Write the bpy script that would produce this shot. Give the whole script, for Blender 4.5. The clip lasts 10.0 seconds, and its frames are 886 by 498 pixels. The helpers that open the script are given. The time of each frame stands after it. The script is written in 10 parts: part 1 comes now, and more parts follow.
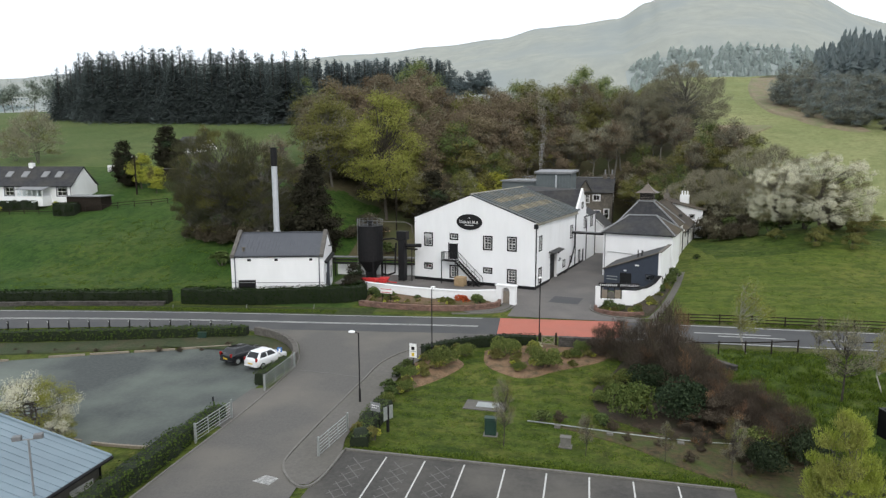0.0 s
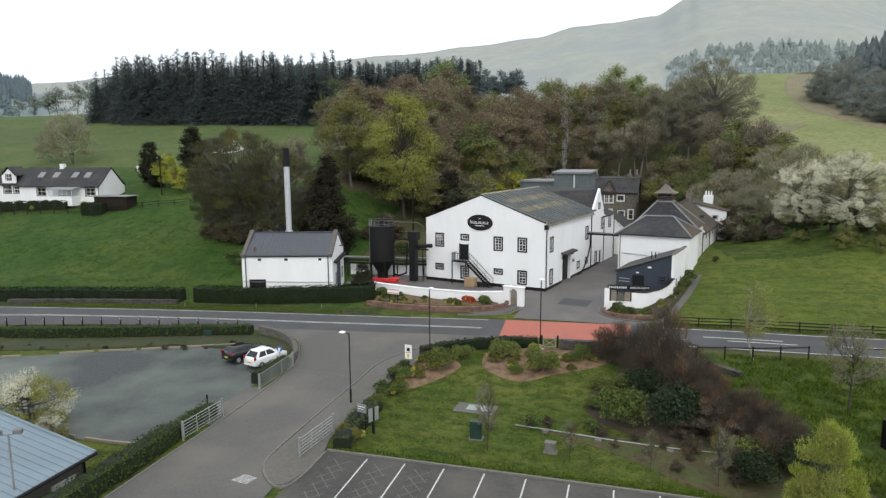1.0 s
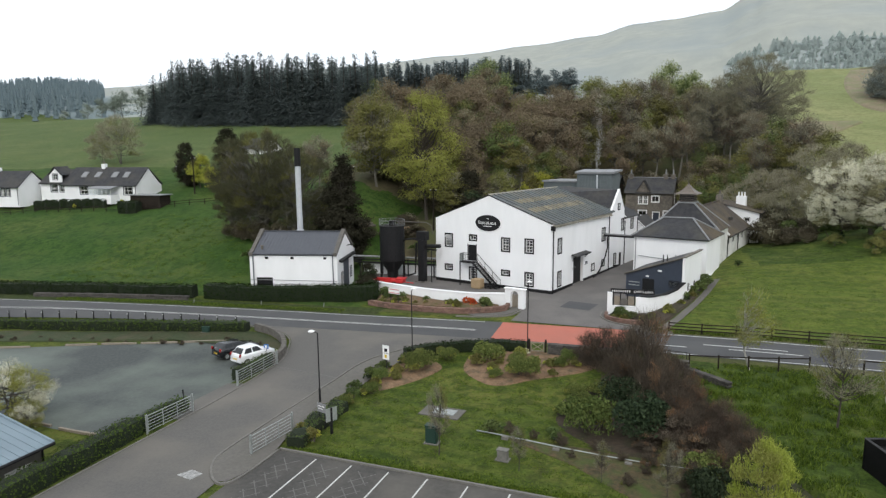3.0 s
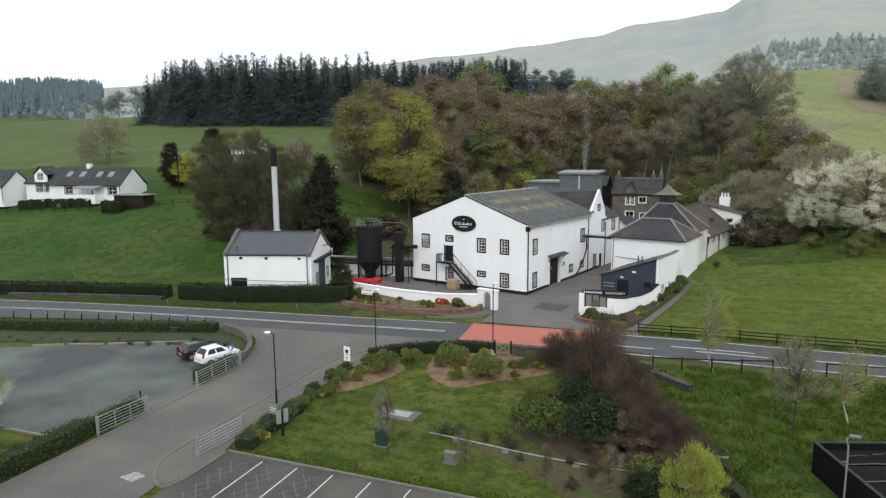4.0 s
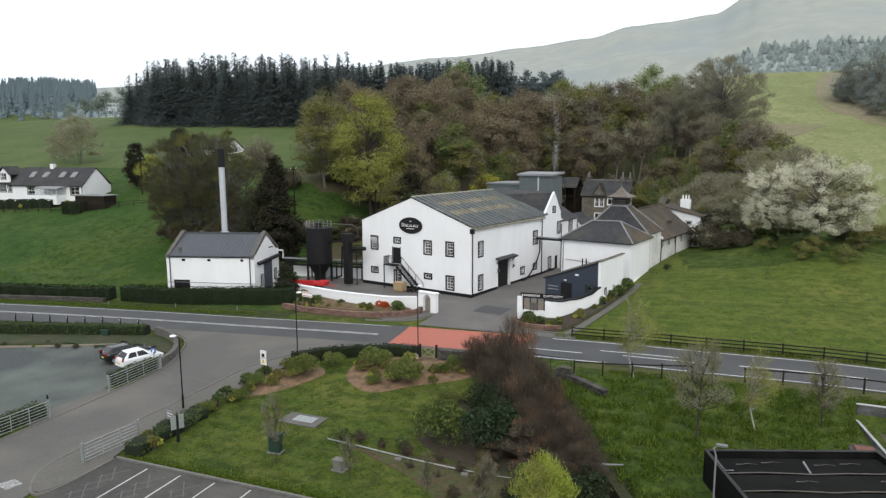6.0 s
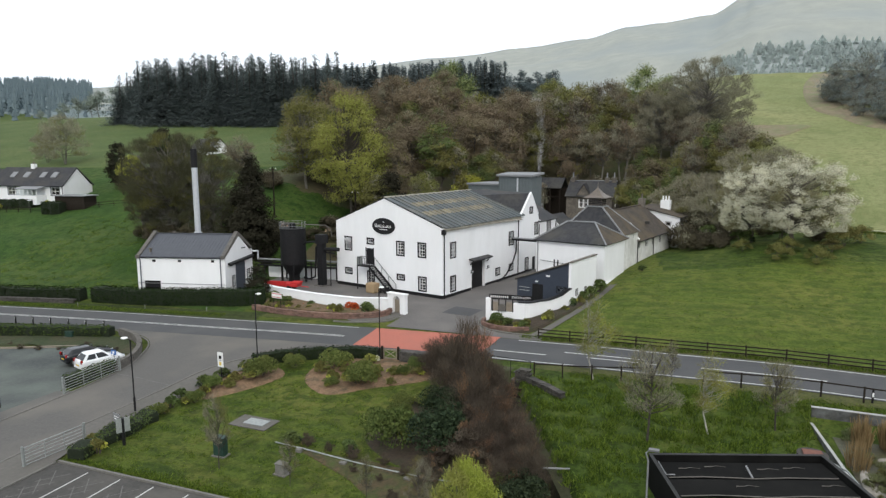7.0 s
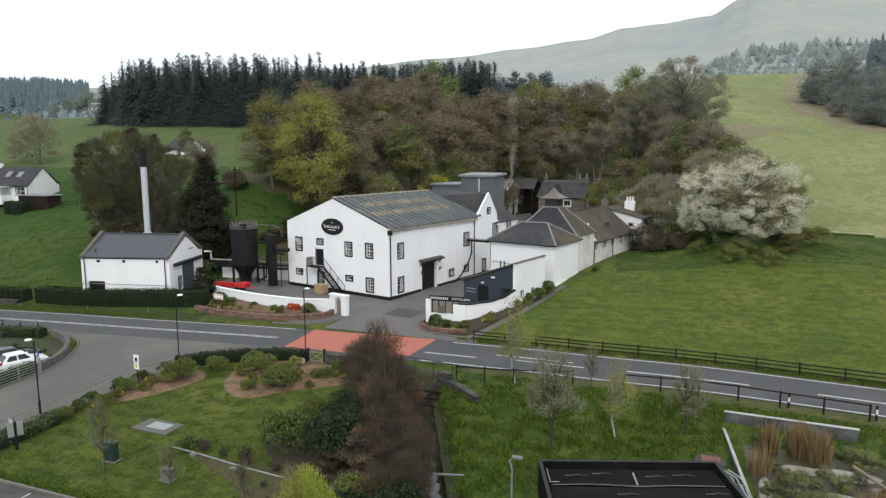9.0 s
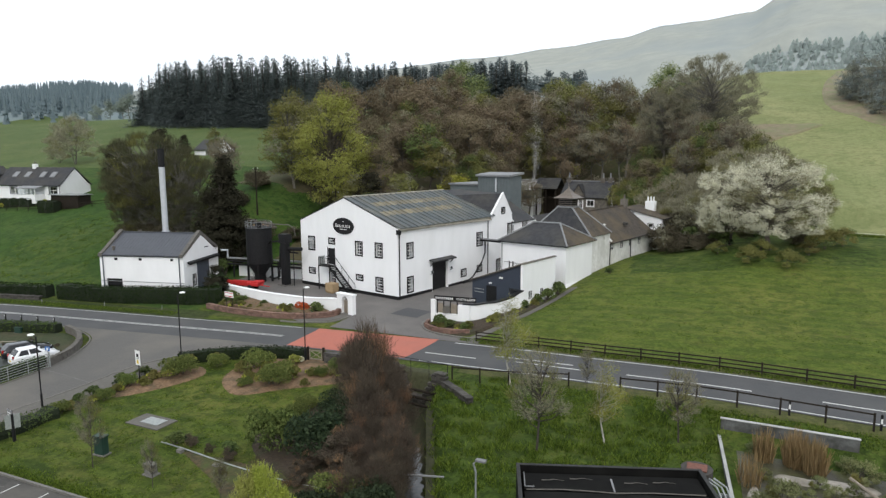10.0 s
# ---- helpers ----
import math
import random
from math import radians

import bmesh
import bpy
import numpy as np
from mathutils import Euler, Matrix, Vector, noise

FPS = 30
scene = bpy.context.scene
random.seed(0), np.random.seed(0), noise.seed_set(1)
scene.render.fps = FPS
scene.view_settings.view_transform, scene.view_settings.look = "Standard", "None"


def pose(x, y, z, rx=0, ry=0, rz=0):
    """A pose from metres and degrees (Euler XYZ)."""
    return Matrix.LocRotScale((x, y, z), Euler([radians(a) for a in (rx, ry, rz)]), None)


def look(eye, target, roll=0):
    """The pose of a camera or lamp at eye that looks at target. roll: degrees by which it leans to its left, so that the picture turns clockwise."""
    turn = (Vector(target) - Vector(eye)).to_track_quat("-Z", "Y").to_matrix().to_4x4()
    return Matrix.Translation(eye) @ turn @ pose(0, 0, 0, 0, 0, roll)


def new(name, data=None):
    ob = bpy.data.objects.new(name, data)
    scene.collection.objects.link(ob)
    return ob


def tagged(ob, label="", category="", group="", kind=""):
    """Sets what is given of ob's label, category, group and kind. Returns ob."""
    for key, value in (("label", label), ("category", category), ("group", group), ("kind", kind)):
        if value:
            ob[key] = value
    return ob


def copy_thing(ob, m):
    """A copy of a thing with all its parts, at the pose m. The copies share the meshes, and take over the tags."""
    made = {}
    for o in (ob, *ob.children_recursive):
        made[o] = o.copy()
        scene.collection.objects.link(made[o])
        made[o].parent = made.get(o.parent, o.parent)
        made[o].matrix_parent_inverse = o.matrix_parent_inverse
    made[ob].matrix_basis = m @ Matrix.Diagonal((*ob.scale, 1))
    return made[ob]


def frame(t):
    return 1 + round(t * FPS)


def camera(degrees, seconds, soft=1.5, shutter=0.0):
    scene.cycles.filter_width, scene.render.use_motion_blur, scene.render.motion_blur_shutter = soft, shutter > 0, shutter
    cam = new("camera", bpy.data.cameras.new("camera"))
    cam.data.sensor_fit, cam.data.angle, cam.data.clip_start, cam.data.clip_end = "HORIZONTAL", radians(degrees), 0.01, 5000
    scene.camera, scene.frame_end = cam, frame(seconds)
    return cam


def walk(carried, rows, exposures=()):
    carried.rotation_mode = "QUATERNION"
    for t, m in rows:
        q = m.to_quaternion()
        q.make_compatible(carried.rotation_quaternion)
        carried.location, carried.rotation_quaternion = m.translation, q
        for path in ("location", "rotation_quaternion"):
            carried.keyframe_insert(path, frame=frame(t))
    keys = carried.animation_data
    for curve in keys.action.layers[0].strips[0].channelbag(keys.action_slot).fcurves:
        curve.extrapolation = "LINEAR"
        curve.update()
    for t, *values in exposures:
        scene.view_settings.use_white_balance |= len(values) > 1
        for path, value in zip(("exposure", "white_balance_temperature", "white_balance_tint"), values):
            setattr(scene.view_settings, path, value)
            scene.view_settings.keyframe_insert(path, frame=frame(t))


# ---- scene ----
cam = camera(68.6, 10.0, soft=1.35)
METRES, EYE, TILT, LEAN, TURN = 30.8, 19.0, 0.0, 0.0, 12.3
ROWS = [
    (0.0, 0.0, 0.0, 0.0, -0.02, -8.57, 0.16),
    (0.5, 0.0511, 0.0072, 0.0002, 1.49, -8.57, 0.25),
    (1.0, 0.1015, 0.0152, 0.0002, 3.12, -8.56, 0.35),
    (1.5, 0.1515, 0.0245, 0.0001, 4.8, -8.54, 0.43),
    (2.0, 0.201, 0.0347, -0.0006, 6.44, -8.53, 0.5),
    (3.5, 0.3478, 0.0692, -0.0055, 8.4, -8.48, 0.44),
    (4.0, 0.3967, 0.0819, -0.0057, 8.33, -8.46, 0.37),
    (4.5, 0.4458, 0.0941, -0.0056, 8.32, -8.44, 0.33),
    (5.0, 0.4942, 0.1073, -0.0056, 8.26, -8.41, 0.29),
    (5.5, 0.5422, 0.1202, -0.0061, 8.2, -8.38, 0.24),
    (7.0, 0.686, 0.1596, -0.0062, 8.0, -8.33, 0.14),
    (7.5, 0.7336, 0.1734, -0.0068, 7.96, -8.31, 0.11),
    (8.0, 0.781, 0.1873, -0.008, 7.95, -8.3, 0.08),
    (8.5, 0.828, 0.2007, -0.0097, 7.95, -8.27, 0.05),
    (9.0, 0.8755, 0.2137, -0.0104, 8.02, -8.26, 0.04),
    (9.5, 0.9225, 0.2267, -0.0117, 9.4, -8.25, 0.1),
    (10.0, 0.9697, 0.24, -0.0131, 11.18, -8.24, 0.18),
]
walk(cam, [(t, pose(0, 0, EYE, TILT, LEAN, TURN) @ pose(METRES * x, METRES * y, METRES * z, 90 + pitch, roll, yaw)) for t, x, y, z, yaw, pitch, roll in ROWS])

scene.cycles.max_bounces = 6
world = bpy.data.worlds.new("world")
scene.world = world
world.use_nodes = True
sky = world.node_tree.nodes.new("ShaderNodeTexSky")
sky.sky_type, sky.sun_disc = "NISHITA", False
sky.sun_elevation, sky.sun_rotation = radians(42), radians(150)
sky.air_density, sky.dust_density, sky.ozone_density = 1.0, 8.0, 1.0
back = world.node_tree.nodes["Background"]
back.inputs["Strength"].default_value = 0.15
cloud = world.node_tree.nodes.new("ShaderNodeMixRGB")
cloud.inputs[0].default_value = 0.88
cloud.inputs[2].default_value = (8.35, 8.9, 9.5, 1)
world.node_tree.links.new(sky.outputs[0], cloud.inputs[1])
world.node_tree.links.new(cloud.outputs[0], back.inputs["Color"])
lamp = bpy.data.lights.new("sun", "SUN")
lamp.energy, lamp.angle, lamp.color = 0.9, radians(20), (1.0, 0.97, 0.93)
sun = new("sun", lamp)
sun.matrix_world = look((30, -50, 90), (0, 40, 0))

# aerial view of a white-painted distillery at the foot of a hill, under a bright hazy sky
def ss(a, b, v):
    t = min(1.0, max(0.0, (v - a) / (b - a)))
    return t * t * (3 - 2 * t)


def lerp_table(tab, v):
    if v <= tab[0][0]:
        return tab[0][1]
    for (a, p), (b, q) in zip(tab, tab[1:]):
        if v <= b:
            return p + (q - p) * ss(a, b, v)
    return tab[-1][1]


def burn_x(y):
    return 9.8 + (50 - y) * 0.46


def rise(d, s1, d1, s2, d2, s3):
    d = max(0.0, d)
    up = s1 * min(d, d1) * ss(0, 12, d)
    up += s2 * min(max(0.0, d - d1), d2) + s3 * max(0.0, d - d1 - d2)
    return up


# skyline of the far hill: bearing from +y in degrees, rise in degrees
SKYLINE = ((-80, 2.6), (-62, 3.6), (-50, 5.0), (-46.5, 4.9), (-44.5, 5.3), (-42, 5.8), (-30, 7.0), (-19, 8.1), (-13, 8.75), (-8, 9.3), (-4.3, 10.1), (-2, 10.25), (1.7, 10.6), (4.2, 11.7), (5, 12.2), (7.6, 12.65), (10.5, 12.6), (14.4, 12.0), (17, 10.8), (18.2, 9.8), (20.6, 8.7), (30, 7), (60, 5))


def ground(x, y):
    h = 1.15 + 0.55 * ss(44, 58, y) + 0.65 * ss(64, 74, y)
    h -= 0.5 * ss(-20, -30, x) * ss(56, 50, y)
    a = ss(-34, -50, x)
    c = ss(-24, -8, x) * (1 - ss(6, 24, x))
    d = ss(6, 24, x)
    b = max(0.0, 1 - a - c - d)
    r = math.hypot(x - 10, y)
    up = a * rise(y - 70, 0.27, 42, 0.165, 130, 0.09)
    up += b * rise(y - 90, 0.27, 32, 0.14, 80, 0.1)
    up += c * rise(y - 146, 0.46, 36, 0.12, 60, 0.1)
    up += d * rise(y - 117, 0.255, 154, 0.03, 80, 0.01)
    h += up * (1 - ss(420, 760, r))
    h += 1.9 * ss(5, 16, x) * ss(64, 95, y)
    h += 0.65 * ss(8, 30, x) * ss(53, 57.5, y)
    h += 2.6 * ss(17, 34, x) * ss(78, 108, y)
    h -= 0.3 * ss(19, 26, x) * ss(58, 54, y) * ss(36, 44, y)
    if 24 < y < 60:
        w = (x - burn_x(y)) / 1.15
        h -= 2.2 * math.exp(-w * w * w * w) * ss(57.6, 56.8, y)
    if r > 420:
        rise_deg = lerp_table(SKYLINE, math.degrees(math.atan2(x - 10, y)))
        top = 19 + 1400 * math.tan(radians(rise_deg))
        rough = noise.noise(Vector((x / 130, y / 130, 0))) * 5 + noise.noise(Vector((x / 40, y / 40, 3))) * 1.5
        hill = 19 + r * math.tan(radians(rise_deg * (0.66 + 0.34 * ss(430, 1400, r)))) if r < 1400 else top * (1 - 0.6 * ss(1400, 2600, r))
        w = ss(420, 700, r)
        h = h * (1 - w) + (hill + rough * ss(500, 800, r) * ss(1350, 1000, r)) * w
    elif y > 66:
        h += 0.35 * noise.noise(Vector((x / 9, y / 9, 0))) * ss(66, 90, y) * (ss(-30, -45, x) + ss(10, 24, x) * ss(66, 110, y))
    return h

# ---- materials ----
def mat(name, c1, c2=None, rough=0.8, scale=3.0, bump=0.15, metal=0.0, c3=None, scale3=0.25, amount3=0.5, vary=0.0, stretch=(1, 1, 1), dist=0.05, spec=0.4):
    """A surface with fine grain from c1 to c2, large stains of c3, and bump."""
    m = bpy.data.materials.new(name)
    m.use_nodes = True
    nt = m.node_tree
    n, lk = nt.nodes, nt.links
    bsdf = n["Principled BSDF"]
    bsdf.inputs["Roughness"].default_value, bsdf.inputs["Metallic"].default_value = rough, metal
    c2 = c2 or tuple(v * 0.8 for v in c1)
    geo, mapn = n.new("ShaderNodeNewGeometry"), n.new("ShaderNodeMapping")
    mapn.inputs["Scale"].default_value = stretch
    lk.new(geo.outputs["Position"], mapn.inputs["Vector"])
    fine = n.new("ShaderNodeTexNoise")
    fine.inputs["Scale"].default_value, fine.inputs["Detail"].default_value, fine.inputs["Roughness"].default_value = scale, 6, 0.65
    lk.new(mapn.outputs[0], fine.inputs["Vector"])
    ramp = n.new("ShaderNodeValToRGB")
    ramp.color_ramp.elements[0].position, ramp.color_ramp.elements[1].position = 0.32, 0.68
    ramp.color_ramp.elements[0].color, ramp.color_ramp.elements[1].color = (*c1, 1), (*c2, 1)
    lk.new(fine.outputs["Fac"], ramp.inputs[0])
    col = ramp.outputs[0]
    if c3:
        big = n.new("ShaderNodeTexNoise")
        big.inputs["Scale"].default_value, big.inputs["Detail"].default_value = scale3, 5
        lk.new(mapn.outputs[0], big.inputs["Vector"])
        r3 = n.new("ShaderNodeValToRGB")
        r3.color_ramp.elements[0].position, r3.color_ramp.elements[1].position = 0.42, 0.7
        r3.color_ramp.elements[0].color, r3.color_ramp.elements[1].color = (0, 0, 0, 1), (amount3, amount3, amount3, 1)
        lk.new(big.outputs["Fac"], r3.inputs[0])
        mix = n.new("ShaderNodeMixRGB")
        mix.inputs[2].default_value = (*c3, 1)
        lk.new(r3.outputs[0], mix.inputs[0])
        lk.new(col, mix.inputs[1])
        col = mix.outputs[0]
    if vary:
        info, hsv = n.new("ShaderNodeObjectInfo"), n.new("ShaderNodeHueSaturation")
        rng = n.new("ShaderNodeMapRange")
        rng.inputs["To Min"].default_value, rng.inputs["To Max"].default_value = 1 - vary, 1 + vary
        lk.new(info.outputs["Random"], rng.inputs["Value"])
        lk.new(rng.outputs[0], hsv.inputs["Value"])
        lk.new(col, hsv.inputs["Color"])
        col = hsv.outputs[0]
    bsdf.inputs["Specular IOR Level"].default_value = spec
    lk.new(col, bsdf.inputs["Base Color"])
    if bump:
        b = n.new("ShaderNodeBump")
        b.inputs["Strength"].default_value, b.inputs["Distance"].default_value = bump, dist
        lk.new(fine.outputs["Fac"], b.inputs["Height"])
        lk.new(b.outputs[0], bsdf.inputs["Normal"])
    return m


def leaf_mat(name, c1, c2, through_light=0.35, vary=0.15, rough=0.75, spec=0.1):
    """Foliage: colour by leaf and by plant, some light passing through."""
    m = bpy.data.materials.new(name)
    m.use_nodes = True
    nt = m.node_tree
    n, lk = nt.nodes, nt.links
    bsdf, out = n["Principled BSDF"], n["Material Output"]
    bsdf.inputs["Roughness"].default_value = rough
    bsdf.inputs["Specular IOR Level"].default_value = spec
    geo, info = n.new("ShaderNodeNewGeometry"), n.new("ShaderNodeObjectInfo")
    ramp = n.new("ShaderNodeValToRGB")
    ramp.color_ramp.elements[0].color, ramp.color_ramp.elements[1].color = (*c1, 1), (*c2, 1)
    lk.new(geo.outputs["Random Per Island"], ramp.inputs[0])
    rng, hsv = n.new("ShaderNodeMapRange"), n.new("ShaderNodeHueSaturation")
    rng.inputs["To Min"].default_value, rng.inputs["To Max"].default_value = 1 - vary, 1 + vary
    lk.new(info.outputs["Random"], rng.inputs["Value"])
    hue = n.new("ShaderNodeMapRange")
    hue.inputs["To Min"].default_value, hue.inputs["To Max"].default_value = 0.5 - 0.03 * vary, 0.5 + 0.09 * vary
    fold = n.new("ShaderNodeMath")
    fold.operation = "PINGPONG"
    fold.inputs[1].default_value = 0.145
    lk.new(info.outputs["Random"], fold.inputs[0])
    hue.inputs["From Max"].default_value = 0.145
    lk.new(fold.outputs[0], hue.inputs["Value"])
    lk.new(hue.outputs[0], hsv.inputs["Hue"])
    lk.new(rng.outputs[0], hsv.inputs["Value"])
    lk.new(ramp.outputs[0], hsv.inputs["Color"])
    lk.new(hsv.outputs[0], bsdf.inputs["Base Color"])
    tr, mix = n.new("ShaderNodeBsdfTranslucent"), n.new("ShaderNodeMixShader")
    lk.new(hsv.outputs[0], tr.inputs["Color"])
    mix.inputs[0].default_value = through_light
    lk.new(bsdf.outputs[0], mix.inputs[1])
    lk.new(tr.outputs[0], mix.inputs[2])
    lk.new(mix.outputs[0], out.inputs["Surface"])
    return m


def glass_mat():
    m = bpy.data.materials.new("window_glass")
    m.use_nodes = True
    b = m.node_tree.nodes["Principled BSDF"]
    b.inputs["Base Color"].default_value = (0.85, 0.9, 0.92, 1)
    b.inputs["Roughness"].default_value = 0.03
    b.inputs["Transmission Weight"].default_value = 1.0
    return m


def turf(name, dark, light, dry, bare, patch, mown=0.0):
    """Grass: blade-scale grain, tussock-scale mottling, and large dry and worn patches."""
    m = mat(name, dark, light, 0.95, 3.2, 0.7, c3=dry, scale3=patch, amount3=0.85, dist=0.12)
    nt = m.node_tree
    n, lk = nt.nodes, nt.links
    b = n["Principled BSDF"]
    b.inputs["Specular IOR Level"].default_value = 0.15
    col = b.inputs["Base Color"].links[0].from_socket
    geo = n.new("ShaderNodeNewGeometry")
    for sc, c, lo, hi, amt in ((0.45, bare, 0.55, 0.62, 0.6), (2.2, light, 0.46, 0.54, 0.75), (0.9, dark, 0.5, 0.56, 0.6), (patch * 3.1, dark, 0.5, 0.58, 0.5), (6.5, tuple(1.5 * v for v in light), 0.55, 0.66, 0.6), (4.5, tuple(0.6 * v for v in dark), 0.55, 0.65, 0.6)):
        t, r, x = n.new("ShaderNodeTexNoise"), n.new("ShaderNodeMapRange"), n.new("ShaderNodeMixRGB")
        t.inputs["Scale"].default_value, t.inputs["Detail"].default_value, t.inputs["Roughness"].default_value = sc, 7, 0.7
        r.inputs["From Min"].default_value, r.inputs["From Max"].default_value, r.inputs["To Max"].default_value = lo, hi, amt
        x.inputs[2].default_value = (*c, 1)
        lk.new(geo.outputs["Position"], t.inputs["Vector"])
        lk.new(t.outputs["Fac"], r.inputs["Value"])
        lk.new(r.outputs[0], x.inputs[0])
        lk.new(col, x.inputs[1])
        col = x.outputs[0]
    if mown:
        wv, r, x = n.new("ShaderNodeTexWave"), n.new("ShaderNodeMapRange"), n.new("ShaderNodeMixRGB")
        wv.bands_direction = "Y"
        wv.inputs["Scale"].default_value, wv.inputs["Distortion"].default_value = 0.17, 11.0
        wv.inputs["Detail"].default_value, wv.inputs["Detail Scale"].default_value = 3.0, 0.35
        r.inputs["From Min"].default_value, r.inputs["From Max"].default_value, r.inputs["To Max"].default_value = 0.55, 0.95, mown
        x.inputs[2].default_value = (*dry, 1)
        lk.new(geo.outputs["Position"], wv.inputs["Vector"])
        lk.new(wv.outputs["Fac"], r.inputs["Value"])
        lk.new(r.outputs[0], x.inputs[0])
        lk.new(col, x.inputs[1])
        col = x.outputs[0]
    lk.new(col, b.inputs["Base Color"])
    return m


M_GRASS = turf("mown_grass", (0.036, 0.06, 0.009), (0.086, 0.117, 0.018), (0.15, 0.145, 0.036), (0.085, 0.075, 0.024), 0.13, 0.14)
M_ASPHALT = mat("asphalt", (0.052, 0.053, 0.055), (0.07, 0.071, 0.073), 0.85, 9, 0.1, c3=(0.09, 0.089, 0.086), scale3=0.35, amount3=0.5, dist=0.01)
M_LANE = mat("worn_asphalt", (0.088, 0.084, 0.078), (0.114, 0.108, 0.1), 0.9, 7, 0.1, c3=(0.155, 0.14, 0.12), scale3=0.2, amount3=0.75, dist=0.01)
M_BAYS = mat("old_brown_asphalt", (0.042, 0.04, 0.037), (0.07, 0.066, 0.06), 0.9, 4, 0.2, c3=(0.115, 0.106, 0.092), scale3=0.3, amount3=0.7, dist=0.015)
M_YARD = mat("yard_asphalt", (0.1, 0.094, 0.09), (0.132, 0.122, 0.115), 0.9, 7, 0.1, c3=(0.17, 0.155, 0.142), scale3=0.3, amount3=0.6, dist=0.01)
M_GRAVEL = mat("car_park_grit", (0.046, 0.052, 0.051), (0.07, 0.078, 0.075), 0.9, 4, 0.3, c3=(0.17, 0.195, 0.165), scale3=0.09, amount3=0.95, dist=0.02)
M_RED = mat("red_road_coating", (0.36, 0.11, 0.075), (0.42, 0.14, 0.1), 0.85, 6, 0.1, c3=(0.3, 0.12, 0.09), scale3=0.5, dist=0.01)
M_LINE = mat("road_line_paint", (0.6, 0.6, 0.58), (0.42, 0.42, 0.4), 0.7, 8, 0.05)
M_FADED = mat("faded_line_paint", (0.15, 0.145, 0.135), (0.09, 0.087, 0.081), 0.85, 6, 0.05)
M_KERB = mat("kerb_concrete", (0.18, 0.172, 0.155), (0.125, 0.12, 0.108), 0.9, 5, 0.2)
M_PATH = mat("footway_concrete", (0.135, 0.125, 0.112), (0.1, 0.094, 0.085), 0.9, 4, 0.1, c3=(0.09, 0.085, 0.07), scale3=0.5)
M_WHITE = mat("white_masonry_paint", (0.86, 0.865, 0.87), (0.82, 0.825, 0.83), 0.75, 1.2, 0.1, c3=(0.7, 0.71, 0.7), scale3=0.35, amount3=0.3, stretch=(1, 1, 0.3), dist=0.02)
M_LIME = mat("limewashed_rubble", (0.8, 0.8, 0.78), (0.6, 0.6, 0.57), 0.85, 1.6, 0.7, c3=(0.45, 0.45, 0.41), scale3=0.5, amount3=0.6, dist=0.1)
M_BLACK = mat("black_paint", (0.009, 0.009, 0.01), (0.016, 0.016, 0.017), 0.55, 4, 0.05, spec=0.2)
M_NAVY = mat("navy_cladding", (0.03, 0.038, 0.056), (0.036, 0.045, 0.065), 0.5, 2, 0.05)
M_DOORGREY = mat("grey_door_paint", (0.055, 0.065, 0.085), (0.065, 0.075, 0.095), 0.55, 2, 0.05)
M_SLATE = mat("slate", (0.026, 0.027, 0.03), (0.05, 0.05, 0.053), 0.6, 1.8, 0.35, c3=(0.085, 0.078, 0.062), scale3=0.35, amount3=0.5, dist=0.03, spec=0.15)
M_SLATE_OLD = mat("mossy_slate", (0.05, 0.043, 0.037), (0.09, 0.078, 0.066), 0.8, 2.2, 0.4, c3=(0.125, 0.1, 0.062), scale3=0.3, amount3=0.8, dist=0.03, spec=0.1)
M_SHEET = mat("corrugated_roof_sheet", (0.046, 0.058, 0.062), (0.085, 0.1, 0.104), 0.5, 1.4, 0.1, c3=(0.13, 0.122, 0.095), scale3=0.4, amount3=0.7, stretch=(0.5, 1.6, 1), vary=0.2)
M_ROOFLIGHT = mat("aged_rooflight_sheet", (0.12, 0.108, 0.075), (0.235, 0.2, 0.125), 0.5, 1.6, 0.05, c3=(0.09, 0.09, 0.075), scale3=0.7, amount3=0.7, vary=0.3)
M_OLDGUTTER = mat("weathered_cream_gutter", (0.3, 0.28, 0.23), (0.38, 0.36, 0.3), 0.7, 2.0, 0.1, c3=(0.17, 0.15, 0.11), scale3=0.7, amount3=0.6)
M_METALROOF = mat("grey_metal_roof", (0.06, 0.064, 0.076), (0.075, 0.08, 0.092), 0.45, 1.5, 0.03)
M_SEAM = mat("blue_grey_metal_roof", (0.16, 0.215, 0.25), (0.2, 0.26, 0.3), 0.45, 0.8, 0.03, c3=(0.13, 0.17, 0.2), scale3=0.4)
M_CLAD = mat("grey_green_cladding", (0.1, 0.118, 0.122), (0.12, 0.138, 0.142), 0.6, 1.2, 0.05)
M_STONE = mat("brown_stone", (0.105, 0.094, 0.08), (0.205, 0.182, 0.152), 0.9, 3.0, 0.6, c3=(0.075, 0.068, 0.058), scale3=0.8, amount3=0.7)
M_SKEW = mat("dark_weathered_stone", (0.085, 0.078, 0.07), (0.14, 0.13, 0.115), 0.9, 3.0, 0.5)
M_LEAD = mat("lead_flashing", (0.24, 0.245, 0.25), (0.18, 0.185, 0.19), 0.55, 3, 0.1)
M_COPPER = mat("weathered_cowl_metal", (0.12, 0.1, 0.085), (0.18, 0.15, 0.12), 0.45, 3, 0.1, metal=0.4)
M_STEEL = mat("galvanised_steel", (0.36, 0.38, 0.37), (0.26, 0.28, 0.27), 0.5, 5, 0.05, metal=0.3)
M_ALU = mat("pale_grey_flue", (0.55, 0.57, 0.6), (0.48, 0.5, 0.53), 0.4, 2, 0.03, metal=0.2)
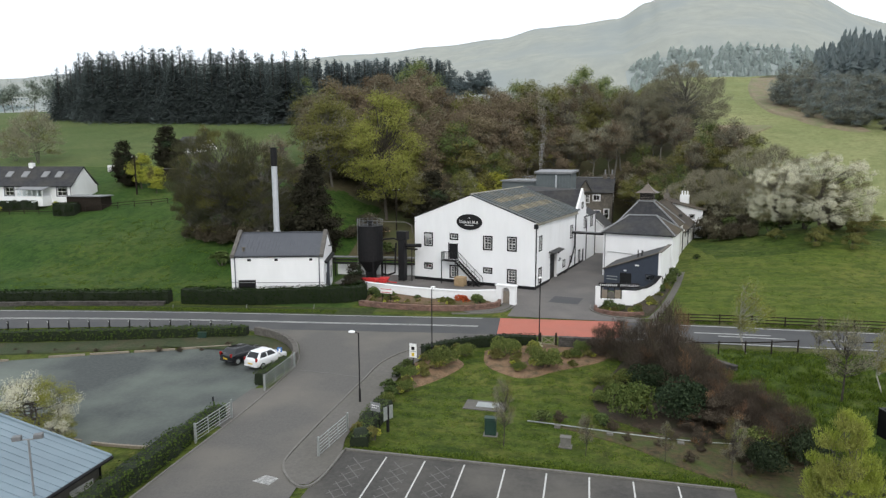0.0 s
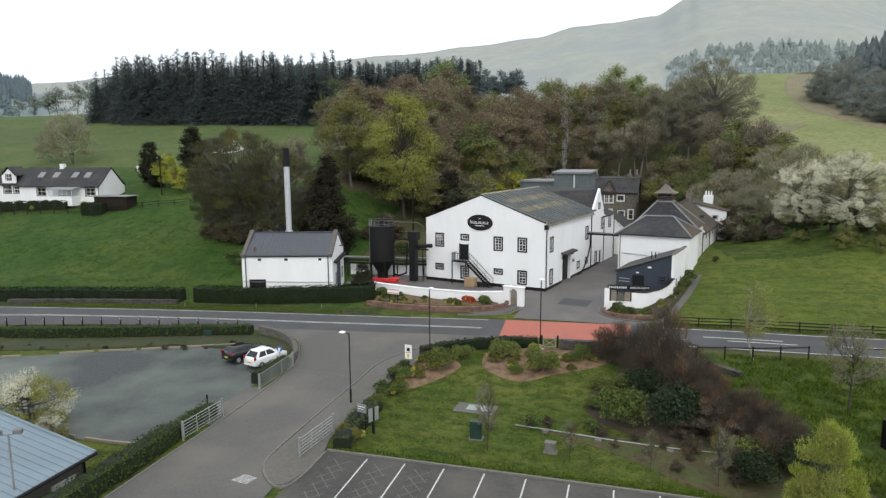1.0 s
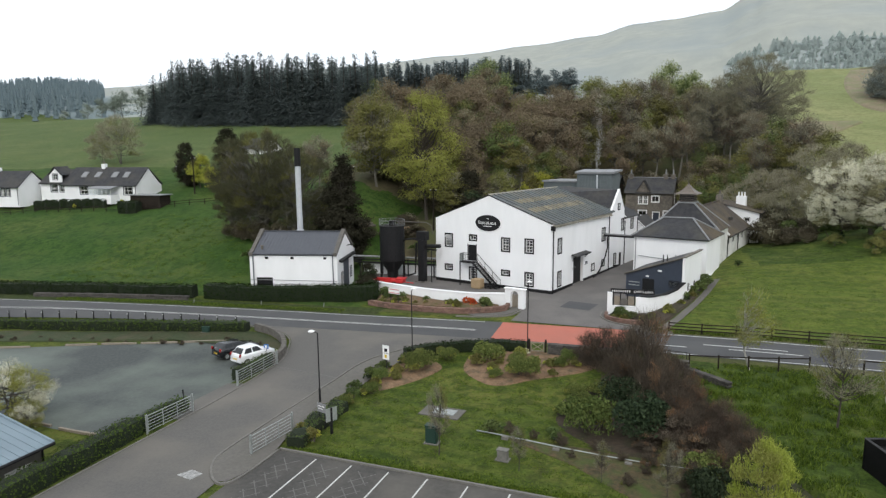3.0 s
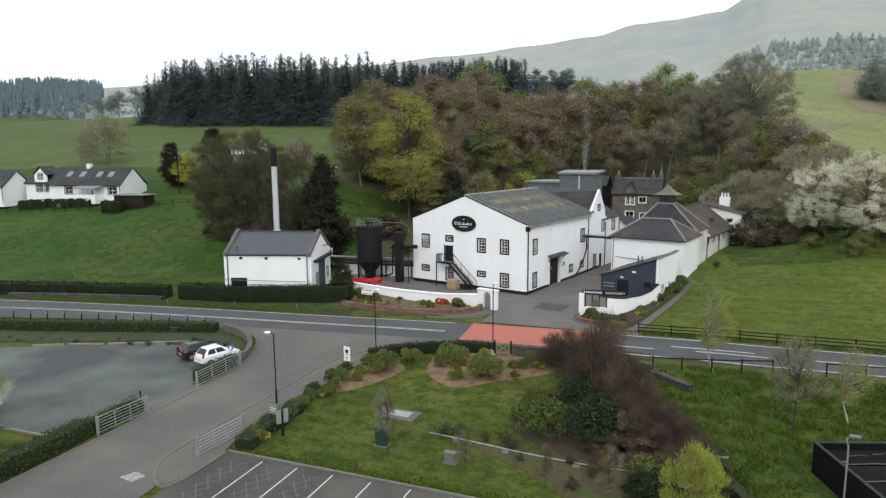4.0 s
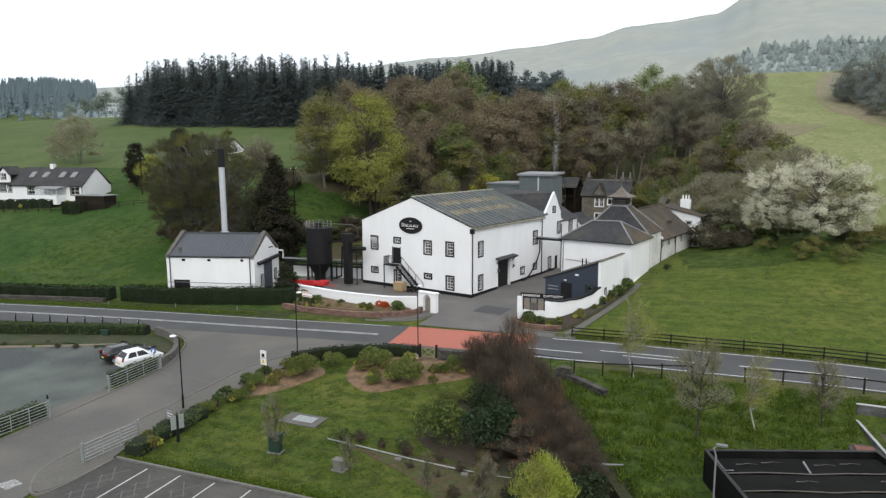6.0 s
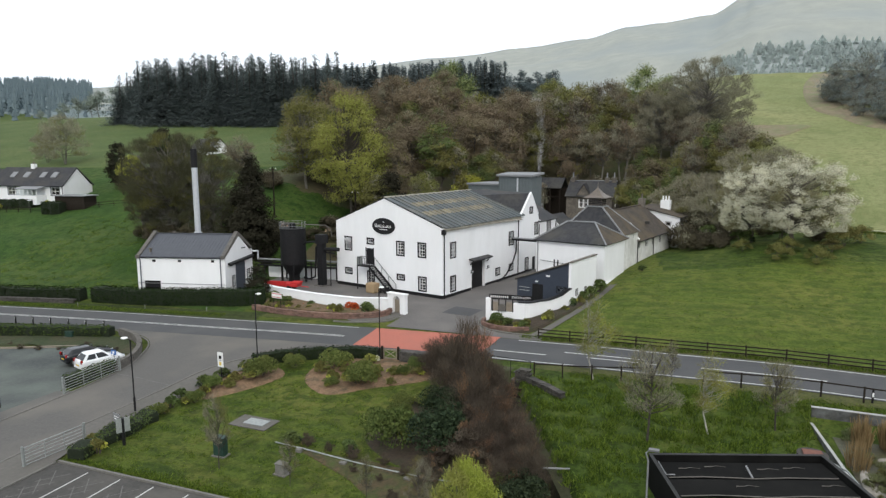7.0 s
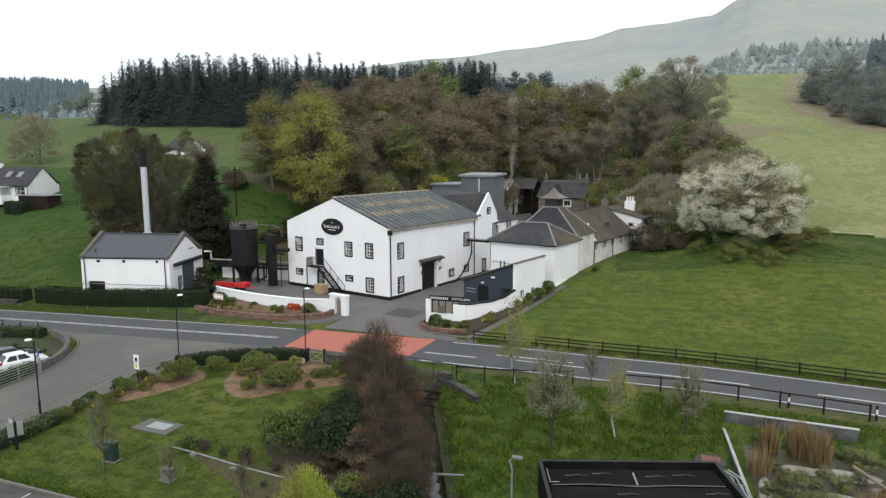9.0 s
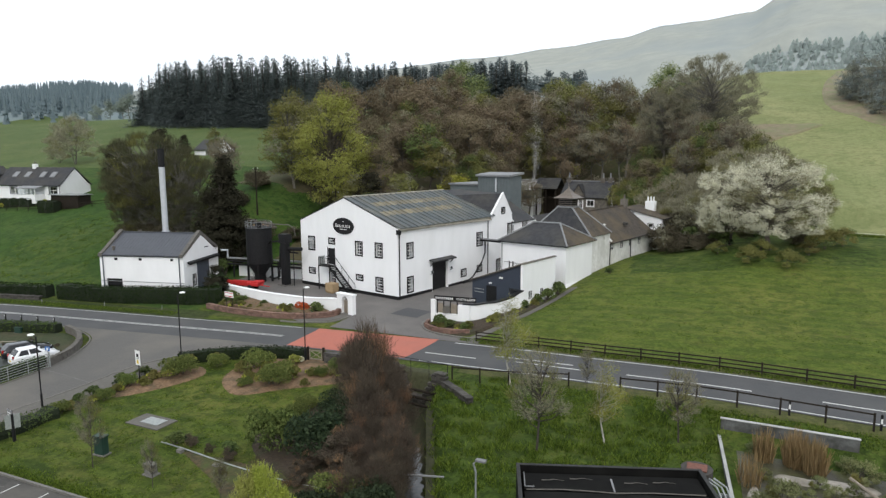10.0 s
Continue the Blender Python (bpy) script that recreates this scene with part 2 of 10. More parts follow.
M_WOOD = mat("dark_fence_wood", (0.02, 0.016, 0.013), (0.034, 0.028, 0.022), 0.9, 6, 0.3, spec=0.1)
M_TIMBER = mat("weathered_timber", (0.2, 0.17, 0.13), (0.28, 0.24, 0.19), 0.85, 6, 0.3)
M_SASH = mat("white_window_paint", (0.8, 0.8, 0.79), (0.76, 0.76, 0.75), 0.5, 3, 0.0)
M_GLASS = glass_mat()
# Near-black colour stands in for unlit rooms seen through windows.
M_DARK = mat("unlit_interior", (0.03, 0.03, 0.032), (0.045, 0.045, 0.047), 0.9, 2, 0.0)
M_EARTH = mat("bare_earth", (0.035, 0.026, 0.018), (0.062, 0.044, 0.028), 0.95, 4, 0.9, c3=(0.03, 0.04, 0.014), scale3=0.7, amount3=0.8, dist=0.1)
M_MULCH = mat("bark_mulch", (0.13, 0.076, 0.042), (0.29, 0.185, 0.11), 0.95, 7, 1.0, c3=(0.075, 0.062, 0.034), scale3=1.3, amount3=0.8, dist=0.12)
M_LITTER = mat("mossy_leaf_litter", (0.026, 0.028, 0.01), (0.1, 0.068, 0.034), 0.95, 3.2, 0.9, c3=(0.05, 0.072, 0.013), scale3=0.9, amount3=1.0, dist=0.1)
M_DARKMULCH = mat("dark_bark_mulch", (0.08, 0.052, 0.03), (0.19, 0.122, 0.07), 0.95, 6, 1.0, c3=(0.06, 0.065, 0.02), scale3=1.0, amount3=0.8, dist=0.1)
M_BRICK = mat("red_sandstone", (0.14, 0.082, 0.064), (0.21, 0.125, 0.098), 0.9, 4, 0.5, c3=(0.09, 0.07, 0.055), scale3=1.2, vary=0.25)
M_WALLSTONE = mat("dark_dry_stone", (0.04, 0.037, 0.033), (0.085, 0.078, 0.07), 0.9, 5, 0.5, vary=0.3)
M_BARK = mat("bark", (0.07, 0.06, 0.05), (0.11, 0.095, 0.078), 0.9, 4, 0.4)
M_BARK_DARK = mat("dark_young_bark", (0.04, 0.034, 0.028), (0.065, 0.056, 0.046), 0.9, 5, 0.3)
M_BARK_PALE = mat("pale_birch_bark", (0.42, 0.4, 0.36), (0.25, 0.24, 0.21), 0.8, 4, 0.3)
M_BARK_GREY = mat("grey_bark", (0.1, 0.094, 0.08), (0.15, 0.14, 0.118), 0.9, 4, 0.4)

# Brown and grey bud tones are lifted a little to include woodland haze.
L_BROWN = leaf_mat("budding_brown_leaf", (0.155, 0.122, 0.082), (0.195, 0.155, 0.104), 0.35, 0.2)
L_GREYBUD = leaf_mat("grey_olive_bud", (0.2, 0.188, 0.134), (0.245, 0.23, 0.164), 0.3, 0.18)
L_EDGE = leaf_mat("grey_brown_twig_haze", (0.235, 0.22, 0.155), (0.295, 0.275, 0.195), 0.35, 0.15)
L_OLIVE = leaf_mat("budding_olive_leaf", (0.13, 0.124, 0.042), (0.185, 0.174, 0.058), 0.25, 0.22)
L_LIME = leaf_mat("fresh_lime_leaf", (0.215, 0.222, 0.055), (0.295, 0.298, 0.08), 0.35, 0.1)
# Far copy of the lime leaf, haze blended into its tone.
L_LIMEFAR = leaf_mat("hazy_lime_leaf", (0.2, 0.235, 0.1), (0.25, 0.28, 0.12), 0.4, 0.15)
L_FAN = leaf_mat("budding_twig_haze", (0.065, 0.066, 0.036), (0.1, 0.098, 0.05), 0.25, 0.1)
L_UNDER = leaf_mat("red_brown_undergrowth", (0.07, 0.06, 0.04), (0.108, 0.092, 0.06), 0.25, 0.25)
L_CHERRYTWIG = leaf_mat("cherry_twig_and_leaf", (0.17, 0.16, 0.085), (0.24, 0.225, 0.12), 0.3, 0.1)
L_YELLOW = leaf_mat("fresh_yellow_green_leaf", (0.32, 0.34, 0.05), (0.5, 0.5, 0.1), 0.45, 0.1)
L_GREEN = leaf_mat("mid_green_leaf", (0.07, 0.095, 0.032), (0.12, 0.15, 0.05), 0.25, 0.2)
L_DARK = leaf_mat("dark_evergreen_leaf", (0.018, 0.03, 0.016), (0.055, 0.074, 0.036), 0.15, 0.2)
L_RHODO = leaf_mat("light_rhododendron_leaf", (0.06, 0.085, 0.022), (0.18, 0.205, 0.062), 0.2, 0.2)
L_YG = leaf_mat("bright_spring_leaf", (0.27, 0.31, 0.055), (0.38, 0.41, 0.085), 0.45, 0.1)
# Plantation needles, lifted from dark green by haze mixed into the colour.
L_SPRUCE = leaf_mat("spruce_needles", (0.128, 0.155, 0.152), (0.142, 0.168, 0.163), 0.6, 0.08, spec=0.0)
# Hillside wood: both tones carry painted haze instead of true leaf colour.
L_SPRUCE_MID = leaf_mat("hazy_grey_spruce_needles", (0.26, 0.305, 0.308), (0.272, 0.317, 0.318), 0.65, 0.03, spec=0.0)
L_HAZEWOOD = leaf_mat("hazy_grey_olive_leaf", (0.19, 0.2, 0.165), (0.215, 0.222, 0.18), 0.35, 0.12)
# Far forest: its blue cast is distance haze put into the colour.
L_SPRUCE_FAR = leaf_mat("hazed_far_spruce_needles", (0.135, 0.18, 0.195), (0.155, 0.2, 0.21), 0.2, 0.1, spec=0.0)
# Haze over the belt is painted as pale needle colour.
L_SPRUCE_HAZE = leaf_mat("hazed_spruce_needles", (0.48, 0.535, 0.515), (0.5, 0.555, 0.532), 0.65, 0.03, spec=0.0)
# Hillside leaf, lightened with haze in the colour.
L_WOOD_FAR = leaf_mat("hazed_hillside_leaf", (0.2, 0.235, 0.2), (0.24, 0.275, 0.225), 0.35, 0.15)
L_YEW = leaf_mat("old_conifer_needles", (0.026, 0.026, 0.017), (0.04, 0.037, 0.025), 0.1, 0.1, spec=0.03)
L_BLOSSOM = leaf_mat("white_blossom", (0.58, 0.565, 0.43), (0.74, 0.72, 0.57), 0.35, 0.08)
L_TWIG = leaf_mat("brown_twig", (0.066, 0.052, 0.04), (0.108, 0.086, 0.064), 0.2, 0.12)
L_RUST = leaf_mat("dry_beech_leaf", (0.13, 0.075, 0.045), (0.23, 0.14, 0.085), 0.25, 0.12)
L_HEDGE = leaf_mat("hedge_leaf", (0.032, 0.056, 0.011), (0.072, 0.102, 0.02), 0.15, 0.1)
L_HEDGE_DARK = leaf_mat("dark_hedge_leaf", (0.006, 0.014, 0.004), (0.022, 0.036, 0.008), 0.1, 0.1, spec=0.04)
L_REED = leaf_mat("dry_reed", (0.2, 0.135, 0.062), (0.4, 0.285, 0.155), 0.3, 0.1)
L_FIRE = leaf_mat("red_orange_leaf", (0.34, 0.07, 0.025), (0.5, 0.13, 0.045), 0.3, 0.1)
L_GRASS = leaf_mat("rough_grass_blade", (0.03, 0.062, 0.008), (0.165, 0.215, 0.032), 0.3, 0.1)


# ---- mesh tools ----
def part(name, bm, material, parent=None, label=""):
    me = bpy.data.meshes.new(name)
    bm.normal_update()
    bm.to_mesh(me)
    bm.free()
    me.materials.append(material)
    ob = new(name, me)
    if parent:
        ob.parent = parent
    if label:
        ob["label"] = label
    return ob


def raw_part(name, verts, faces, material, parent=None, label=""):
    me = bpy.data.meshes.new(name)
    me.from_pydata(verts, [], faces)
    me.materials.append(material)
    ob = new(name, me)
    if parent:
        ob.parent = parent
    if label:
        ob["label"] = label
    return ob


def thing(name, m, label, category, group="", kind=""):
    ob = new(name)
    ob.empty_display_size = 0.2
    ob.matrix_basis = m
    return tagged(ob, label, category, group, kind)


def hexa(bm, p):
    """A block from eight corners: four below and four above, each in turn round."""
    v = [bm.verts.new(q) for q in p]
    for f in ((3, 2, 1, 0), (4, 5, 6, 7), (0, 1, 5, 4), (1, 2, 6, 5), (2, 3, 7, 6), (3, 0, 4, 7)):
        bm.faces.new([v[i] for i in f])


def box(bm, x0, x1, y0, y1, z0, z1, bev=0.0):
    if bev:
        t = bmesh.new()
        hexa(t, [(x0, y0, z0), (x1, y0, z0), (x1, y1, z0), (x0, y1, z0), (x0, y0, z1), (x1, y0, z1), (x1, y1, z1), (x0, y1, z1)])
        bmesh.ops.bevel(t, geom=t.edges[:], offset=bev, segments=2, affect="EDGES", profile=0.5)
        me = bpy.data.meshes.new("tmp")
        t.to_mesh(me)
        t.free()
        bm.from_mesh(me)
        bpy.data.meshes.remove(me)
        return bm
    hexa(bm, [(x0, y0, z0), (x1, y0, z0), (x1, y1, z0), (x0, y1, z0), (x0, y0, z1), (x1, y0, z1), (x1, y1, z1), (x0, y1, z1)])
    return bm


def boxed(*a, **k):
    return box(bmesh.new(), *a, **k)


def tube(bm, pts, r, n=8, r2=None, cap=True):
    """A round bar along points, tapering from r to r2."""
    pts = [Vector(p) for p in pts]
    rings = []
    for i, p in enumerate(pts):
        d = (pts[min(i + 1, len(pts) - 1)] - pts[max(i - 1, 0)]).normalized()
        a = d.orthogonal().normalized() if abs(d.z) > 0.9 else d.cross(Vector((0, 0, 1))).normalized()
        b = d.cross(a)
        q = r + ((r2 if r2 is not None else r) - r) * i / max(1, len(pts) - 1)
        rings.append([bm.verts.new(p + (a * math.cos(2 * math.pi * k / n) + b * math.sin(2 * math.pi * k / n)) * q) for k in range(n)])
    for s, t in zip(rings, rings[1:]):
        for k in range(n):
            bm.faces.new((s[k], s[(k + 1) % n], t[(k + 1) % n], t[k]))
    if cap:
        bm.faces.new(rings[0][::-1])
        bm.faces.new(rings[-1])
    return bm


def tubed(*a, **k):
    return tube(bmesh.new(), *a, **k)


def prism(bm, outline, m, depth):
    """A plate: outline points (s, z) in the plane that m maps (s, depth, z) into."""
    f = [bm.verts.new(m @ Vector((s, 0, z))) for s, z in outline]
    g = [bm.verts.new(m @ Vector((s, depth, z))) for s, z in outline]
    n = len(f)
    bm.faces.new(f)
    bm.faces.new(g[::-1])
    for i in range(n):
        bm.faces.new((f[i], g[i], g[(i + 1) % n], f[(i + 1) % n]))
    return bm


def wall_panel(bm, m, top, holes=(), base=0.0, thick=0.35):
    """A wall with openings through it. top: points (s, z) along its upper edge; holes: (s0, s1, z0, z1)."""
    cuts = sorted({round(s, 4) for s, _ in top} | {round(v, 4) for h in holes for v in h[:2]})

    def upper(s, side):
        for (a, p), (b, q) in zip(top, top[1:]):
            if a <= s <= b and not (side > 0 and s == b) and not (side < 0 and s == a):
                return p + (q - p) * (s - a) / (b - a)
        return top[-1][1] if side < 0 else top[0][1]

    for a, b in zip(cuts, cuts[1:]):
        here = sorted((h[2], h[3]) for h in holes if h[0] < (a + b) / 2 < h[1])
        z = base
        for lo, hi in here + [(None, None)]:
            za, zb = (lo, lo) if lo is not None else (upper(a, 1), upper(b, -1))
            if za - z > 0.01 or zb - z > 0.01:
                hexa(bm, [m @ Vector(q) for q in ((a, 0, z), (b, 0, z), (b, thick, z), (a, thick, z), (a, 0, za), (b, 0, zb), (b, thick, zb), (a, thick, za))])
            z = hi
    bmesh.ops.remove_doubles(bm, verts=bm.verts, dist=0.0005)
    bm.verts.index_update()
    seen = {}
    for f in bm.faces:
        seen.setdefault(frozenset(v.index for v in f.verts), []).append(f)
    bmesh.ops.delete(bm, geom=[f for fs in seen.values() if len(fs) > 1 for f in fs], context="FACES_ONLY")
    return bm


def window(parent, m, s0, s1, z0, z1, cols=2, rows=4, surround=0.17, trim=None, name="window", sash=None):
    """A window in an opening: painted surround, sash frame with bars, panes."""
    trim = trim or M_BLACK
    sash = sash or M_SASH
    bm = bmesh.new()
    e = surround
    for a, b, c, d in ((s0 - e, s0, z0 - e, z1 + e), (s1, s1 + e, z0 - e, z1 + e), (s0, s1, z1, z1 + e), (s0, s1, z0 - e, z0)):
        hexa(bm, [m @ Vector(q) for q in ((a, -0.025, c), (b, -0.025, c), (b, 0.12, c), (a, 0.12, c), (a, -0.025, d), (b, -0.025, d), (b, 0.12, d), (a, 0.12, d))])
    w = part(name, bm, trim, parent)
    bm = bmesh.new()
    t, k = 0.08, 0.05
    bars = [(s0, s0 + t, z0, z1), (s1 - t, s1, z0, z1), (s0 + t, s1 - t, z0, z0 + t), (s0 + t, s1 - t, z1 - t, z1)]
    for i in range(1, cols):
        s = s0 + (s1 - s0) * i / cols
        bars.append((s - k / 2, s + k / 2, z0 + t, z1 - t))
    for j in range(1, rows):
        z = z0 + (z1 - z0) * j / rows
        kk = k * (1.8 if j * 2 == rows else 1)
        bars.append((s0 + t, s1 - t, z - kk / 2, z + kk / 2))
    for a, b, c, d in bars:
        hexa(bm, [m @ Vector(q) for q in ((a, 0.04, c), (b, 0.04, c), (b, 0.09, c), (a, 0.09, c), (a, 0.04, d), (b, 0.04, d), (b, 0.09, d), (a, 0.09, d))])
    part("window_frame", bm, sash, w)
    bm = bmesh.new()
    hexa(bm, [m @ Vector(q) for q in ((s0, 0.06, z0), (s1, 0.06, z0), (s1, 0.07, z0), (s0, 0.07, z0), (s0, 0.06, z1), (s1, 0.06, z1), (s1, 0.07, z1), (s0, 0.07, z1))])
    p = part("pane", bm, M_GLASS, w)
    return w


FRONT = Matrix.Identity(4)


def face_right(x):
    """Plane of a wall at local x facing +x: s runs along +y, depth inward."""
    return Matrix(((0, -1, 0, x), (1, 0, 0, 0), (0, 0, 1, 0), (0, 0, 0, 1)))


def face_left(x):
    return Matrix(((0, 1, 0, x), (1, 0, 0, 0), (0, 0, 1, 0), (0, 0, 0, 1)))


def face_front(y):
    return Matrix.Translation((0, y, 0))


def face_back(y):
    return Matrix(((1, 0, 0, 0), (0, -1, 0, y), (0, 0, 1, 0), (0, 0, 0, 1)))


def slab(bm, a, b, c, d, t):
    """A roof plane: four corners of the top, with thickness t below."""
    q = [Vector(p) for p in (a, b, c, d)]
    n = (q[1] - q[0]).cross(q[3] - q[0]).normalized()
    if n.z < 0:
        q = [q[3], q[2], q[1], q[0]]
        n = -n
    hexa(bm, [p - n * t for p in q] + q)
    return bm


def tri_slab(bm, a, b, c, t):
    q = [Vector(p) for p in (a, b, c)]
    n = (q[1] - q[0]).cross(q[2] - q[0]).normalized()
    if n.z < 0:
        q, n = q[::-1], -n
    lo = [bm.verts.new(p - n * t) for p in q]
    hi = [bm.verts.new(p) for p in q]
    bm.faces.new(lo[::-1])
    bm.faces.new(hi)
    for i in range(3):
        j = (i + 1) % 3
        bm.faces.new((lo[i], lo[j], hi[j], hi[i]))
    return bm


def resample(pts, n):
    pts = [Vector((p[0], p[1])) for p in pts]
    acc = [0.0]
    for a, b in zip(pts, pts[1:]):
        acc.append(acc[-1] + (b - a).length)
    out = []
    for i in range(n):
        t = acc[-1] * i / (n - 1)
        k = max(j for j in range(len(acc)) if acc[j] <= t + 1e-9)
        if k >= len(pts) - 1:
            out.append(pts[-1].copy())
        else:
            out.append(pts[k].lerp(pts[k + 1], (t - acc[k]) / (acc[k + 1] - acc[k])))
    return out


def smooth_line(pts, n):
    """A rounded curve through points."""
    p = [Vector((q[0], q[1])) for q in pts]
    p = [2 * p[0] - p[1]] + p + [2 * p[-1] - p[-2]]
    fine = []
    for i in range(1, len(p) - 2):
        for k in range(8):
            t = k / 8
            a, b, c, d = p[i - 1:i + 3]
            fine.append(0.5 * ((2 * b) + (c - a) * t + (2 * a - 5 * b + 4 * c - d) * t * t + (3 * b - a - 3 * c + d) * t ** 3))
    fine.append(p[-2])
    return resample(fine, n)


def sheet(name, left, right, lift, material, along=40, across=8, curve=True, skirt=0.25):
    """A surface laid on the ground between two lines."""
    f = smooth_line if curve else resample
    l, r = f(left, along), f(right, along)
    verts, faces = [], []
    for a, b in zip(l, r):
        for j in range(across + 1):
            q = a.lerp(b, j / across)
            verts.append((q.x, q.y, ground(q.x, q.y) + lift))
    w = across + 1
    for i in range(along - 1):
        for j in range(across):
            k = i * w + j
            faces.append((k, k + 1, k + w + 1, k + w))
    me = bpy.data.meshes.new(name)
    me.from_pydata(verts, [], faces)
    bm = bmesh.new()
    bm.from_mesh(me)
    bpy.data.meshes.remove(me)
    bm.normal_update()
    if sum(fc.normal.z for fc in bm.faces) < 0:
        bmesh.ops.reverse_faces(bm, faces=bm.faces)
    return part(name, bm, material)


def ribbon(name, pts, width, lift, height, material, n=60, curve=True, parent=None):
    """A low strip of some width and height along a line on the ground: a kerb or a painted line."""
    c = (smooth_line if curve else resample)(pts, n)
    bm = bmesh.new()
    rows = []
    for i, p in enumerate(c):
        d = (c[min(i + 1, n - 1)] - c[max(i - 1, 0)]).normalized()
        s = Vector((-d.y, d.x)) * width / 2
        g = ground(p.x, p.y) + lift
        rows.append([bm.verts.new((q.x, q.y, z)) for q, z in ((p + s, g), (p + s, g + height), (p - s, g + height), (p - s, g))])
    for a, b in zip(rows, rows[1:]):
        for k in range(3):
            bm.faces.new((a[k], b[k], b[k + 1], a[k + 1]))
    bm.faces.new(rows[0])
    bm.faces.new(rows[-1][::-1])
    bmesh.ops.recalc_face_normals(bm, faces=bm.faces)
    return part(name, bm, material, parent)


# ---- ground, roads and paved areas ----
M_FIELD = turf("rough_field_grass", (0.015, 0.032, 0.004), (0.058, 0.09, 0.014), (0.115, 0.13, 0.03), (0.034, 0.036, 0.013), 0.2)
M_LAWN = turf("garden_lawn", (0.019, 0.036, 0.005), (0.074, 0.103, 0.016), (0.13, 0.128, 0.031), (0.07, 0.06, 0.022), 0.2, 0.15)
M_PASTURE = turf("pasture_grass", (0.015, 0.042, 0.007), (0.046, 0.088, 0.016), (0.085, 0.1, 0.025), (0.031, 0.037, 0.013), 0.09)
# Upper pasture: a lighter grass copy with distance haze in it.
M_UPPER = turf("hazed_upper_pasture", (0.05, 0.08, 0.024), (0.085, 0.115, 0.036), (0.12, 0.13, 0.05), (0.07, 0.075, 0.032), 0.05)
# Ground under the conifer belt, with the same haze in its colour.
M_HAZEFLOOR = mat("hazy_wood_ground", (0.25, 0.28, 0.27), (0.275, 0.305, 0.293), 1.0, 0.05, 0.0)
# Forest ground, tinted to the hazed trees standing on it.
M_FARFLOOR = mat("hazed_far_wood_ground", (0.13, 0.17, 0.18), (0.16, 0.2, 0.2), 1.0, 0.05, 0.0)
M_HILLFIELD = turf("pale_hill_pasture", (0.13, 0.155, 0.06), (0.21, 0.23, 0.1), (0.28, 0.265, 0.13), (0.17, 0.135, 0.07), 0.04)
M_FLOOR = mat("woodland_floor", (0.05, 0.045, 0.022), (0.09, 0.075, 0.035), 0.95, 1.2, 0.5, c3=(0.05, 0.075, 0.018), scale3=0.15, amount3=0.7, dist=0.1)
# Aerial haze on the far hill is painted as pale, bluish moor colour.
M_MOOR = mat("hazed_distant_moor", (0.255, 0.272, 0.245), (0.32, 0.33, 0.29), 1.0, 0.05, 0.0, c3=(0.24, 0.27, 0.265), scale3=0.009, amount3=0.9, stretch=(1, 0.45, 1))
M_BRACKEN = mat("dead_bracken", (0.15, 0.125, 0.08), (0.25, 0.2, 0.13), 0.95, 0.9, 0.4, c3=(0.15, 0.165, 0.075), scale3=0.3, amount3=1.0, dist=0.2)
M_BANKEARTH = mat("grassy_earth_bank", (0.022, 0.034, 0.012), (0.042, 0.055, 0.02), 0.95, 3, 0.9, c3=(0.07, 0.056, 0.032), scale3=0.5, amount3=0.6, dist=0.1)
M_BANK = mat("stream_bank", (0.03, 0.034, 0.014), (0.06, 0.06, 0.028), 0.95, 3, 0.6)


def axis(lo, fine_lo, fine_hi, hi, step, soft=0.0, grow_by=1.16):
    v = [fine_lo + step * i for i in range(int((fine_hi - fine_lo) / step) + 1)]
    s = step
    while v[-1] < hi:
        s *= grow_by
        v.append(v[-1] + min(s, 2.6 if v[-1] < soft else 60))
    s = step
    while v[0] > lo:
        s *= grow_by
        v.insert(0, v[0] - min(s, 2.6 if v[0] > -soft * 0.6 else 60))
    return v


def road_y(x):
    return 63.45 - 0.6 * ss(-6, -28, x) - 0.00115 * min(0.0, x - 20) ** 2 - 0.085 * max(0.0, x - 8) * ss(8, 20, x) if x > -140 else 34.0 + (x + 140) * 0.37


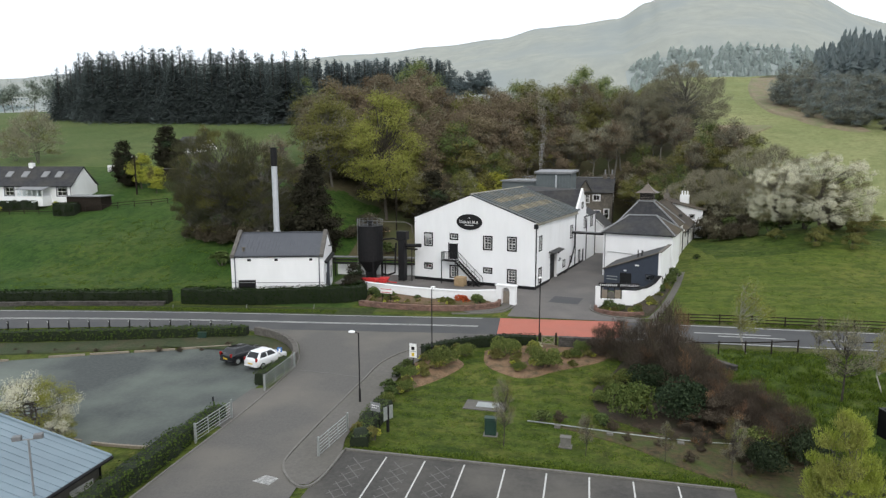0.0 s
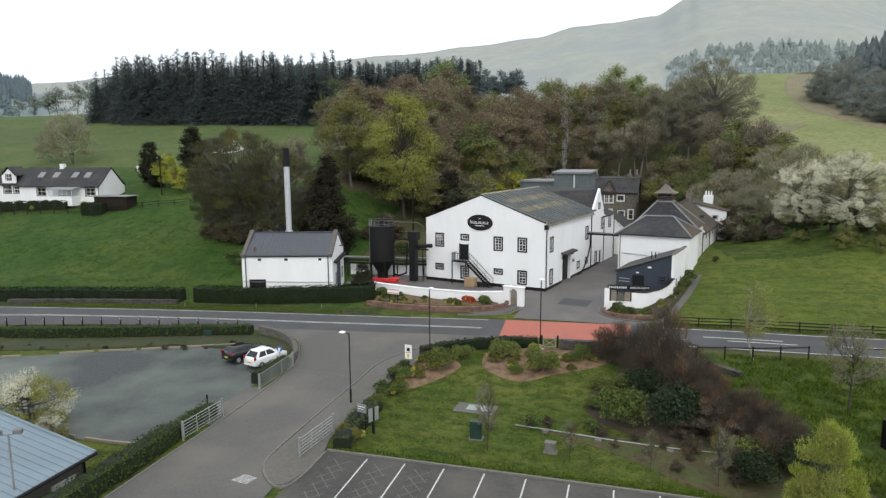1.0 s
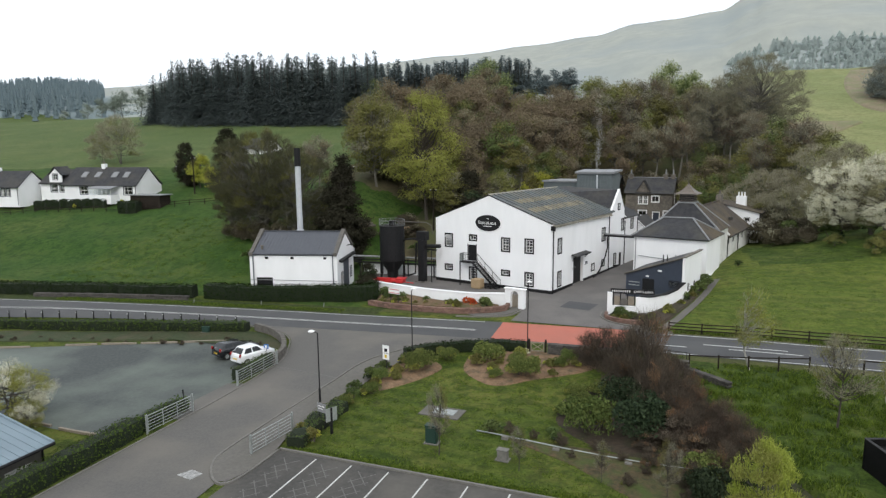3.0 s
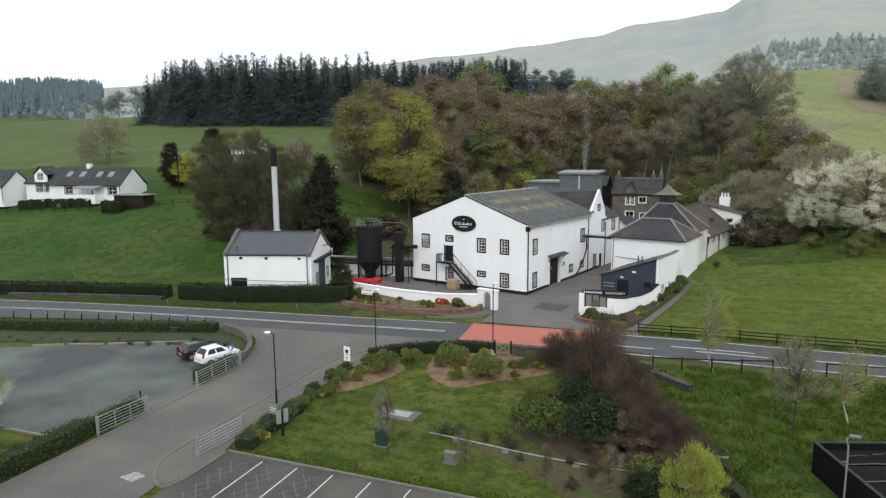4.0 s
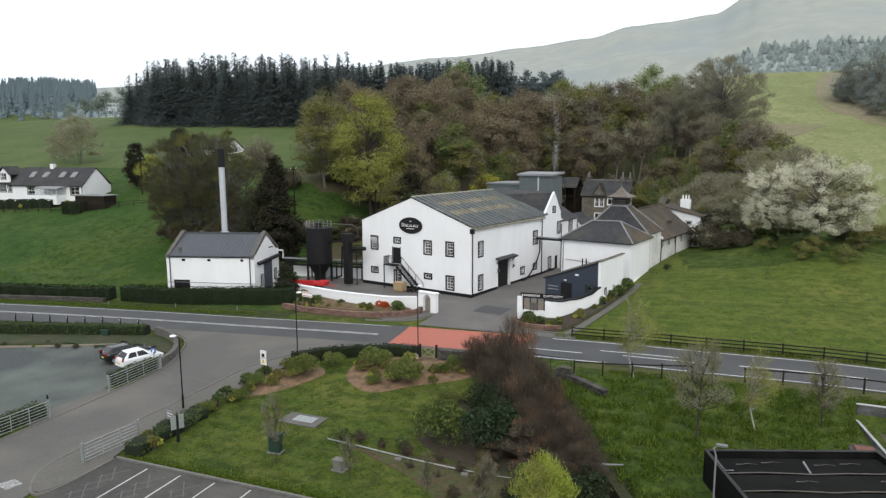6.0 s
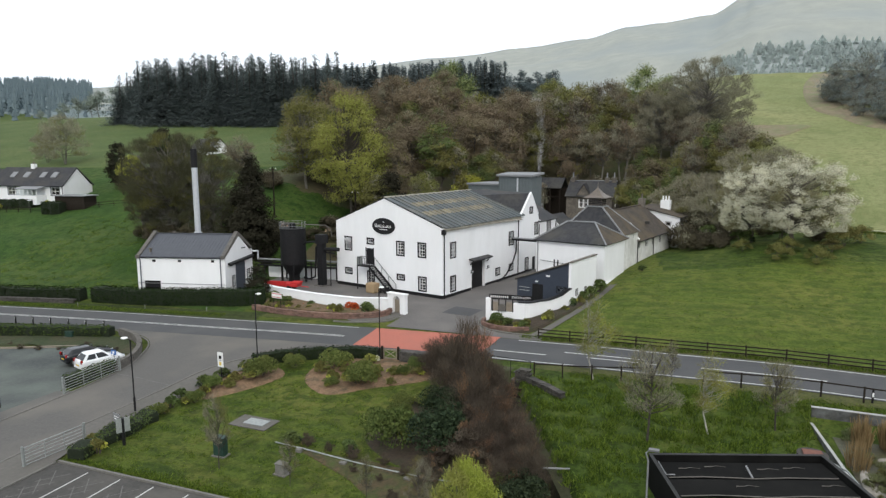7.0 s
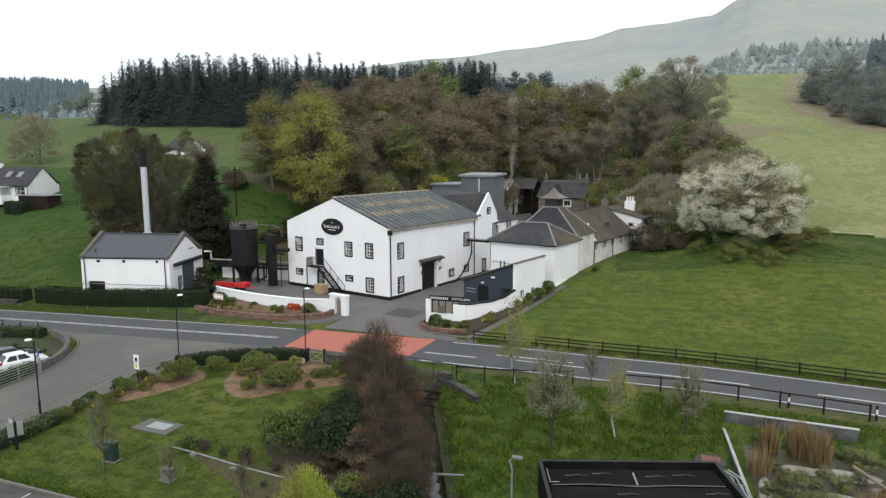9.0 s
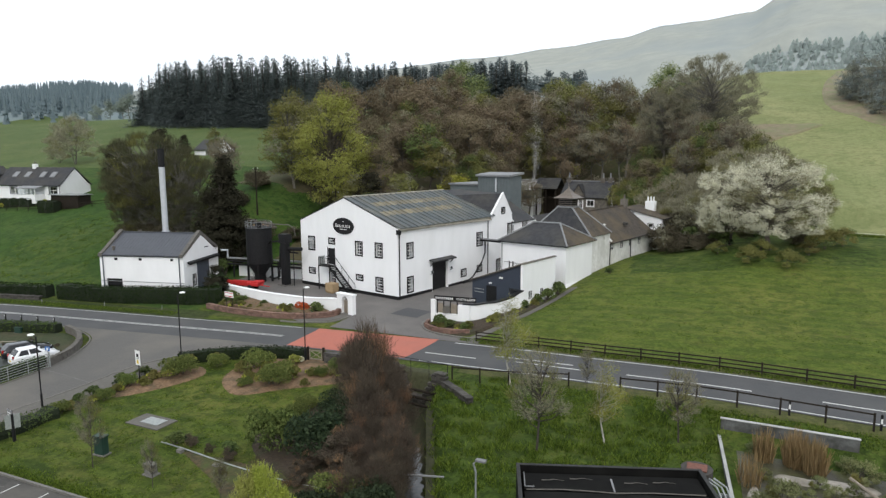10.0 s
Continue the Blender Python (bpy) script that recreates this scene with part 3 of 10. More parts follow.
def zone(x, y):
    j = 1.6 * noise.noise(Vector((x / 4, y / 4, 5)))
    r = math.hypot(x - 10, y)
    bearing = math.degrees(math.atan2(x - 10, y))
    k = noise.noise(Vector((x / 22, y / 22, 7))) + 0.6 * noise.noise(Vector((x / 7, y / 7, 9)))
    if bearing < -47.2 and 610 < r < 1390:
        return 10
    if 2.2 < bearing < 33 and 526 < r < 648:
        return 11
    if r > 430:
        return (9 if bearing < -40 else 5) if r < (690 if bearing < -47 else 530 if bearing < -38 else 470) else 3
    if 24 < y < 59 and abs(x - burn_x(y)) < 1.25:
        return 4
    wood = (-58 + j < x < 14 and y > 118 + j and y < 235) or (x > -16 and x < 22 and y > 122) or (20 <= x < 33 - (y - 130) * 0.14 and 128 + j * 2 < y < 205) or False
    if wood and y < 260:
        return 2
    if x > 62 + 4 * k and 214 - 0.88 * (x - 53) + 4 < y < 300:
        return 2
    if x > 22 and y > (116.8 - 0.18 * (x - 43) if x > 38 else 122 + 4 * k):
        return 5
    if -36 < x < -18 and 94 + 3 * j < y < 120 or -58 < x < -36 and 112 + 2 * j < y < 125:
        return 2
    if y > 66 and (x < -25):
        return 9 if y > 128 + 3 * k + 0.06 * (x + 60) else 1
    # Unmown grass round the cherry; its darker colour also carries tree shade.
    if x > 17 + 2 * k and 93 + 2.5 * k + 0.12 * (x - 30) < y < 120:
        return 7
    if 60 <= y < 73 and x < 7.4:
        return 8
    if y < 60:
        return 7 if x > burn_x(y) else 8
    return 0


def build_ground():
    xs = axis(-2600, -64, 52, 2600, 0.6, 110)
    ys = axis(-200, 24, 120, 3000, 0.6, 330)
    verts = [(x, y, ground(x, y)) for y in ys for x in xs]
    w = len(xs)
    faces, kinds = [], []
    for j in range(len(ys) - 1):
        for i in range(w - 1):
            k = j * w + i
            faces.append((k, k + 1, k + w + 1, k + w))
            kinds.append(zone((xs[i] + xs[i + 1]) / 2, (ys[j] + ys[j + 1]) / 2))
    me = bpy.data.meshes.new("ground")
    me.from_pydata(verts, [], faces)
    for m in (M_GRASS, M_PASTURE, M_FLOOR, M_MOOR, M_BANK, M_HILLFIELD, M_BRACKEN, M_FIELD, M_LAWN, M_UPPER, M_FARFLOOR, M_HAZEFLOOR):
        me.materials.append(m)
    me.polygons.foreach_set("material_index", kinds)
    me.polygons.foreach_set("use_smooth", [True] * len(kinds))
    return tagged(new("ground", me), "green grass ground rising to woods and a far hill", "ground", kind="structure")


build_ground()

road_n = [(x, road_y(x) + 3.05) for x in range(-220, 161, 4)]
road_s = [(x, road_y(x) - 3.05) for x in range(-220, 161, 4)]
tagged(sheet("road", road_n, road_s, 0.055, M_ASPHALT, 190, 4), "grey asphalt two-lane country road with white lines", "road", kind="structure")
tagged(sheet("lane", [(-22.6, 4), (-22.7, 28.8), (-22.8, 37.6), (-23.0, 43.5), (-23.2, 47.8), (-24.2, 51.4), (-27.0, 55.2), (-34.5, 57.1)], [(-14.2, 4), (-14.6, 29.8), (-16.7, 32.9), (-16.6, 39.9), (-16.5, 46.0), (-15.9, 51.2), (-12.4, 55.9), (-6.0, 59.9)], 0.045, M_LANE, 70, 16), "worn grey asphalt side lane meeting the road", "road", kind="structure")
tagged(sheet("parking_bays", [(-14.0, 34.75), (-2.0, 34.65), (8.2, 34.5)], [(-14.0, 8), (-2.0, 8), (8.2, 8)], 0.035, M_BAYS, 40, 24), "grey asphalt car park with white bay lines", "car park", kind="structure")
tagged(sheet("gravel_car_park", [(-58, 42.6), (-47.0, 47.1), (-39.5, 50.0), (-31.9, 52.2), (-27.5, 52.2), (-25.1, 49.8), (-24.4, 47.6)], [(-58, 33.4), (-47, 33.4), (-38, 33.4), (-30.1, 33.2), (-27, 33.1), (-25, 33.3), (-24.4, 34.0)], 0.03, M_GRAVEL, 60, 30), "blue-grey gritted overflow car park surface", "car park", kind="structure")
tagged(sheet("car_park_mouth", [(-24.6, 37.0), (-24.6, 43.6)], [(-22.7, 36.4), (-22.7, 43.9)], 0.04, M_LANE, 8, 4, curve=False), "pale worn asphalt apron at the car park opening", "pavement", kind="structure")
tagged(sheet("yard", [(-31, 76.5), (-24.5, 72.4), (-14, 70.9), (-7.2, 69.6), (-7.6, 66.3)], [(-31, 92), (-20, 92), (2.4, 92), (2.6, 75), (3.6, 66.4)], 0.05, M_YARD, 40, 30, curve=False), "grey asphalt distillery yard with a darker patch", "yard", kind="structure")
tagged(sheet("rear_yard", [(-7.2, 71.0), (-4.5, 84), (-1.6, 95), (3, 112), (5, 128)], [(1.7, 71.0), (4.0, 86), (5, 95), (8, 112), (9, 128)], 0.058, M_YARD, 40, 6, curve=False), "grey asphalt drive between white buildings", "yard", kind="structure")
tagged(sheet("yard_patch", [(-3.6, 71.6), (-3.0, 74.4)], [(-0.4, 71.2), (0.2, 73.8)], 0.072, M_ASPHALT, 6, 4, curve=False), "dark square of newer asphalt in the yard", "asphalt patch", kind="structure")
tagged(sheet("red_crossing", [(-8.2, 65.5), (4.2, 66.35)], [(-7.8, 59.75), (3.6, 60.55)], 0.068, M_RED, 24, 8, curve=False), "red coated road surface at the crossing", "road coating", kind="structure")

# road markings
M_WORN = mat("worn_white_paint", (0.42, 0.42, 0.4), (0.12, 0.12, 0.12), 0.8, 5, 0.05)
tagged(ribbon("edge_line", [(x, road_y(x) + 2.78) for x in range(-110, -9, 4)], 0.1, 0.062, 0.006, M_LINE, 90), "white painted road edge line", "road marking", "road markings", "structure")
tagged(ribbon("edge_line", [(x, road_y(x) + 2.78) for x in range(6, 90, 4)], 0.14, 0.062, 0.006, M_LINE, 60), "white painted road edge line", "road marking", "road markings", "structure")
tagged(ribbon("edge_line", [(x, road_y(x) - 2.75) for x in range(5, 90, 4)], 0.14, 0.062, 0.006, M_LINE, 60), "white painted road edge line", "road marking", "road markings", "structure")
for off in (-0.15, 0.15):
    tagged(ribbon("centre_line", [(x, road_y(x) + off - 0.3) for x in range(-110, -9, 4)], 0.095, 0.062, 0.006, M_LINE, 90), "white painted double centre line", "road marking", "road markings", "structure")
for x0, x1, off in ((4.6, 9.2, -0.6), (10.6, 17.2, 0.55), (12.6, 18.2, -0.35), (21.5, 30.0, -0.2), (34.2, 42.5, -0.2), (46, 54, -0.2), (58, 66, -0.2)):
    n = 8
    tagged(ribbon("centre_dash", [(x0 + (x1 - x0) * i / n, road_y(x0 + (x1 - x0) * i / n) + off) for i in range(n + 1)], 0.16, 0.062, 0.006, M_LINE, 10), "white painted centre dash", "road marking", "road markings", "structure")
tagged(ribbon("give_way_line", [(-22.9, 47.7), (-15.3, 46.7)], 0.12, 0.052, 0.005, M_FADED, 6, False), "faded pale line across the lane", "road marking", "road markings", "structure")
for i in range(8):
    x = -10.95 + 2.33 * i
    tagged(ribbon("bay_line", [(x, 34.45), (x - 0.03, 27.6)], 0.085, 0.042, 0.005, M_LINE, 6, False), "white painted parking bay line", "road marking", "bay lines", "structure")
for x in (-12.3, -9.8, -7.4):
    for k in range(6):
        y = 34.0 - k * 0.95
        for s in (-1, 1):
            tagged(ribbon("hatch_line", [(x - 0.55 * s, y), (x + 0.55 * s, y - 1.3)], 0.06, 0.041, 0.004, M_FADED, 4, False), "scrubbed-out hatch marking", "road marking", "faded hatching", "structure")
tagged(sheet("worn_patch", [(-17.3, 30.2), (-16.9, 31.0)], [(-16.2, 30.0), (-16.0, 30.8)], 0.052, M_WORN, 4, 3), "worn white road marking patch by the kerb", "road marking", kind="structure")

# kerbs and footways
tagged(sheet("footway", [(-14.7, 30.3), (-15.5, 30.95), (-16.15, 31.85), (-16.55, 33.1), (-16.6, 39.9), (-16.45, 46.0), (-15.8, 51.2), (-12.4, 55.7), (-6.2, 59.6)], [(-14.1, 30.4), (-13.8, 31.7), (-13.8, 34.6), (-14.2, 36.5), (-14.2, 39.9), (-14.0, 46.0), (-13.5, 50.4), (-11.2, 54.6), (-5.6, 58.7)], 0.12, M_PATH, 50, 4), "pale concrete footway beside the lane", "pavement", kind="structure")
tagged(ribbon("kerb", [(-13.7, 34.7), (-13.7, 31.7), (-14.0, 30.35), (-14.7, 30.25), (-15.5, 30.9), (-16.2, 31.8), (-16.65, 33.1), (-16.75, 37.0), (-16.7, 41.6), (-16.6, 46.0), (-16.0, 51.2), (-12.6, 55.9), (-6.2, 59.75)], 0.12, -0.05, 0.18, M_KERB, 120), "pale concrete kerb round the footway", "kerb", kind="structure")
tagged(ribbon("kerb", [(-13.7, 34.85), (-2.0, 34.75), (8.2, 34.6)], 0.13, -0.05, 0.19, M_KERB, 40), "concrete kerb along the parking bays", "kerb", kind="structure")
tagged(ribbon("kerb", [(-22.6, 22), (-22.75, 28.8), (-22.75, 37.6), (-22.9, 42.0), (-23.2, 46.0), (-23.3, 48.6), (-24.3, 51.4), (-27.0, 55.0), (-34.5, 56.8)], 0.12, -0.05, 0.15, M_KERB, 90), "pale concrete lane kerb", "kerb", kind="structure")
for a, b in (((-58, 42.4), (-49.5, 46.0)), ((-46.6, 47.4), (-43.8, 48.5)), ((-43.4, 48.7), (-40.2, 49.8)), ((-39.8, 49.95), (-36.4, 51.1)), ((-36.0, 51.25), (-31.5, 52.5)), ((-30.1, 33.3), (-24.9, 33.1)), ((-37, 33.5), (-31, 33.4))):
    tagged(ribbon("edging_beam", [a, b], 0.16, -0.02, 0.2, M_TIMBER, 8, False), "pale timber edging beam round the car park", "edging", "car park edging", "structure")
tagged(ribbon("kerb", [(-13.5, 66.25), (-11.4, 66.55), (-8.4, 67.6), (-7.2, 69.6)], 0.15, -0.02, 0.16, M_KERB, 40), "concrete kerb along the verge", "kerb", kind="structure")
tagged(sheet("footway", [(-11.5, 66.6), (-8.6, 67.8), (-7.4, 69.7)], [(-12.5, 67.1), (-9.3, 68.5), (-8.2, 70.4)], 0.1, M_PATH, 12, 3), "pale paved strip by the arch", "pavement", kind="structure")
tagged(ribbon("kerb", [(1.0, 71.2), (1.0, 69.6), (2.2, 68.2), (4.2, 67.6), (7.2, 67.4)], 0.15, -0.02, 0.18, M_KERB, 30), "concrete kerb round the planted corner", "kerb", kind="structure")
tagged(sheet("garden_path", [(6.6, 67.6), (8.4, 72), (10.6, 80), (12.0, 86.4)], [(7.5, 67.5), (9.2, 72), (11.4, 80), (12.8, 86.2)], 0.06, M_PATH, 24, 3), "narrow pale path along the shrub border", "path", kind="structure")

tagged(sheet("footway", [(1.6, 67.9), (4.2, 67.4), (8.0, 67.3)], [(3.4, 66.35), (5.2, 66.3), (8.0, 66.4)], 0.062, M_YARD, 12, 4), "worn asphalt strip before the planted corner", "pavement", kind="structure")

M_VERGE = turf("worn_verge_grass", (0.05, 0.058, 0.02), (0.085, 0.092, 0.03), (0.12, 0.11, 0.05), (0.1, 0.085, 0.055), 0.4)
tagged(sheet("verge", [(x, road_y(x) - 3.0) for x in range(9, 70, 4)], [(x, road_y(x) - 4.3 - 0.2 * (x % 3)) for x in range(9, 70, 4)], 0.02, M_VERGE, 60, 4), "dull trodden grass verge beside the road", "verge", kind="structure")
tagged(sheet("verge", [(x, road_y(x) + 4.4) for x in range(8, 90, 4)], [(x, road_y(x) + 3.0) for x in range(8, 90, 4)], 0.02, M_VERGE, 60, 4), "dull trodden grass verge beside the road", "verge", kind="structure")

tagged(sheet("verge", [(-26, 66.3), (-20, 66.9), (-15, 67.0), (-11.2, 67.6)], [(-26, 65.0), (-20, 65.9), (-14, 66.3), (-10.6, 66.8)], 0.02, M_VERGE, 30, 3), "dull grass strip before the planter wall", "verge", kind="structure")
# Verge grass copy with shade at the hedge foot put into its colour.
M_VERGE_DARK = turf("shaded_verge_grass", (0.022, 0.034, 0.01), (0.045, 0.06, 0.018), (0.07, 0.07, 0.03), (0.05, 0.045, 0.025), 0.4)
tagged(sheet("verge", [(x, road_y(x) + 6.0) for x in range(-118, -21, 4)], [(x, road_y(x) + 3.0) for x in range(-118, -21, 4)], 0.03, M_VERGE_DARK, 90, 4), "rough grass verge below the hedge, darkened for shade", "verge", kind="structure")

# planting beds on the grass
def bed(name, ring, mat_, label, lift=0.06):
    c = Vector((sum(p[0] for p in ring) / len(ring), sum(p[1] for p in ring) / len(ring)))
    pts = smooth_line(list(ring) + [ring[0]], 48)
    bm = bmesh.new()
    levels = []
    for k in (0.0, 0.35, 0.7, 0.93, 1.0):
        levels.append([bm.verts.new((c.x + (p.x - c.x) * k, c.y + (p.y - c.y) * k, ground(c.x + (p.x - c.x) * k, c.y + (p.y - c.y) * k) + (lift + 0.1 * (1 - k * k) if k < 0.95 else 0.004))) for p in pts[:-1]])
    n = len(levels[0])
    for a, b in zip(levels, levels[1:]):
        for i in range(n):
            try:
                bm.faces.new((a[i], a[(i + 1) % n], b[(i + 1) % n], b[i]))
            except ValueError:
                pass
    bmesh.ops.remove_doubles(bm, verts=bm.verts, dist=0.0005)
    bmesh.ops.recalc_face_normals(bm, faces=bm.faces)
    if sum(f.normal.z for f in bm.faces) < 0:
        bmesh.ops.reverse_faces(bm, faces=bm.faces)
    return tagged(part(name, bm, mat_), label, "flower bed", kind="structure")


bed("mulch_bed", [(-8.2, 54.6), (-7.6, 51.4), (-5.4, 49.4), (-3.8, 49.3), (-1.6, 51.2), (1.6, 53.6), (2.6, 56.2), (-2, 57.4), (-6, 56.6)], M_MULCH, "brown bark mulch bed among lawn")
bed("mulch_bed", [(-14.0, 50.4), (-13.4, 46.6), (-12.4, 45.6), (-10.4, 48.4), (-9.4, 51.2), (-11.2, 52.6)], M_MULCH, "brown bark mulch bed by the hedge")
bed("earth_bed", [(1.0, 48), (1.4, 44), (5, 41.2), (10, 41.0), (10.6, 45), (8.4, 50), (6.0, 55.2), (4, 55.4), (2.8, 52)], M_EARTH, "dark earth under the thicket")
bed("rough_bed", [(-1.6, 41.0), (2.6, 41.2), (6, 41.0), (11.2, 41.2), (13.4, 37.4), (12.6, 34.0), (9.0, 34.95), (6.0, 36.6), (3.4, 38.6), (0.6, 40.0)], M_LITTER, "mossy rough ground with fallen brown leaves", 0.03)
bed("mulch_bed", [(-23.9, 68.6), (-19, 67.6), (-14, 67.7), (-9.6, 69.0), (-10.2, 69.9), (-16, 69.6), (-24.6, 71.6)], M_DARKMULCH, "raised planted bed in front of the white wall", 0.5)
bed("mulch_bed", [(1.6, 70.2), (1.8, 69.0), (3.4, 68.3), (6.4, 68.2), (8.2, 72), (10.4, 80), (10.0, 81.5), (7.6, 76), (6.2, 72.2), (4.4, 70.2)], M_EARTH, "planted border along the white wall", 0.25)
bed("earth_bed", [(-57, 45.6), (-48, 48.2), (-40, 50.6), (-32, 53.0), (-27.4, 53.0), (-25.6, 51.4), (-25.2, 52.6), (-28, 54.2), (-31, 55.0), (-40, 53.0), (-50, 50.8), (-58, 48.8)], M_BANKEARTH, "brown grassy bank below the hedge")


bed("bracken_patch", [(58.8, 265), (53.3, 244), (50.4, 222), (50.5, 206), (54, 195), (58.4, 184), (66, 178), (68, 182), (62, 188), (58, 197), (55.5, 206), (55.5, 221), (60.4, 246), (68.7, 262)], M_BRACKEN, "brown dead bracken below the far wood", 0.35)
bed("bracken_patch", [(30, 188), (36, 187.6), (41.7, 186.4), (47, 185), (43, 180), (39.5, 175.5), (35, 170), (31, 172)], M_BRACKEN, "brown dead bracken at the edge of the wood", 0.3)


# ---- main distillery building ----
def main_building():
    W, EAVE, APEX = 16.4, 8.15, 11.15
    b = thing("distillery_building", pose(-21.5, 81.35, 2.4, 0, 0, -14.2), "large white-painted distillery building with grey sheet roof", "building")
    wins = [(1.55, 2.5, 4.62, 6.1, 2, 4), (9.82, 10.75, 4.62, 6.08, 2, 4), (13.0, 13.92, 4.66, 6.14, 2, 4), (5.2, 6.1, 0.72, 2.08, 2, 4), (13.02, 13.95, 0.7, 2.14, 2, 4)]
    smalls = [(5.22, 6.1, 5.64, 6.14, 2, 1), (1.52, 2.45, 1.62, 2.14, 2, 1), (9.85, 10.77, 1.68, 2.12, 2, 1)]
    door = (4.95, 6.1, 2.98, 5.0)
    top = [(0, EAVE), (0.35, EAVE + 0.1), (7.9, APEX), (W, EAVE - 0.05)]
    m = face_front(0)
    part("front_wall", wall_panel(bmesh.new(), m, top, [w[:4] for w in wins + smalls] + [door], -0.6), M_WHITE, b, "white-painted gable wall")
    for w in wins + smalls:
        window(b, m, *w)
    d = part("door", box(bmesh.new(), door[0], door[1], 0.08, 0.14, door[2], door[3]), M_BLACK, b, "black upper loading door")
    part("door_frame", boxed(door[0] - 0.1, door[0], -0.03, 0.1, door[2], door[3] + 0.1), M_BLACK, d)
    part("door_frame", boxed(door[1], door[1] + 0.1, -0.03, 0.1, door[2], door[3] + 0.1), M_BLACK, d)
    part("plinth", box(bmesh.new(), 0.0, W, -0.04, 0.0, -0.5, 0.38), M_BLACK, b, "black-painted base course")
    part("gable_stone", boxed(7.0, 7.55, -0.03, 0.0, 9.55, 10.2), M_WHITE, b)
    # tilted open sash of the upper window
    bm = bmesh.new()
    hexa(bm, [(1.57, -0.02, 5.55), (2.48, -0.02, 5.55), (2.48, -0.3, 6.0), (1.57, -0.3, 6.0), (1.57, 0.02, 5.57), (2.48, 0.02, 5.57), (2.48, -0.26, 6.02), (1.57, -0.26, 6.02)])
    part("open_sash", bm, M_SASH, b, "white sash tilted open")

    # right-hand long wall and its cross gable
    r = face_right(W)
    rw = [(1.6, 2.52, 4.62, 6.2, 2, 4), (1.62, 2.5, 0.66, 2.26, 2, 4), (15.5, 16.6, 4.5, 6.05, 2, 4), (20.2, 21.0, 0.4, 1.95, 2, 4), (21.4, 22.1, 8.3, 8.95, 1, 1), (23.0, 23.85, 5.2, 6.65, 2, 4), (27.0, 28.1, 5.05, 6.6, 2, 4)]
    rs = [(12.05, 12.95, 0.95, 1.68, 2, 2), (15.6, 16.55, 1.05, 1.72, 2, 2)]
    big = (6.15, 9.2, -0.6, 3.3)
    side_door = (22.3, 23.4, -0.6, 1.95)
    top = [(0.35, EAVE - 0.05), (18.4, EAVE - 0.4), (18.9, EAVE - 0.1), (21.75, 11.0), (24.0, 7.9), (24.3, 6.9), (30.0, 6.85)]
    part("side_wall", wall_panel(bmesh.new(), r, top, [w[:4] for w in rw + rs] + [big, side_door], -0.6), M_WHITE, b, "white-painted long wall with a steep cross gable")
    for w in rw + rs:
        window(b, r, *w)
    part("plinth", wall_panel(bmesh.new(), face_right(W + 0.03), [(0.0, 0.38), (6.05, 0.32)], (), -0.5, 0.03), M_BLACK, b)
    part("plinth", wall_panel(bmesh.new(), face_right(W + 0.03), [(9.3, 0.3), (22.2, 0.28)], (), -0.5, 0.03), M_BLACK, b)
    dd = part("loading_door", wall_panel(bmesh.new(), face_right(W - 0.28), [(6.15, 3.3), (6.9, 3.3)], (), -0.6, 0.06), M_BLACK, b, "dark roller door standing open")
    # Black sheet fills the open doorway in place of its dark inside.
    part("doorway_dark_fill", wall_panel(bmesh.new(), face_right(W - 0.36), [(6.15, 3.3), (9.2, 3.3)], (), -0.6, 0.06), M_BLACK, dd)
    part("door_lintel", wall_panel(bmesh.new(), face_right(W + 0.02), [(6.05, 3.45), (9.3, 3.45)], (), 3.3, 0.1), M_BLACK, dd)
    can = bmesh.new()
    hexa(can, [(W, 5.5, 3.75), (W + 0.75, 5.5, 3.6), (W + 0.75, 10.0, 3.6), (W, 10.0, 3.75), (W, 5.5, 3.9), (W + 0.75, 5.5, 3.75), (W + 0.75, 10.0, 3.75), (W, 10.0, 3.9)])
    c = part("door_canopy", can, M_SLATE, b, "small slate canopy over the loading door")
    for y in (5.8, 9.7):
        part("bracket", tubed([(W, y, 3.1), (W + 0.55, y, 3.62)], 0.05, 6), M_BLACK, c)
    for y in (5.75, 9.55):
        lampm = part("wall_lantern", tubed([(W + 0.1, y, 2.1), (W + 0.3, y, 2.25), (W + 0.3, y, 2.6)], 0.05, 6), M_BLACK, b)
        part("lantern_glass", boxed(W + 0.2, W + 0.42, y - 0.1, y + 0.1, 2.25, 2.55), M_GLASS, lampm)
    part("door", wall_panel(bmesh.new(), face_right(W - 0.1), [(22.3, 1.95), (23.4, 1.95)], (), -0.6, 0.06), M_BLACK, b, "black side door")

    # hidden walls
    part("left_wall", wall_panel(bmesh.new(), face_left(0), [(0.35, EAVE - 0.1), (24, EAVE - 0.1)], (), -0.6), M_WHITE, b)
    part("back_wall", wall_panel(bmesh.new(), face_back(24.0), [(0.36, EAVE - 0.2), (7.9, APEX - 0.2), (W - 0.36, EAVE - 0.2)], (), -0.6), M_WHITE, b)
    part("upper_floor", boxed(0.4, W - 0.4, 0.4, 23.6, 2.55, 2.75), M_DARK, b)
    part("interior_partition", boxed(0.4, W - 1.4, 3.2, 3.4, -0.4, 7.6), M_DARK, b)
    part("interior_partition", boxed(W - 3.6, W - 3.4, 3.4, 23.4, -0.4, 7.6), M_DARK, b)

    # sheeted roof: planes, ridge, ribs, rooflights
    rx = 7.9

    def on_slope(f, y):
        """f 0 at ridge, 1 at right eave."""
        return Vector((rx + (W + 0.25 - rx) * f, y, APEX + 0.12 + (EAVE - 0.1 - APEX - 0.02) * f))

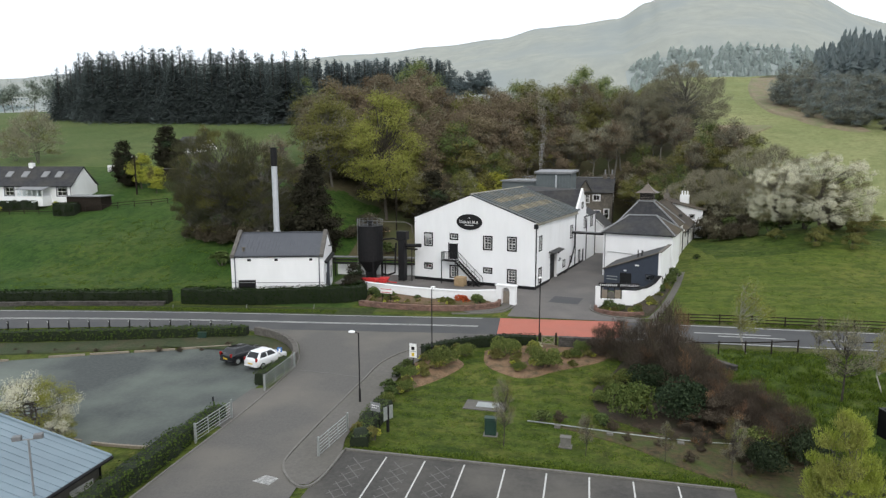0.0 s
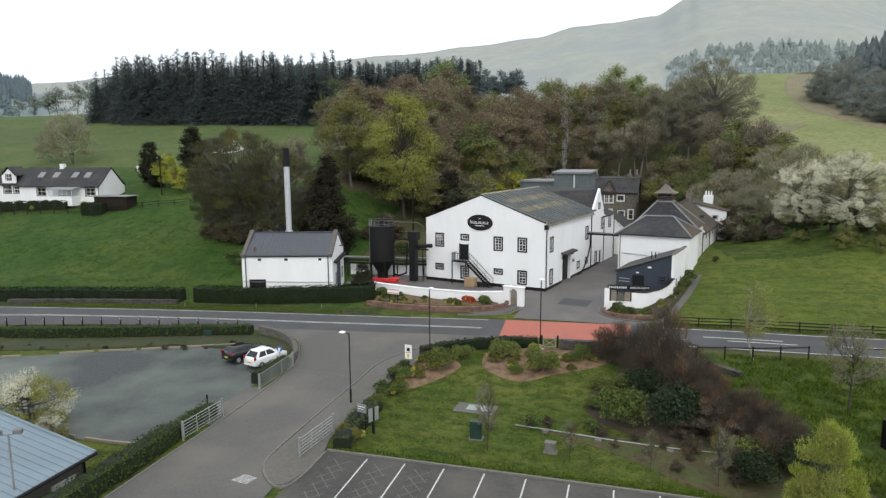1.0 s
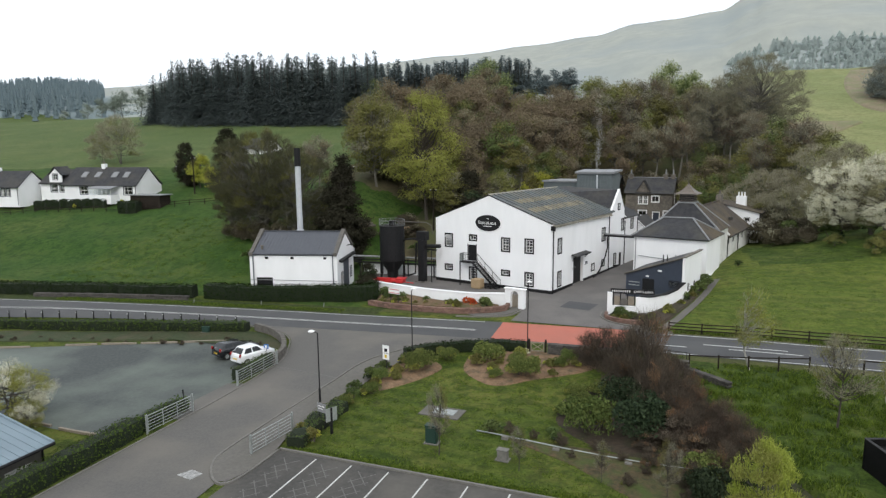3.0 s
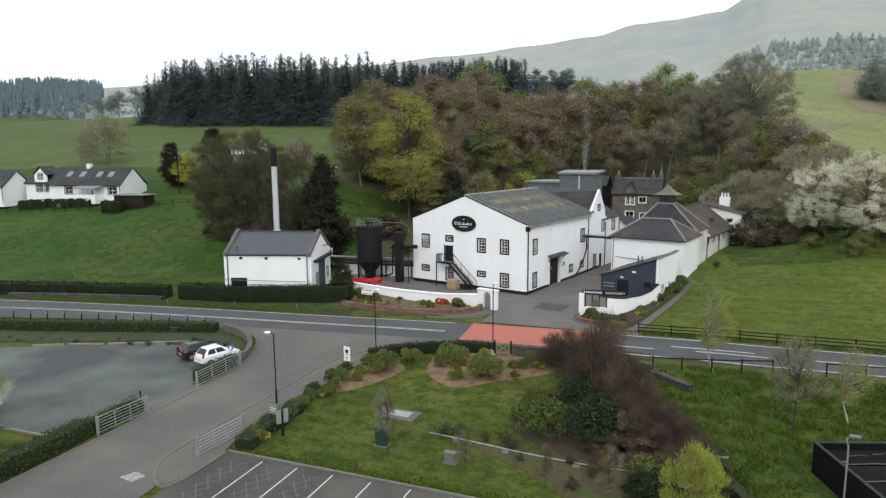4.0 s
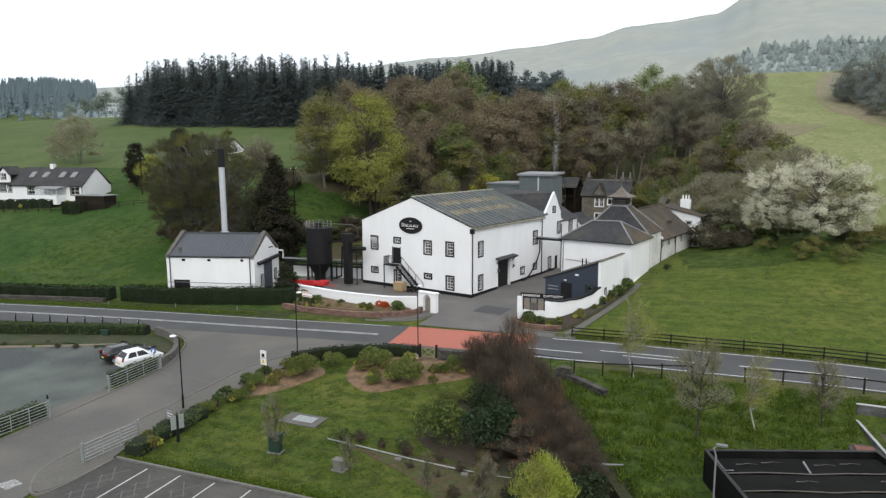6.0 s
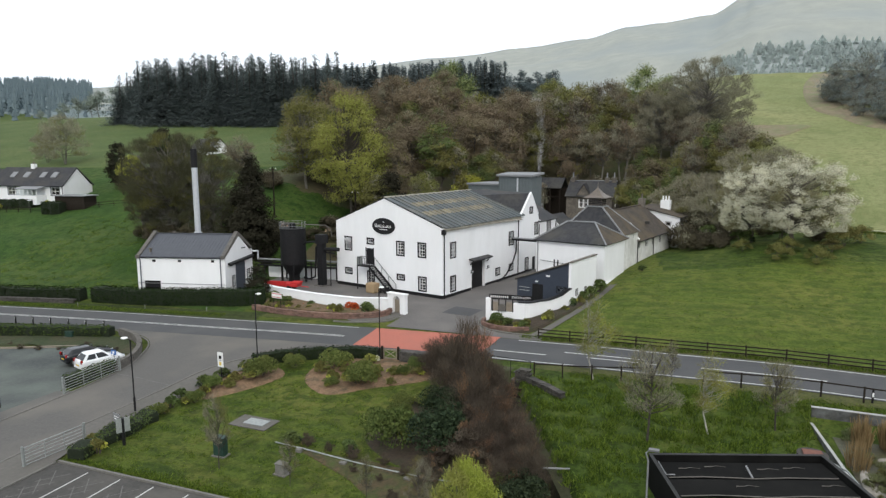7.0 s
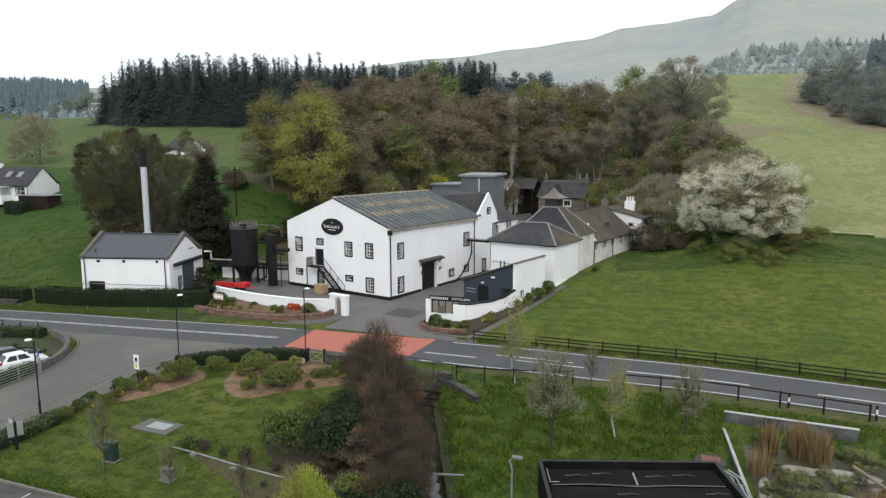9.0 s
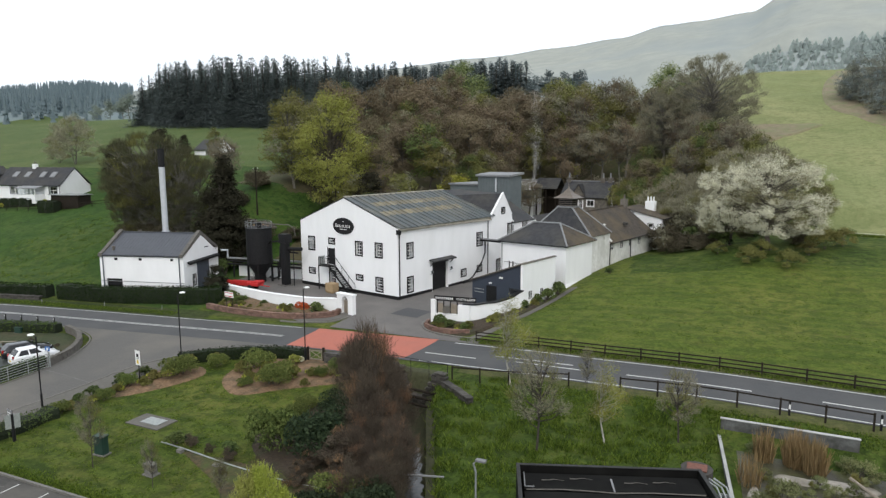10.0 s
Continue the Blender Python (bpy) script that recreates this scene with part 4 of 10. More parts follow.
    bands = ((0.0, 0.22), (0.22, 0.34), (0.34, 0.5), (0.5, 0.63), (0.63, 0.8), (0.8, 1.0))
    cols = 19
    y0, y1 = 0.12, 19.2
    for bi, (f0, f1) in enumerate(bands):
        for ci in range(cols):
            ya, yb = y0 + (y1 - y0) * ci / cols, y0 + (y1 - y0) * (ci + 1) / cols
            light = (bi == 1 and 2 <= ci < 16) or (bi == 3 and 1 <= ci < 16)
            bm = bmesh.new()
            n = 1
            prof = []
            for k in range(n):
                p, q = ya + (yb - ya) * k / n, ya + (yb - ya) * (k + 1) / n
                prof += [(p, 0.0), (q - 0.16, 0.0), (q - 0.13, 0.11), (q - 0.03, 0.11)]
            prof += [(yb, 0.0), (yb, -0.06), (ya, -0.06)]
            up = [bm.verts.new(on_slope(f0, a) + Vector((0, 0, z))) for a, z in prof]
            lo = [bm.verts.new(on_slope(f1 + 0.012, a) + Vector((0, 0, z + 0.012))) for a, z in prof]
            for k in range(len(prof)):
                j = (k + 1) % len(prof)
                bm.faces.new((up[k], up[j], lo[j], lo[k]))
            bm.faces.new(up)
            bm.faces.new(lo[::-1])
            bmesh.ops.recalc_face_normals(bm, faces=bm.faces)
            part("roof_sheet", bm, M_ROOFLIGHT if light else M_SHEET, b)
    bm = bmesh.new()
    slab(bm, (rx, 0.12, APEX + 0.12), (rx, 24, APEX + 0.12), (-0.25, 24, EAVE), (-0.25, 0.12, EAVE), 0.08)
    part("rear_roof_slope", bm, M_SHEET, b)
    bm = bmesh.new()
    slab(bm, (rx, 19.1, APEX + 0.1), (rx, 24.1, APEX + 0.1), (W - 0.3, 24.1, EAVE - 0.25), (W - 0.3, 19.1, EAVE - 0.25), 0.1)
    part("roof_deck", bm, M_SLATE, b)
    part("ridge_cap", tubed([(rx, 0.05, APEX + 0.14), (rx, 19.4, APEX + 0.14)], 0.12, 8), M_OLDGUTTER, b)
    # cross-gable roof
    bm = bmesh.new()
    slab(bm, (W - 0.02, 21.75, 11.0), (rx - 0.2, 21.75, 11.3), (rx - 0.2, 18.3, 10.5), (W - 0.02, 18.7, EAVE - 0.25), 0.12)
    slab(bm, (W - 0.02, 21.75, 11.0), (rx - 0.2, 21.75, 11.3), (rx - 0.2, 25.4, 9.6), (W - 0.02, 24.1, 7.8), 0.12)
    part("cross_gable_roof", bm, M_SLATE, b, "dark slate cross-gable roof")
    bm = bmesh.new()
    prism(bm, [(18.55, 7.95), (18.9, 8.05), (21.75, 10.95), (24.0, 7.95), (24.15, 7.95), (21.75, 11.13)], face_right(W + 0.03), 0.3)
    part("gable_coping", bm, M_WHITE, b)
    part("verge_flashing", tubed([(0.0, -0.02, EAVE + 0.04), (0.35, -0.02, EAVE + 0.16), (rx, -0.02, APEX + 0.08), (W, -0.02, EAVE)], 0.05, 6), M_BLACK, b)
    part("gutter", tubed([(W + 0.26, 0.1, EAVE - 0.18), (W + 0.26, 18.4, EAVE - 0.5)], 0.09, 8), M_OLDGUTTER, b)
    part("eave_board", box(bmesh.new(), W - 0.02, W + 0.24, 0.1, 18.4, EAVE - 0.42, EAVE - 0.12), M_OLDGUTTER, b)
    part("hopper_head", box(bmesh.new(), W - 0.15, W + 0.3, -0.1, 0.25, EAVE - 0.75, EAVE - 0.2), M_BLACK, b)
    for y, z in ((0.14, EAVE - 0.6), (17.9, EAVE - 0.6), (24.2, 6.4), (29.8, 6.4)):
        part("downpipe", tubed([(W + 0.1, y, z), (W + 0.1, y, -0.4)], 0.065, 8), M_BLACK, b)
    # oval sign with plain bars
    s = bmesh.new()
    ring = [(7.8 + 1.74 * math.cos(a * math.pi / 24), 7.85 + 0.98 * math.sin(a * math.pi / 24)) for a in range(48)]
    prism(s, ring, face_front(-0.1), 0.09)
    sg = part("oval_sign", s, M_BLACK, b, "black oval sign with white lettering bars")
    for x0, x1, z0, z1 in ((7.68, 7.95, 8.33, 8.4), (7.2, 8.4, 7.42, 7.5)):
        part("sign_bar", boxed(x0, x1, -0.115, -0.1, z0, z1), M_SASH, sg)
    x = 6.5
    for k, wd in enumerate((0.3, 0.2, 0.2, 0.27, 0.29, 0.29, 0.24, 0.27, 0.2)):
        hgt = 0.42 if k == 0 else 0.3
        part("sign_bar", boxed(x, x + 0.06, -0.115, -0.1, 7.7, 7.7 + hgt), M_SASH, sg)
        part("sign_bar", boxed(x + 0.06, x + wd - 0.04, -0.115, -0.1, 7.7, 7.76), M_SASH, sg)
        if k % 2 == 0:
            part("sign_bar", boxed(x + wd - 0.1, x + wd - 0.05, -0.115, -0.1, 7.76, 7.7 + hgt), M_SASH, sg)
        x += wd + 0.03
    # rear wing with wall-head gables
    bm = bmesh.new()
    slab(bm, (W - 4.2, 24.0, 9.3), (W - 4.2, 30.2, 9.3), (W + 0.2, 30.2, 6.8), (W + 0.2, 24.0, 6.8), 0.12)
    slab(bm, (W - 4.2, 24.0, 9.3), (W - 4.2, 30.2, 9.3), (W - 8.4, 30.2, 6.8), (W - 8.4, 24.0, 6.8), 0.12)
    part("wing_roof", bm, M_SLATE, b, "slate roof of the rear wing")
    part("wing_end_wall", wall_panel(bmesh.new(), face_back(30.0), [(W - 8.2, 6.7), (W - 4.2, 9.15), (W - 0.36, 6.75)], (), -0.6), M_WHITE, b)
    part("wing_left_wall", wall_panel(bmesh.new(), face_left(W - 8.3), [(24.0, 6.7), (29.64, 6.7)], (), -0.6), M_WHITE, b)
    part("barge_board", tubed([(W - 4.2, 24.15, 9.42), (W + 0.25, 24.15, 6.95)], 0.1, 6), M_SASH, b)
    # pipes: gantry across the drive and bent black hose
    part("pipe_gantry", box(bmesh.new(), W, W + 5.2, 16.2, 16.75, 5.0, 5.22), M_BLACK, b, "black pipe gantry crossing to the kiln")
    for k in range(3):
        part("gantry_pipe", tubed([(W - 0.0, 16.25 + k * 0.22, 5.3), (W + 5.2, 16.25 + k * 0.22, 5.3)], 0.07, 6), M_LEAD, b)
    part("bent_pipe", tubed([(W + 0.25, 17.0, 5.1), (W + 0.25, 17.0, 3.4), (W + 0.25, 16.2, 2.2), (W + 0.25, 14.4, 0.7), (W + 0.3, 13.0, 0.2), (W + 0.3, 12.0, 0.1)], 0.09, 8), M_BLACK, b, "black bent hose pipe on the wall")
    return b


def stair_to_door():
    """Black steel outside stair up to the loading door."""
    b = thing("outside_stair", pose(-21.5, 81.35, 2.4, 0, 0, -14.2), "black steel outside stair up to the upper door", "stair")
    part("landing", boxed(4.35, 6.4, -1.15, -0.06, 2.86, 2.96), M_BLACK, b)
    for y in (-1.12, -0.2):
        bm = bmesh.new()
        hexa(bm, [(6.4, y - 0.03, 2.7), (9.75, y - 0.03, -0.3), (9.75, y + 0.03, -0.3), (6.4, y + 0.03, 2.7), (6.4, y - 0.03, 2.98), (9.75, y - 0.03, 0.0), (9.75, y + 0.03, 0.0), (6.4, y + 0.03, 2.98)])
        part("stringer", bm, M_BLACK, b)
        part("handrail", tubed([(4.4, y, 3.95), (6.4, y, 3.95), (8.0, y, 2.5), (9.75, y, 0.95)], 0.03, 6), M_BLACK, b)
        for x, z in ((6.4, 2.9), (7.5, 1.95), (8.6, 0.95), (9.7, 0.0)):
            part("baluster", tubed([(x, y, z), (x, y, z + 1.03)], 0.025, 6), M_BLACK, b)
    for k in range(14):
        x, z = 6.5 + k * 0.235, 2.72 - k * 0.212
        part("tread", boxed(x, x + 0.24, -1.1, -0.22, z, z + 0.04), M_BLACK, b)
    for x in (4.42, 6.35):
        part("post", boxed(x - 0.05, x + 0.05, -1.15, -1.05, -0.3, 2.86), M_BLACK, b)
    for x in (4.42, 4.8, 5.2, 5.6, 6.0):
        part("baluster", tubed([(x, -1.12, 2.9), (x, -1.12, 3.95)], 0.025, 6), M_BLACK, b)
    part("landing_screen", boxed(4.36, 4.4, -1.1, -0.1, 2.96, 4.0), M_STEEL, b, "grey mesh side screen")


main_building()
stair_to_door()


def small_house():
    """Boiler house: white walls, grey metal roof, stone skews, sliding door."""
    b = thing("boiler_house", pose(-39.45, 66.6, 2.2, 0, 0, 15.2), "white boiler house with grey metal roof", "building")
    W, D, E, A = 10.55, 8.2, 4.85, 7.0
    holes = [(1.84, 2.3, 4.33, 4.62), (4.93, 5.35, 4.33, 4.62), (8.9, 9.28, 4.33, 4.62)]
    gar = (0.72, 2.72, 0.2, 2.15)
    part("front_wall", wall_panel(bmesh.new(), FRONT, [(0, E), (W, E)], holes + [gar], -0.5), M_WHITE, b, "white-painted wall")
    for h in holes:
        part("vent", boxed(h[0], h[1], 0.08, 0.12, h[2], h[3]), M_BLACK, b)
    # Painted panel stands for the unlit space behind this opening.
    part("garage_dark_fill", boxed(gar[0], gar[1], 0.2, 0.25, gar[2], gar[3]), M_BLACK, b, "black panel filling the low opening")
    r = face_right(W)
    d, w1, w2 = (2.9, 5.9, -0.4, 3.7), (1.9, 2.55, 1.2, 2.4), (6.4, 7.1, 1.2, 2.4)
    part("gable_wall", wall_panel(bmesh.new(), r, [(0.35, E), (4.1, A), (D - 0.35, E - 0.3)], [d, w1, w2], -0.5), M_WHITE, b)
    window(b, r, *w1, 1, 2, 0.1)
    window(b, r, *w2, 1, 2, 0.1)
    part("sliding_door", wall_panel(bmesh.new(), face_right(W - 0.06), [(2.9, 3.7), (5.9, 3.7)], (), -0.4, 0.08), M_DOORGREY, b, "dark grey sliding door")
    bm = bmesh.new()
    hexa(bm, [(W, 0.8, 3.95), (W + 0.35, 0.8, 3.8), (W + 0.35, 8.0, 3.8), (W, 8.0, 3.95), (W, 0.8, 4.15), (W + 0.35, 0.8, 4.05), (W + 0.35, 8.0, 4.05), (W, 8.0, 4.15)])
    part("door_hood", bm, M_BLACK, b, "black hood over the sliding door track")
    part("gable_lamp", tubed([(W, 4.9, 5.35), (W + 0.5, 4.9, 5.45)], 0.06, 6), M_BLACK, b)
    part("left_gable", wall_panel(bmesh.new(), face_left(0), [(0.35, E), (4.1, A), (D - 0.35, E)], (), -0.5), M_WHITE, b)
    part("back_wall", wall_panel(bmesh.new(), face_back(D), [(0, E), (W, E)], (), -0.5), M_WHITE, b)
    part("fascia", boxed(0.0, W, -0.14, -0.01, E - 0.05, E + 0.14), M_BLACK, b)
    for k in range(24):
        x0, x1 = 0.35 + (W - 0.7) * k / 24, 0.35 + (W - 0.7) * (k + 1) / 24
        bm = bmesh.new()
        slab(bm, (x0, -0.2, E + 0.08), (x1 - 0.03, -0.2, E + 0.08), (x1 - 0.03, 4.1, A + 0.15), (x0, 4.1, A + 0.15), 0.06)
        slab(bm, (x1 - 0.04, -0.2, E + 0.11), (x1, -0.2, E + 0.11), (x1, 4.1, A + 0.18), (x1 - 0.04, 4.1, A + 0.18), 0.06)
        part("roof_panel", bm, M_METALROOF, b)
    bm = bmesh.new()
    slab(bm, (0.35, D + 0.2, E + 0.08), (W - 0.35, D + 0.2, E + 0.08), (W - 0.35, 4.1, A + 0.15), (0.35, 4.1, A + 0.15), 0.06)
    part("rear_roof_slope", bm, M_METALROOF, b)
    for x in (0.0, W - 0.4):
        bm = bmesh.new()
        prism(bm, [(-0.25, E - 0.1), (-0.25, E + 0.3), (0.1, E + 0.35), (4.1, A + 0.5), (D - 0.1, E + 0.3), (D + 0.1, E - 0.1), (4.1, A - 0.1)], face_right(x + 0.42), 0.44)
        part("stone_skew", bm, M_SKEW, b, "weathered stone gable coping")
    part("ridge_cap", boxed(0.4, W - 0.4, 3.98, 4.22, A + 0.12, A + 0.24), M_METALROOF, b)
    for x, y, z in ((1.3, 0.8, E + 0.6), (2.1, 5.0, A - 0.1)):
        v = part("roof_vent", tubed([(x, y, z - 0.3), (x, y, z + 0.35)], 0.14, 8), M_STONE, b)
        part("vent_cap", tubed([(x, y, z + 0.3), (x, y, z + 0.42)], 0.22, 8), M_STONE, v)
    for x in (0.45, W - 0.5):
        part("downpipe", tubed([(x, -0.1, E - 0.05), (x, -0.1, -0.4)], 0.06, 8), M_DOORGREY, b)
    part("cable_conduit", tubed([(-0.06, -0.05, 1.9), (W + 0.02, -0.05, 1.75)], 0.035, 6), M_LEAD, b)
    # flue
    f = thing("boiler_flue", pose(-37.9, 75.2, 2.2), "tall pale metal boiler flue with black top", "chimney")
    part("flue_pipe", tubed([(0, 0, 0), (0, 0, 15.0)], 0.36, 16), M_ALU, f)
    part("flue_base", tubed([(0, 0, 0), (0, 0, 6.9)], 0.5, 16), M_ALU, f)
    part("flue_top", tubed([(0, 0, 15.0), (0, 0, 17.3)], 0.4, 16), M_BLACK, f, "black-painted flue top")


small_house()


def kiln_range():
    """Hip-roofed block, kiln with cowl, and long limewashed range behind."""
    b = thing("kiln_building", pose(11.2, 86.55, 2.8, 0, 0, -14.5), "white kiln building with hipped slate roof", "building")
    X0, E = -8.85, 5.4
    part("front_wall", wall_panel(bmesh.new(), FRONT, [(X0, E), (0, E)], (), -0.8), M_WHITE, b)
    part("side_wall", wall_panel(bmesh.new(), face_right(0), [(0.35, E), (6.9, E)], (), -0.8), M_WHITE, b)
    part("left_wall", wall_panel(bmesh.new(), face_left(X0), [(0.35, E), (14, E)], (), -0.8), M_WHITE, b)
    bm = bmesh.new()
    hexa(bm, [(-0.05, -0.25, -0.8), (0.55, -0.25, -0.8), (0.55, 6.9, -0.8), (-0.05, 6.9, -0.8), (0.0, 0, 0.9), (0.05, 0, 0.9), (0.05, 6.7, 0.9), (0.0, 6.7, 0.9)])
    part("battered_base", bm, M_WHITE, b)
    o = 0.3
    a0, a1 = (-6.3, 3.6, 7.5), (-2.7, 3.6, 7.55)
    c = [(X0 - o, -o, E), (o, -o, E), (o, 7.2 + o, E), (X0 - o, 7.2 + o, E)]
    bm = bmesh.new()
    slab(bm, c[0], c[1], a1, a0, 0.12)
    slab(bm, c[2], c[3], a0, a1, 0.12)
    part("hipped_roof", bm, M_SLATE, b, "dark slate hipped roof")
    bm = bmesh.new()
    tri_slab(bm, c[1], c[2], a1, 0.12)
    tri_slab(bm, c[3], c[0], a0, 0.12)
    part("hip_end", bm, M_SLATE_OLD, b)
    for p, q in ((c[1], a1), (c[2], a1), (a0, a1), (c[0], a0)):
        part("ridge_lead", tubed([Vector(p) + Vector((0, 0, 0.04)), Vector(q) + Vector((0, 0, 0.06))], 0.11, 6), M_LEAD, b)
    part("gutter", tubed([(X0 - 0.2, -0.36, E - 0.02), (0.3, -0.36, E - 0.02)], 0.07, 6), M_BLACK, b)
    part("downpipe", tubed([(X0 + 0.25, -0.1, E), (X0 + 0.25, -0.1, -0.5)], 0.06, 6), M_LEAD, b)
    part("wall_conduit", tubed([(X0 + 0.6, -0.06, 2.9), (-3.2, -0.06, 2.6)], 0.04, 6), M_LEAD, b)
    for x in (-3.6, -3.0):
        part("wall_vent", tubed([(x, -0.12, 2.4), (x, -0.12, 3.3)], 0.06, 6), M_BLACK, b)
    # kiln pyramid
    kb = thing("kiln_tower", pose(11.2, 86.55, 2.8, 0, 0, -14.5), "limewashed kiln with pyramid slate roof and cowl", "building")
    E2, y0, y1, xa, xb = 5.75, 7.0, 12.9, -8.7, -0.35
    part("side_wall", wall_panel(bmesh.new(), face_right(xb), [(y0, E2), (y1, E2)], [(10.9, 11.3, 5.0, 5.4)], -0.8), M_LIME, kb, "rough limewashed wall")
    part("front_wall", wall_panel(bmesh.new(), face_front(y0), [(xa, E2), (xb - 0.35, E2)], (), 0), M_LIME, kb)
    part("left_wall", wall_panel(bmesh.new(), face_left(xa), [(y0 + 0.35, E2), (y1, E2)], (), -0.8), M_LIME, kb)
    part("back_wall", wall_panel(bmesh.new(), face_back(y1), [(xa + 0.35, E2), (xb - 0.35, E2)], (), 0), M_LIME, kb)
    t = 9.05
    q = [(xa - 0.2, y0 - 0.1, E2), (xb + 0.2, y0 - 0.1, E2), (xb + 0.2, y1 + 0.1, E2), (xa - 0.2, y1 + 0.1, E2)]
    u = [(-6.1, 9.4, t), (-4.1, 9.4, t), (-4.1, 11.2, t), (-6.1, 11.2, t)]
    for k, mt in ((0, M_SLATE), (1, M_SLATE_OLD), (2, M_SLATE), (3, M_SLATE)):
        bm = bmesh.new()
        slab(bm, q[k], q[(k + 1) % 4], u[(k + 1) % 4], u[k], 0.1)
        part("roof_slope", bm, mt, kb)
    for k in range(4):
        part("ridge_lead", tubed([Vector(q[k]) + Vector((0, 0, 0.03)), Vector(u[k]) + Vector((0, 0, 0.03))], 0.11, 6), M_LEAD, kb)
    part("cap_flashing", boxed(-6.25, -3.95, 9.25, 11.35, t - 0.06, t + 0.12), M_LEAD, kb)
    bm = bmesh.new()
    box(bm, -6.0, -4.2, 9.5, 11.1, t + 0.1, t + 1.2)
    cw = part("cowl_louvre", bm, M_BLACK, kb, "dark louvred kiln vent")
    for k in range(4):
        part("louvre_slat", boxed(-6.08, -4.12, 9.42, 11.18, t + 0.2 + k * 0.25, t + 0.27 + k * 0.25), M_COPPER, cw)
    bm = bmesh.new()
    prof = [(1.6, 10.22), (1.05, 10.5), (0.62, 10.85), (0.32, 11.2), (0.1, 11.45), (0.04, 11.7)]
    rings = []
    for rr, z in prof:
        rings.append([bm.verts.new((-5.1 + rr * sx * 0.95, 10.3 + rr * sy * 0.9, z)) for sx, sy in ((-1, -1), (0, -1), (1, -1), (1, 0), (1, 1), (0, 1), (-1, 1), (-1, 0))])
    for a, c2 in zip(rings, rings[1:]):
        for i in range(8):
            bm.faces.new((a[i], a[(i + 1) % 8], c2[(i + 1) % 8], c2[i]))
    bm.faces.new(rings[-1])
    bm.faces.new(rings[0][::-1])
    pg = part("cowl_roof", bm, M_COPPER, kb, "flared pagoda cowl roof")
    part("finial", tubed([(-5.1, 10.3, 11.6), (-5.1, 10.3, 12.3)], 0.05, 6, 0.02), M_COPPER, pg)
    # long range
    lb = thing("warehouse_range", pose(11.2, 86.55, 2.8, 0, 0, -14.5), "long low limewashed range with mossy slate roof", "building")
    E3, R3, ya, yb = 4.4, 8.1, 12.9, 28.4
    wn = [(13.5, 14.05, 3.4, 4.2), (16.55, 17.2, 3.35, 4.15), (19.55, 20.2, 3.3, 4.1), (22.85, 23.5, 3.25, 4.05)]
    part("side_wall", wall_panel(bmesh.new(), face_right(-0.4), [(ya, E3), (yb, E3)], wn, -0.6), M_LIME, lb, "patchy limewashed rubble wall")
    for w in wn:
        window(lb, face_right(-0.4), *w, 1, 2, 0.06)
    part("left_wall", wall_panel(bmesh.new(), face_left(-9.4), [(ya, E3), (yb, E3)], (), -0.6), M_LIME, lb)
    part("end_wall", wall_panel(bmesh.new(), face_back(yb), [(-9.05, E3), (-4.9, R3 - 0.1), (-0.75, E3)], (), -0.6), M_LIME, lb)
    part("interior_partition", boxed(-5, -4.8, 13.2, 28, 0, 4), M_DARK, lb)
    bm = bmesh.new()
    slab(bm, (-0.1, ya, E3 - 0.05), (-0.1, yb, E3 - 0.05), (-4.9, yb, R3), (-4.9, ya, R3), 0.12)
    part("roof_slope", bm, M_SLATE_OLD, lb, "brown mossy slate roof")
    bm = bmesh.new()
    slab(bm, (-9.7, ya, E3 - 0.05), (-9.7, yb, E3 - 0.05), (-4.9, yb, R3), (-4.9, ya, R3), 0.12)
    part("roof_slope", bm, M_SLATE_OLD, lb)
    part("ridge_lead", tubed([(-4.9, ya - 2, R3 + 0.04), (-4.9, yb, R3 + 0.04)], 0.12, 6), M_SLATE_OLD, lb)
    part("verge_stone", tubed([(-0.1, ya + 0.05, E3 + 0.2), (-4.6, ya + 0.05, R3 + 0.2)], 0.14, 6), M_SASH, lb, "white verge stone")
    part("gutter", tubed([(-0.02, ya, E3 - 0.1), (-0.02, yb, E3 - 0.1)], 0.07, 6), M_BLACK, lb)
    for y in (13.0, 19.9, 28.2):
        part("downpipe", tubed([(-0.3, y, E3 - 0.1), (-0.3, y, 0)], 0.06, 6), M_BLACK, lb)
    for x, y, z in ((-2.4, 15.2, 6.4),):
        v = part("roof_vent", tubed([(x, y, z - 0.3), (x + 0.25, y, z + 0.15)], 0.16, 8), M_SASH, lb)
    part("skylight", boxed(-2.0, -1.4, 21.0, 21.4, 5.9, 6.3), M_SLATE, lb)
    ch = part("chimney", boxed(-5.3, -4.4, yb - 0.7, yb + 0.1, R3 - 0.3, R3 + 1.0), M_STONE, lb)
    part("chimney_pot", tubed([(-4.85, yb - 0.3, R3 + 1.0), (-4.85, yb - 0.3, R3 + 1.7)], 0.16, 8, 0.12), M_STONE, ch)
    fn = thing("low_iron_fence", pose(11.2, 86.55, 2.8, 0, 0, -14.5), "low dark iron fence along the limewashed wall", "fence")
    for k in range(13):
        y = 10.0 + 1.5 * k
        part("post", tubed([(0.7, y, -0.4), (0.7, y, 0.95)], 0.035, 6), M_BLACK, fn)
    for z in (0.5, 0.9):
        part("rail", tubed([(0.7, 10.0, z), (0.7, 28.0, z)], 0.025, 6), M_BLACK, fn)
    # end pavilion
    e = thing("end_house", pose(11.2, 86.55, 2.8, 0, 0, -14.5), "pale two-storey end house with slate roof", "building")
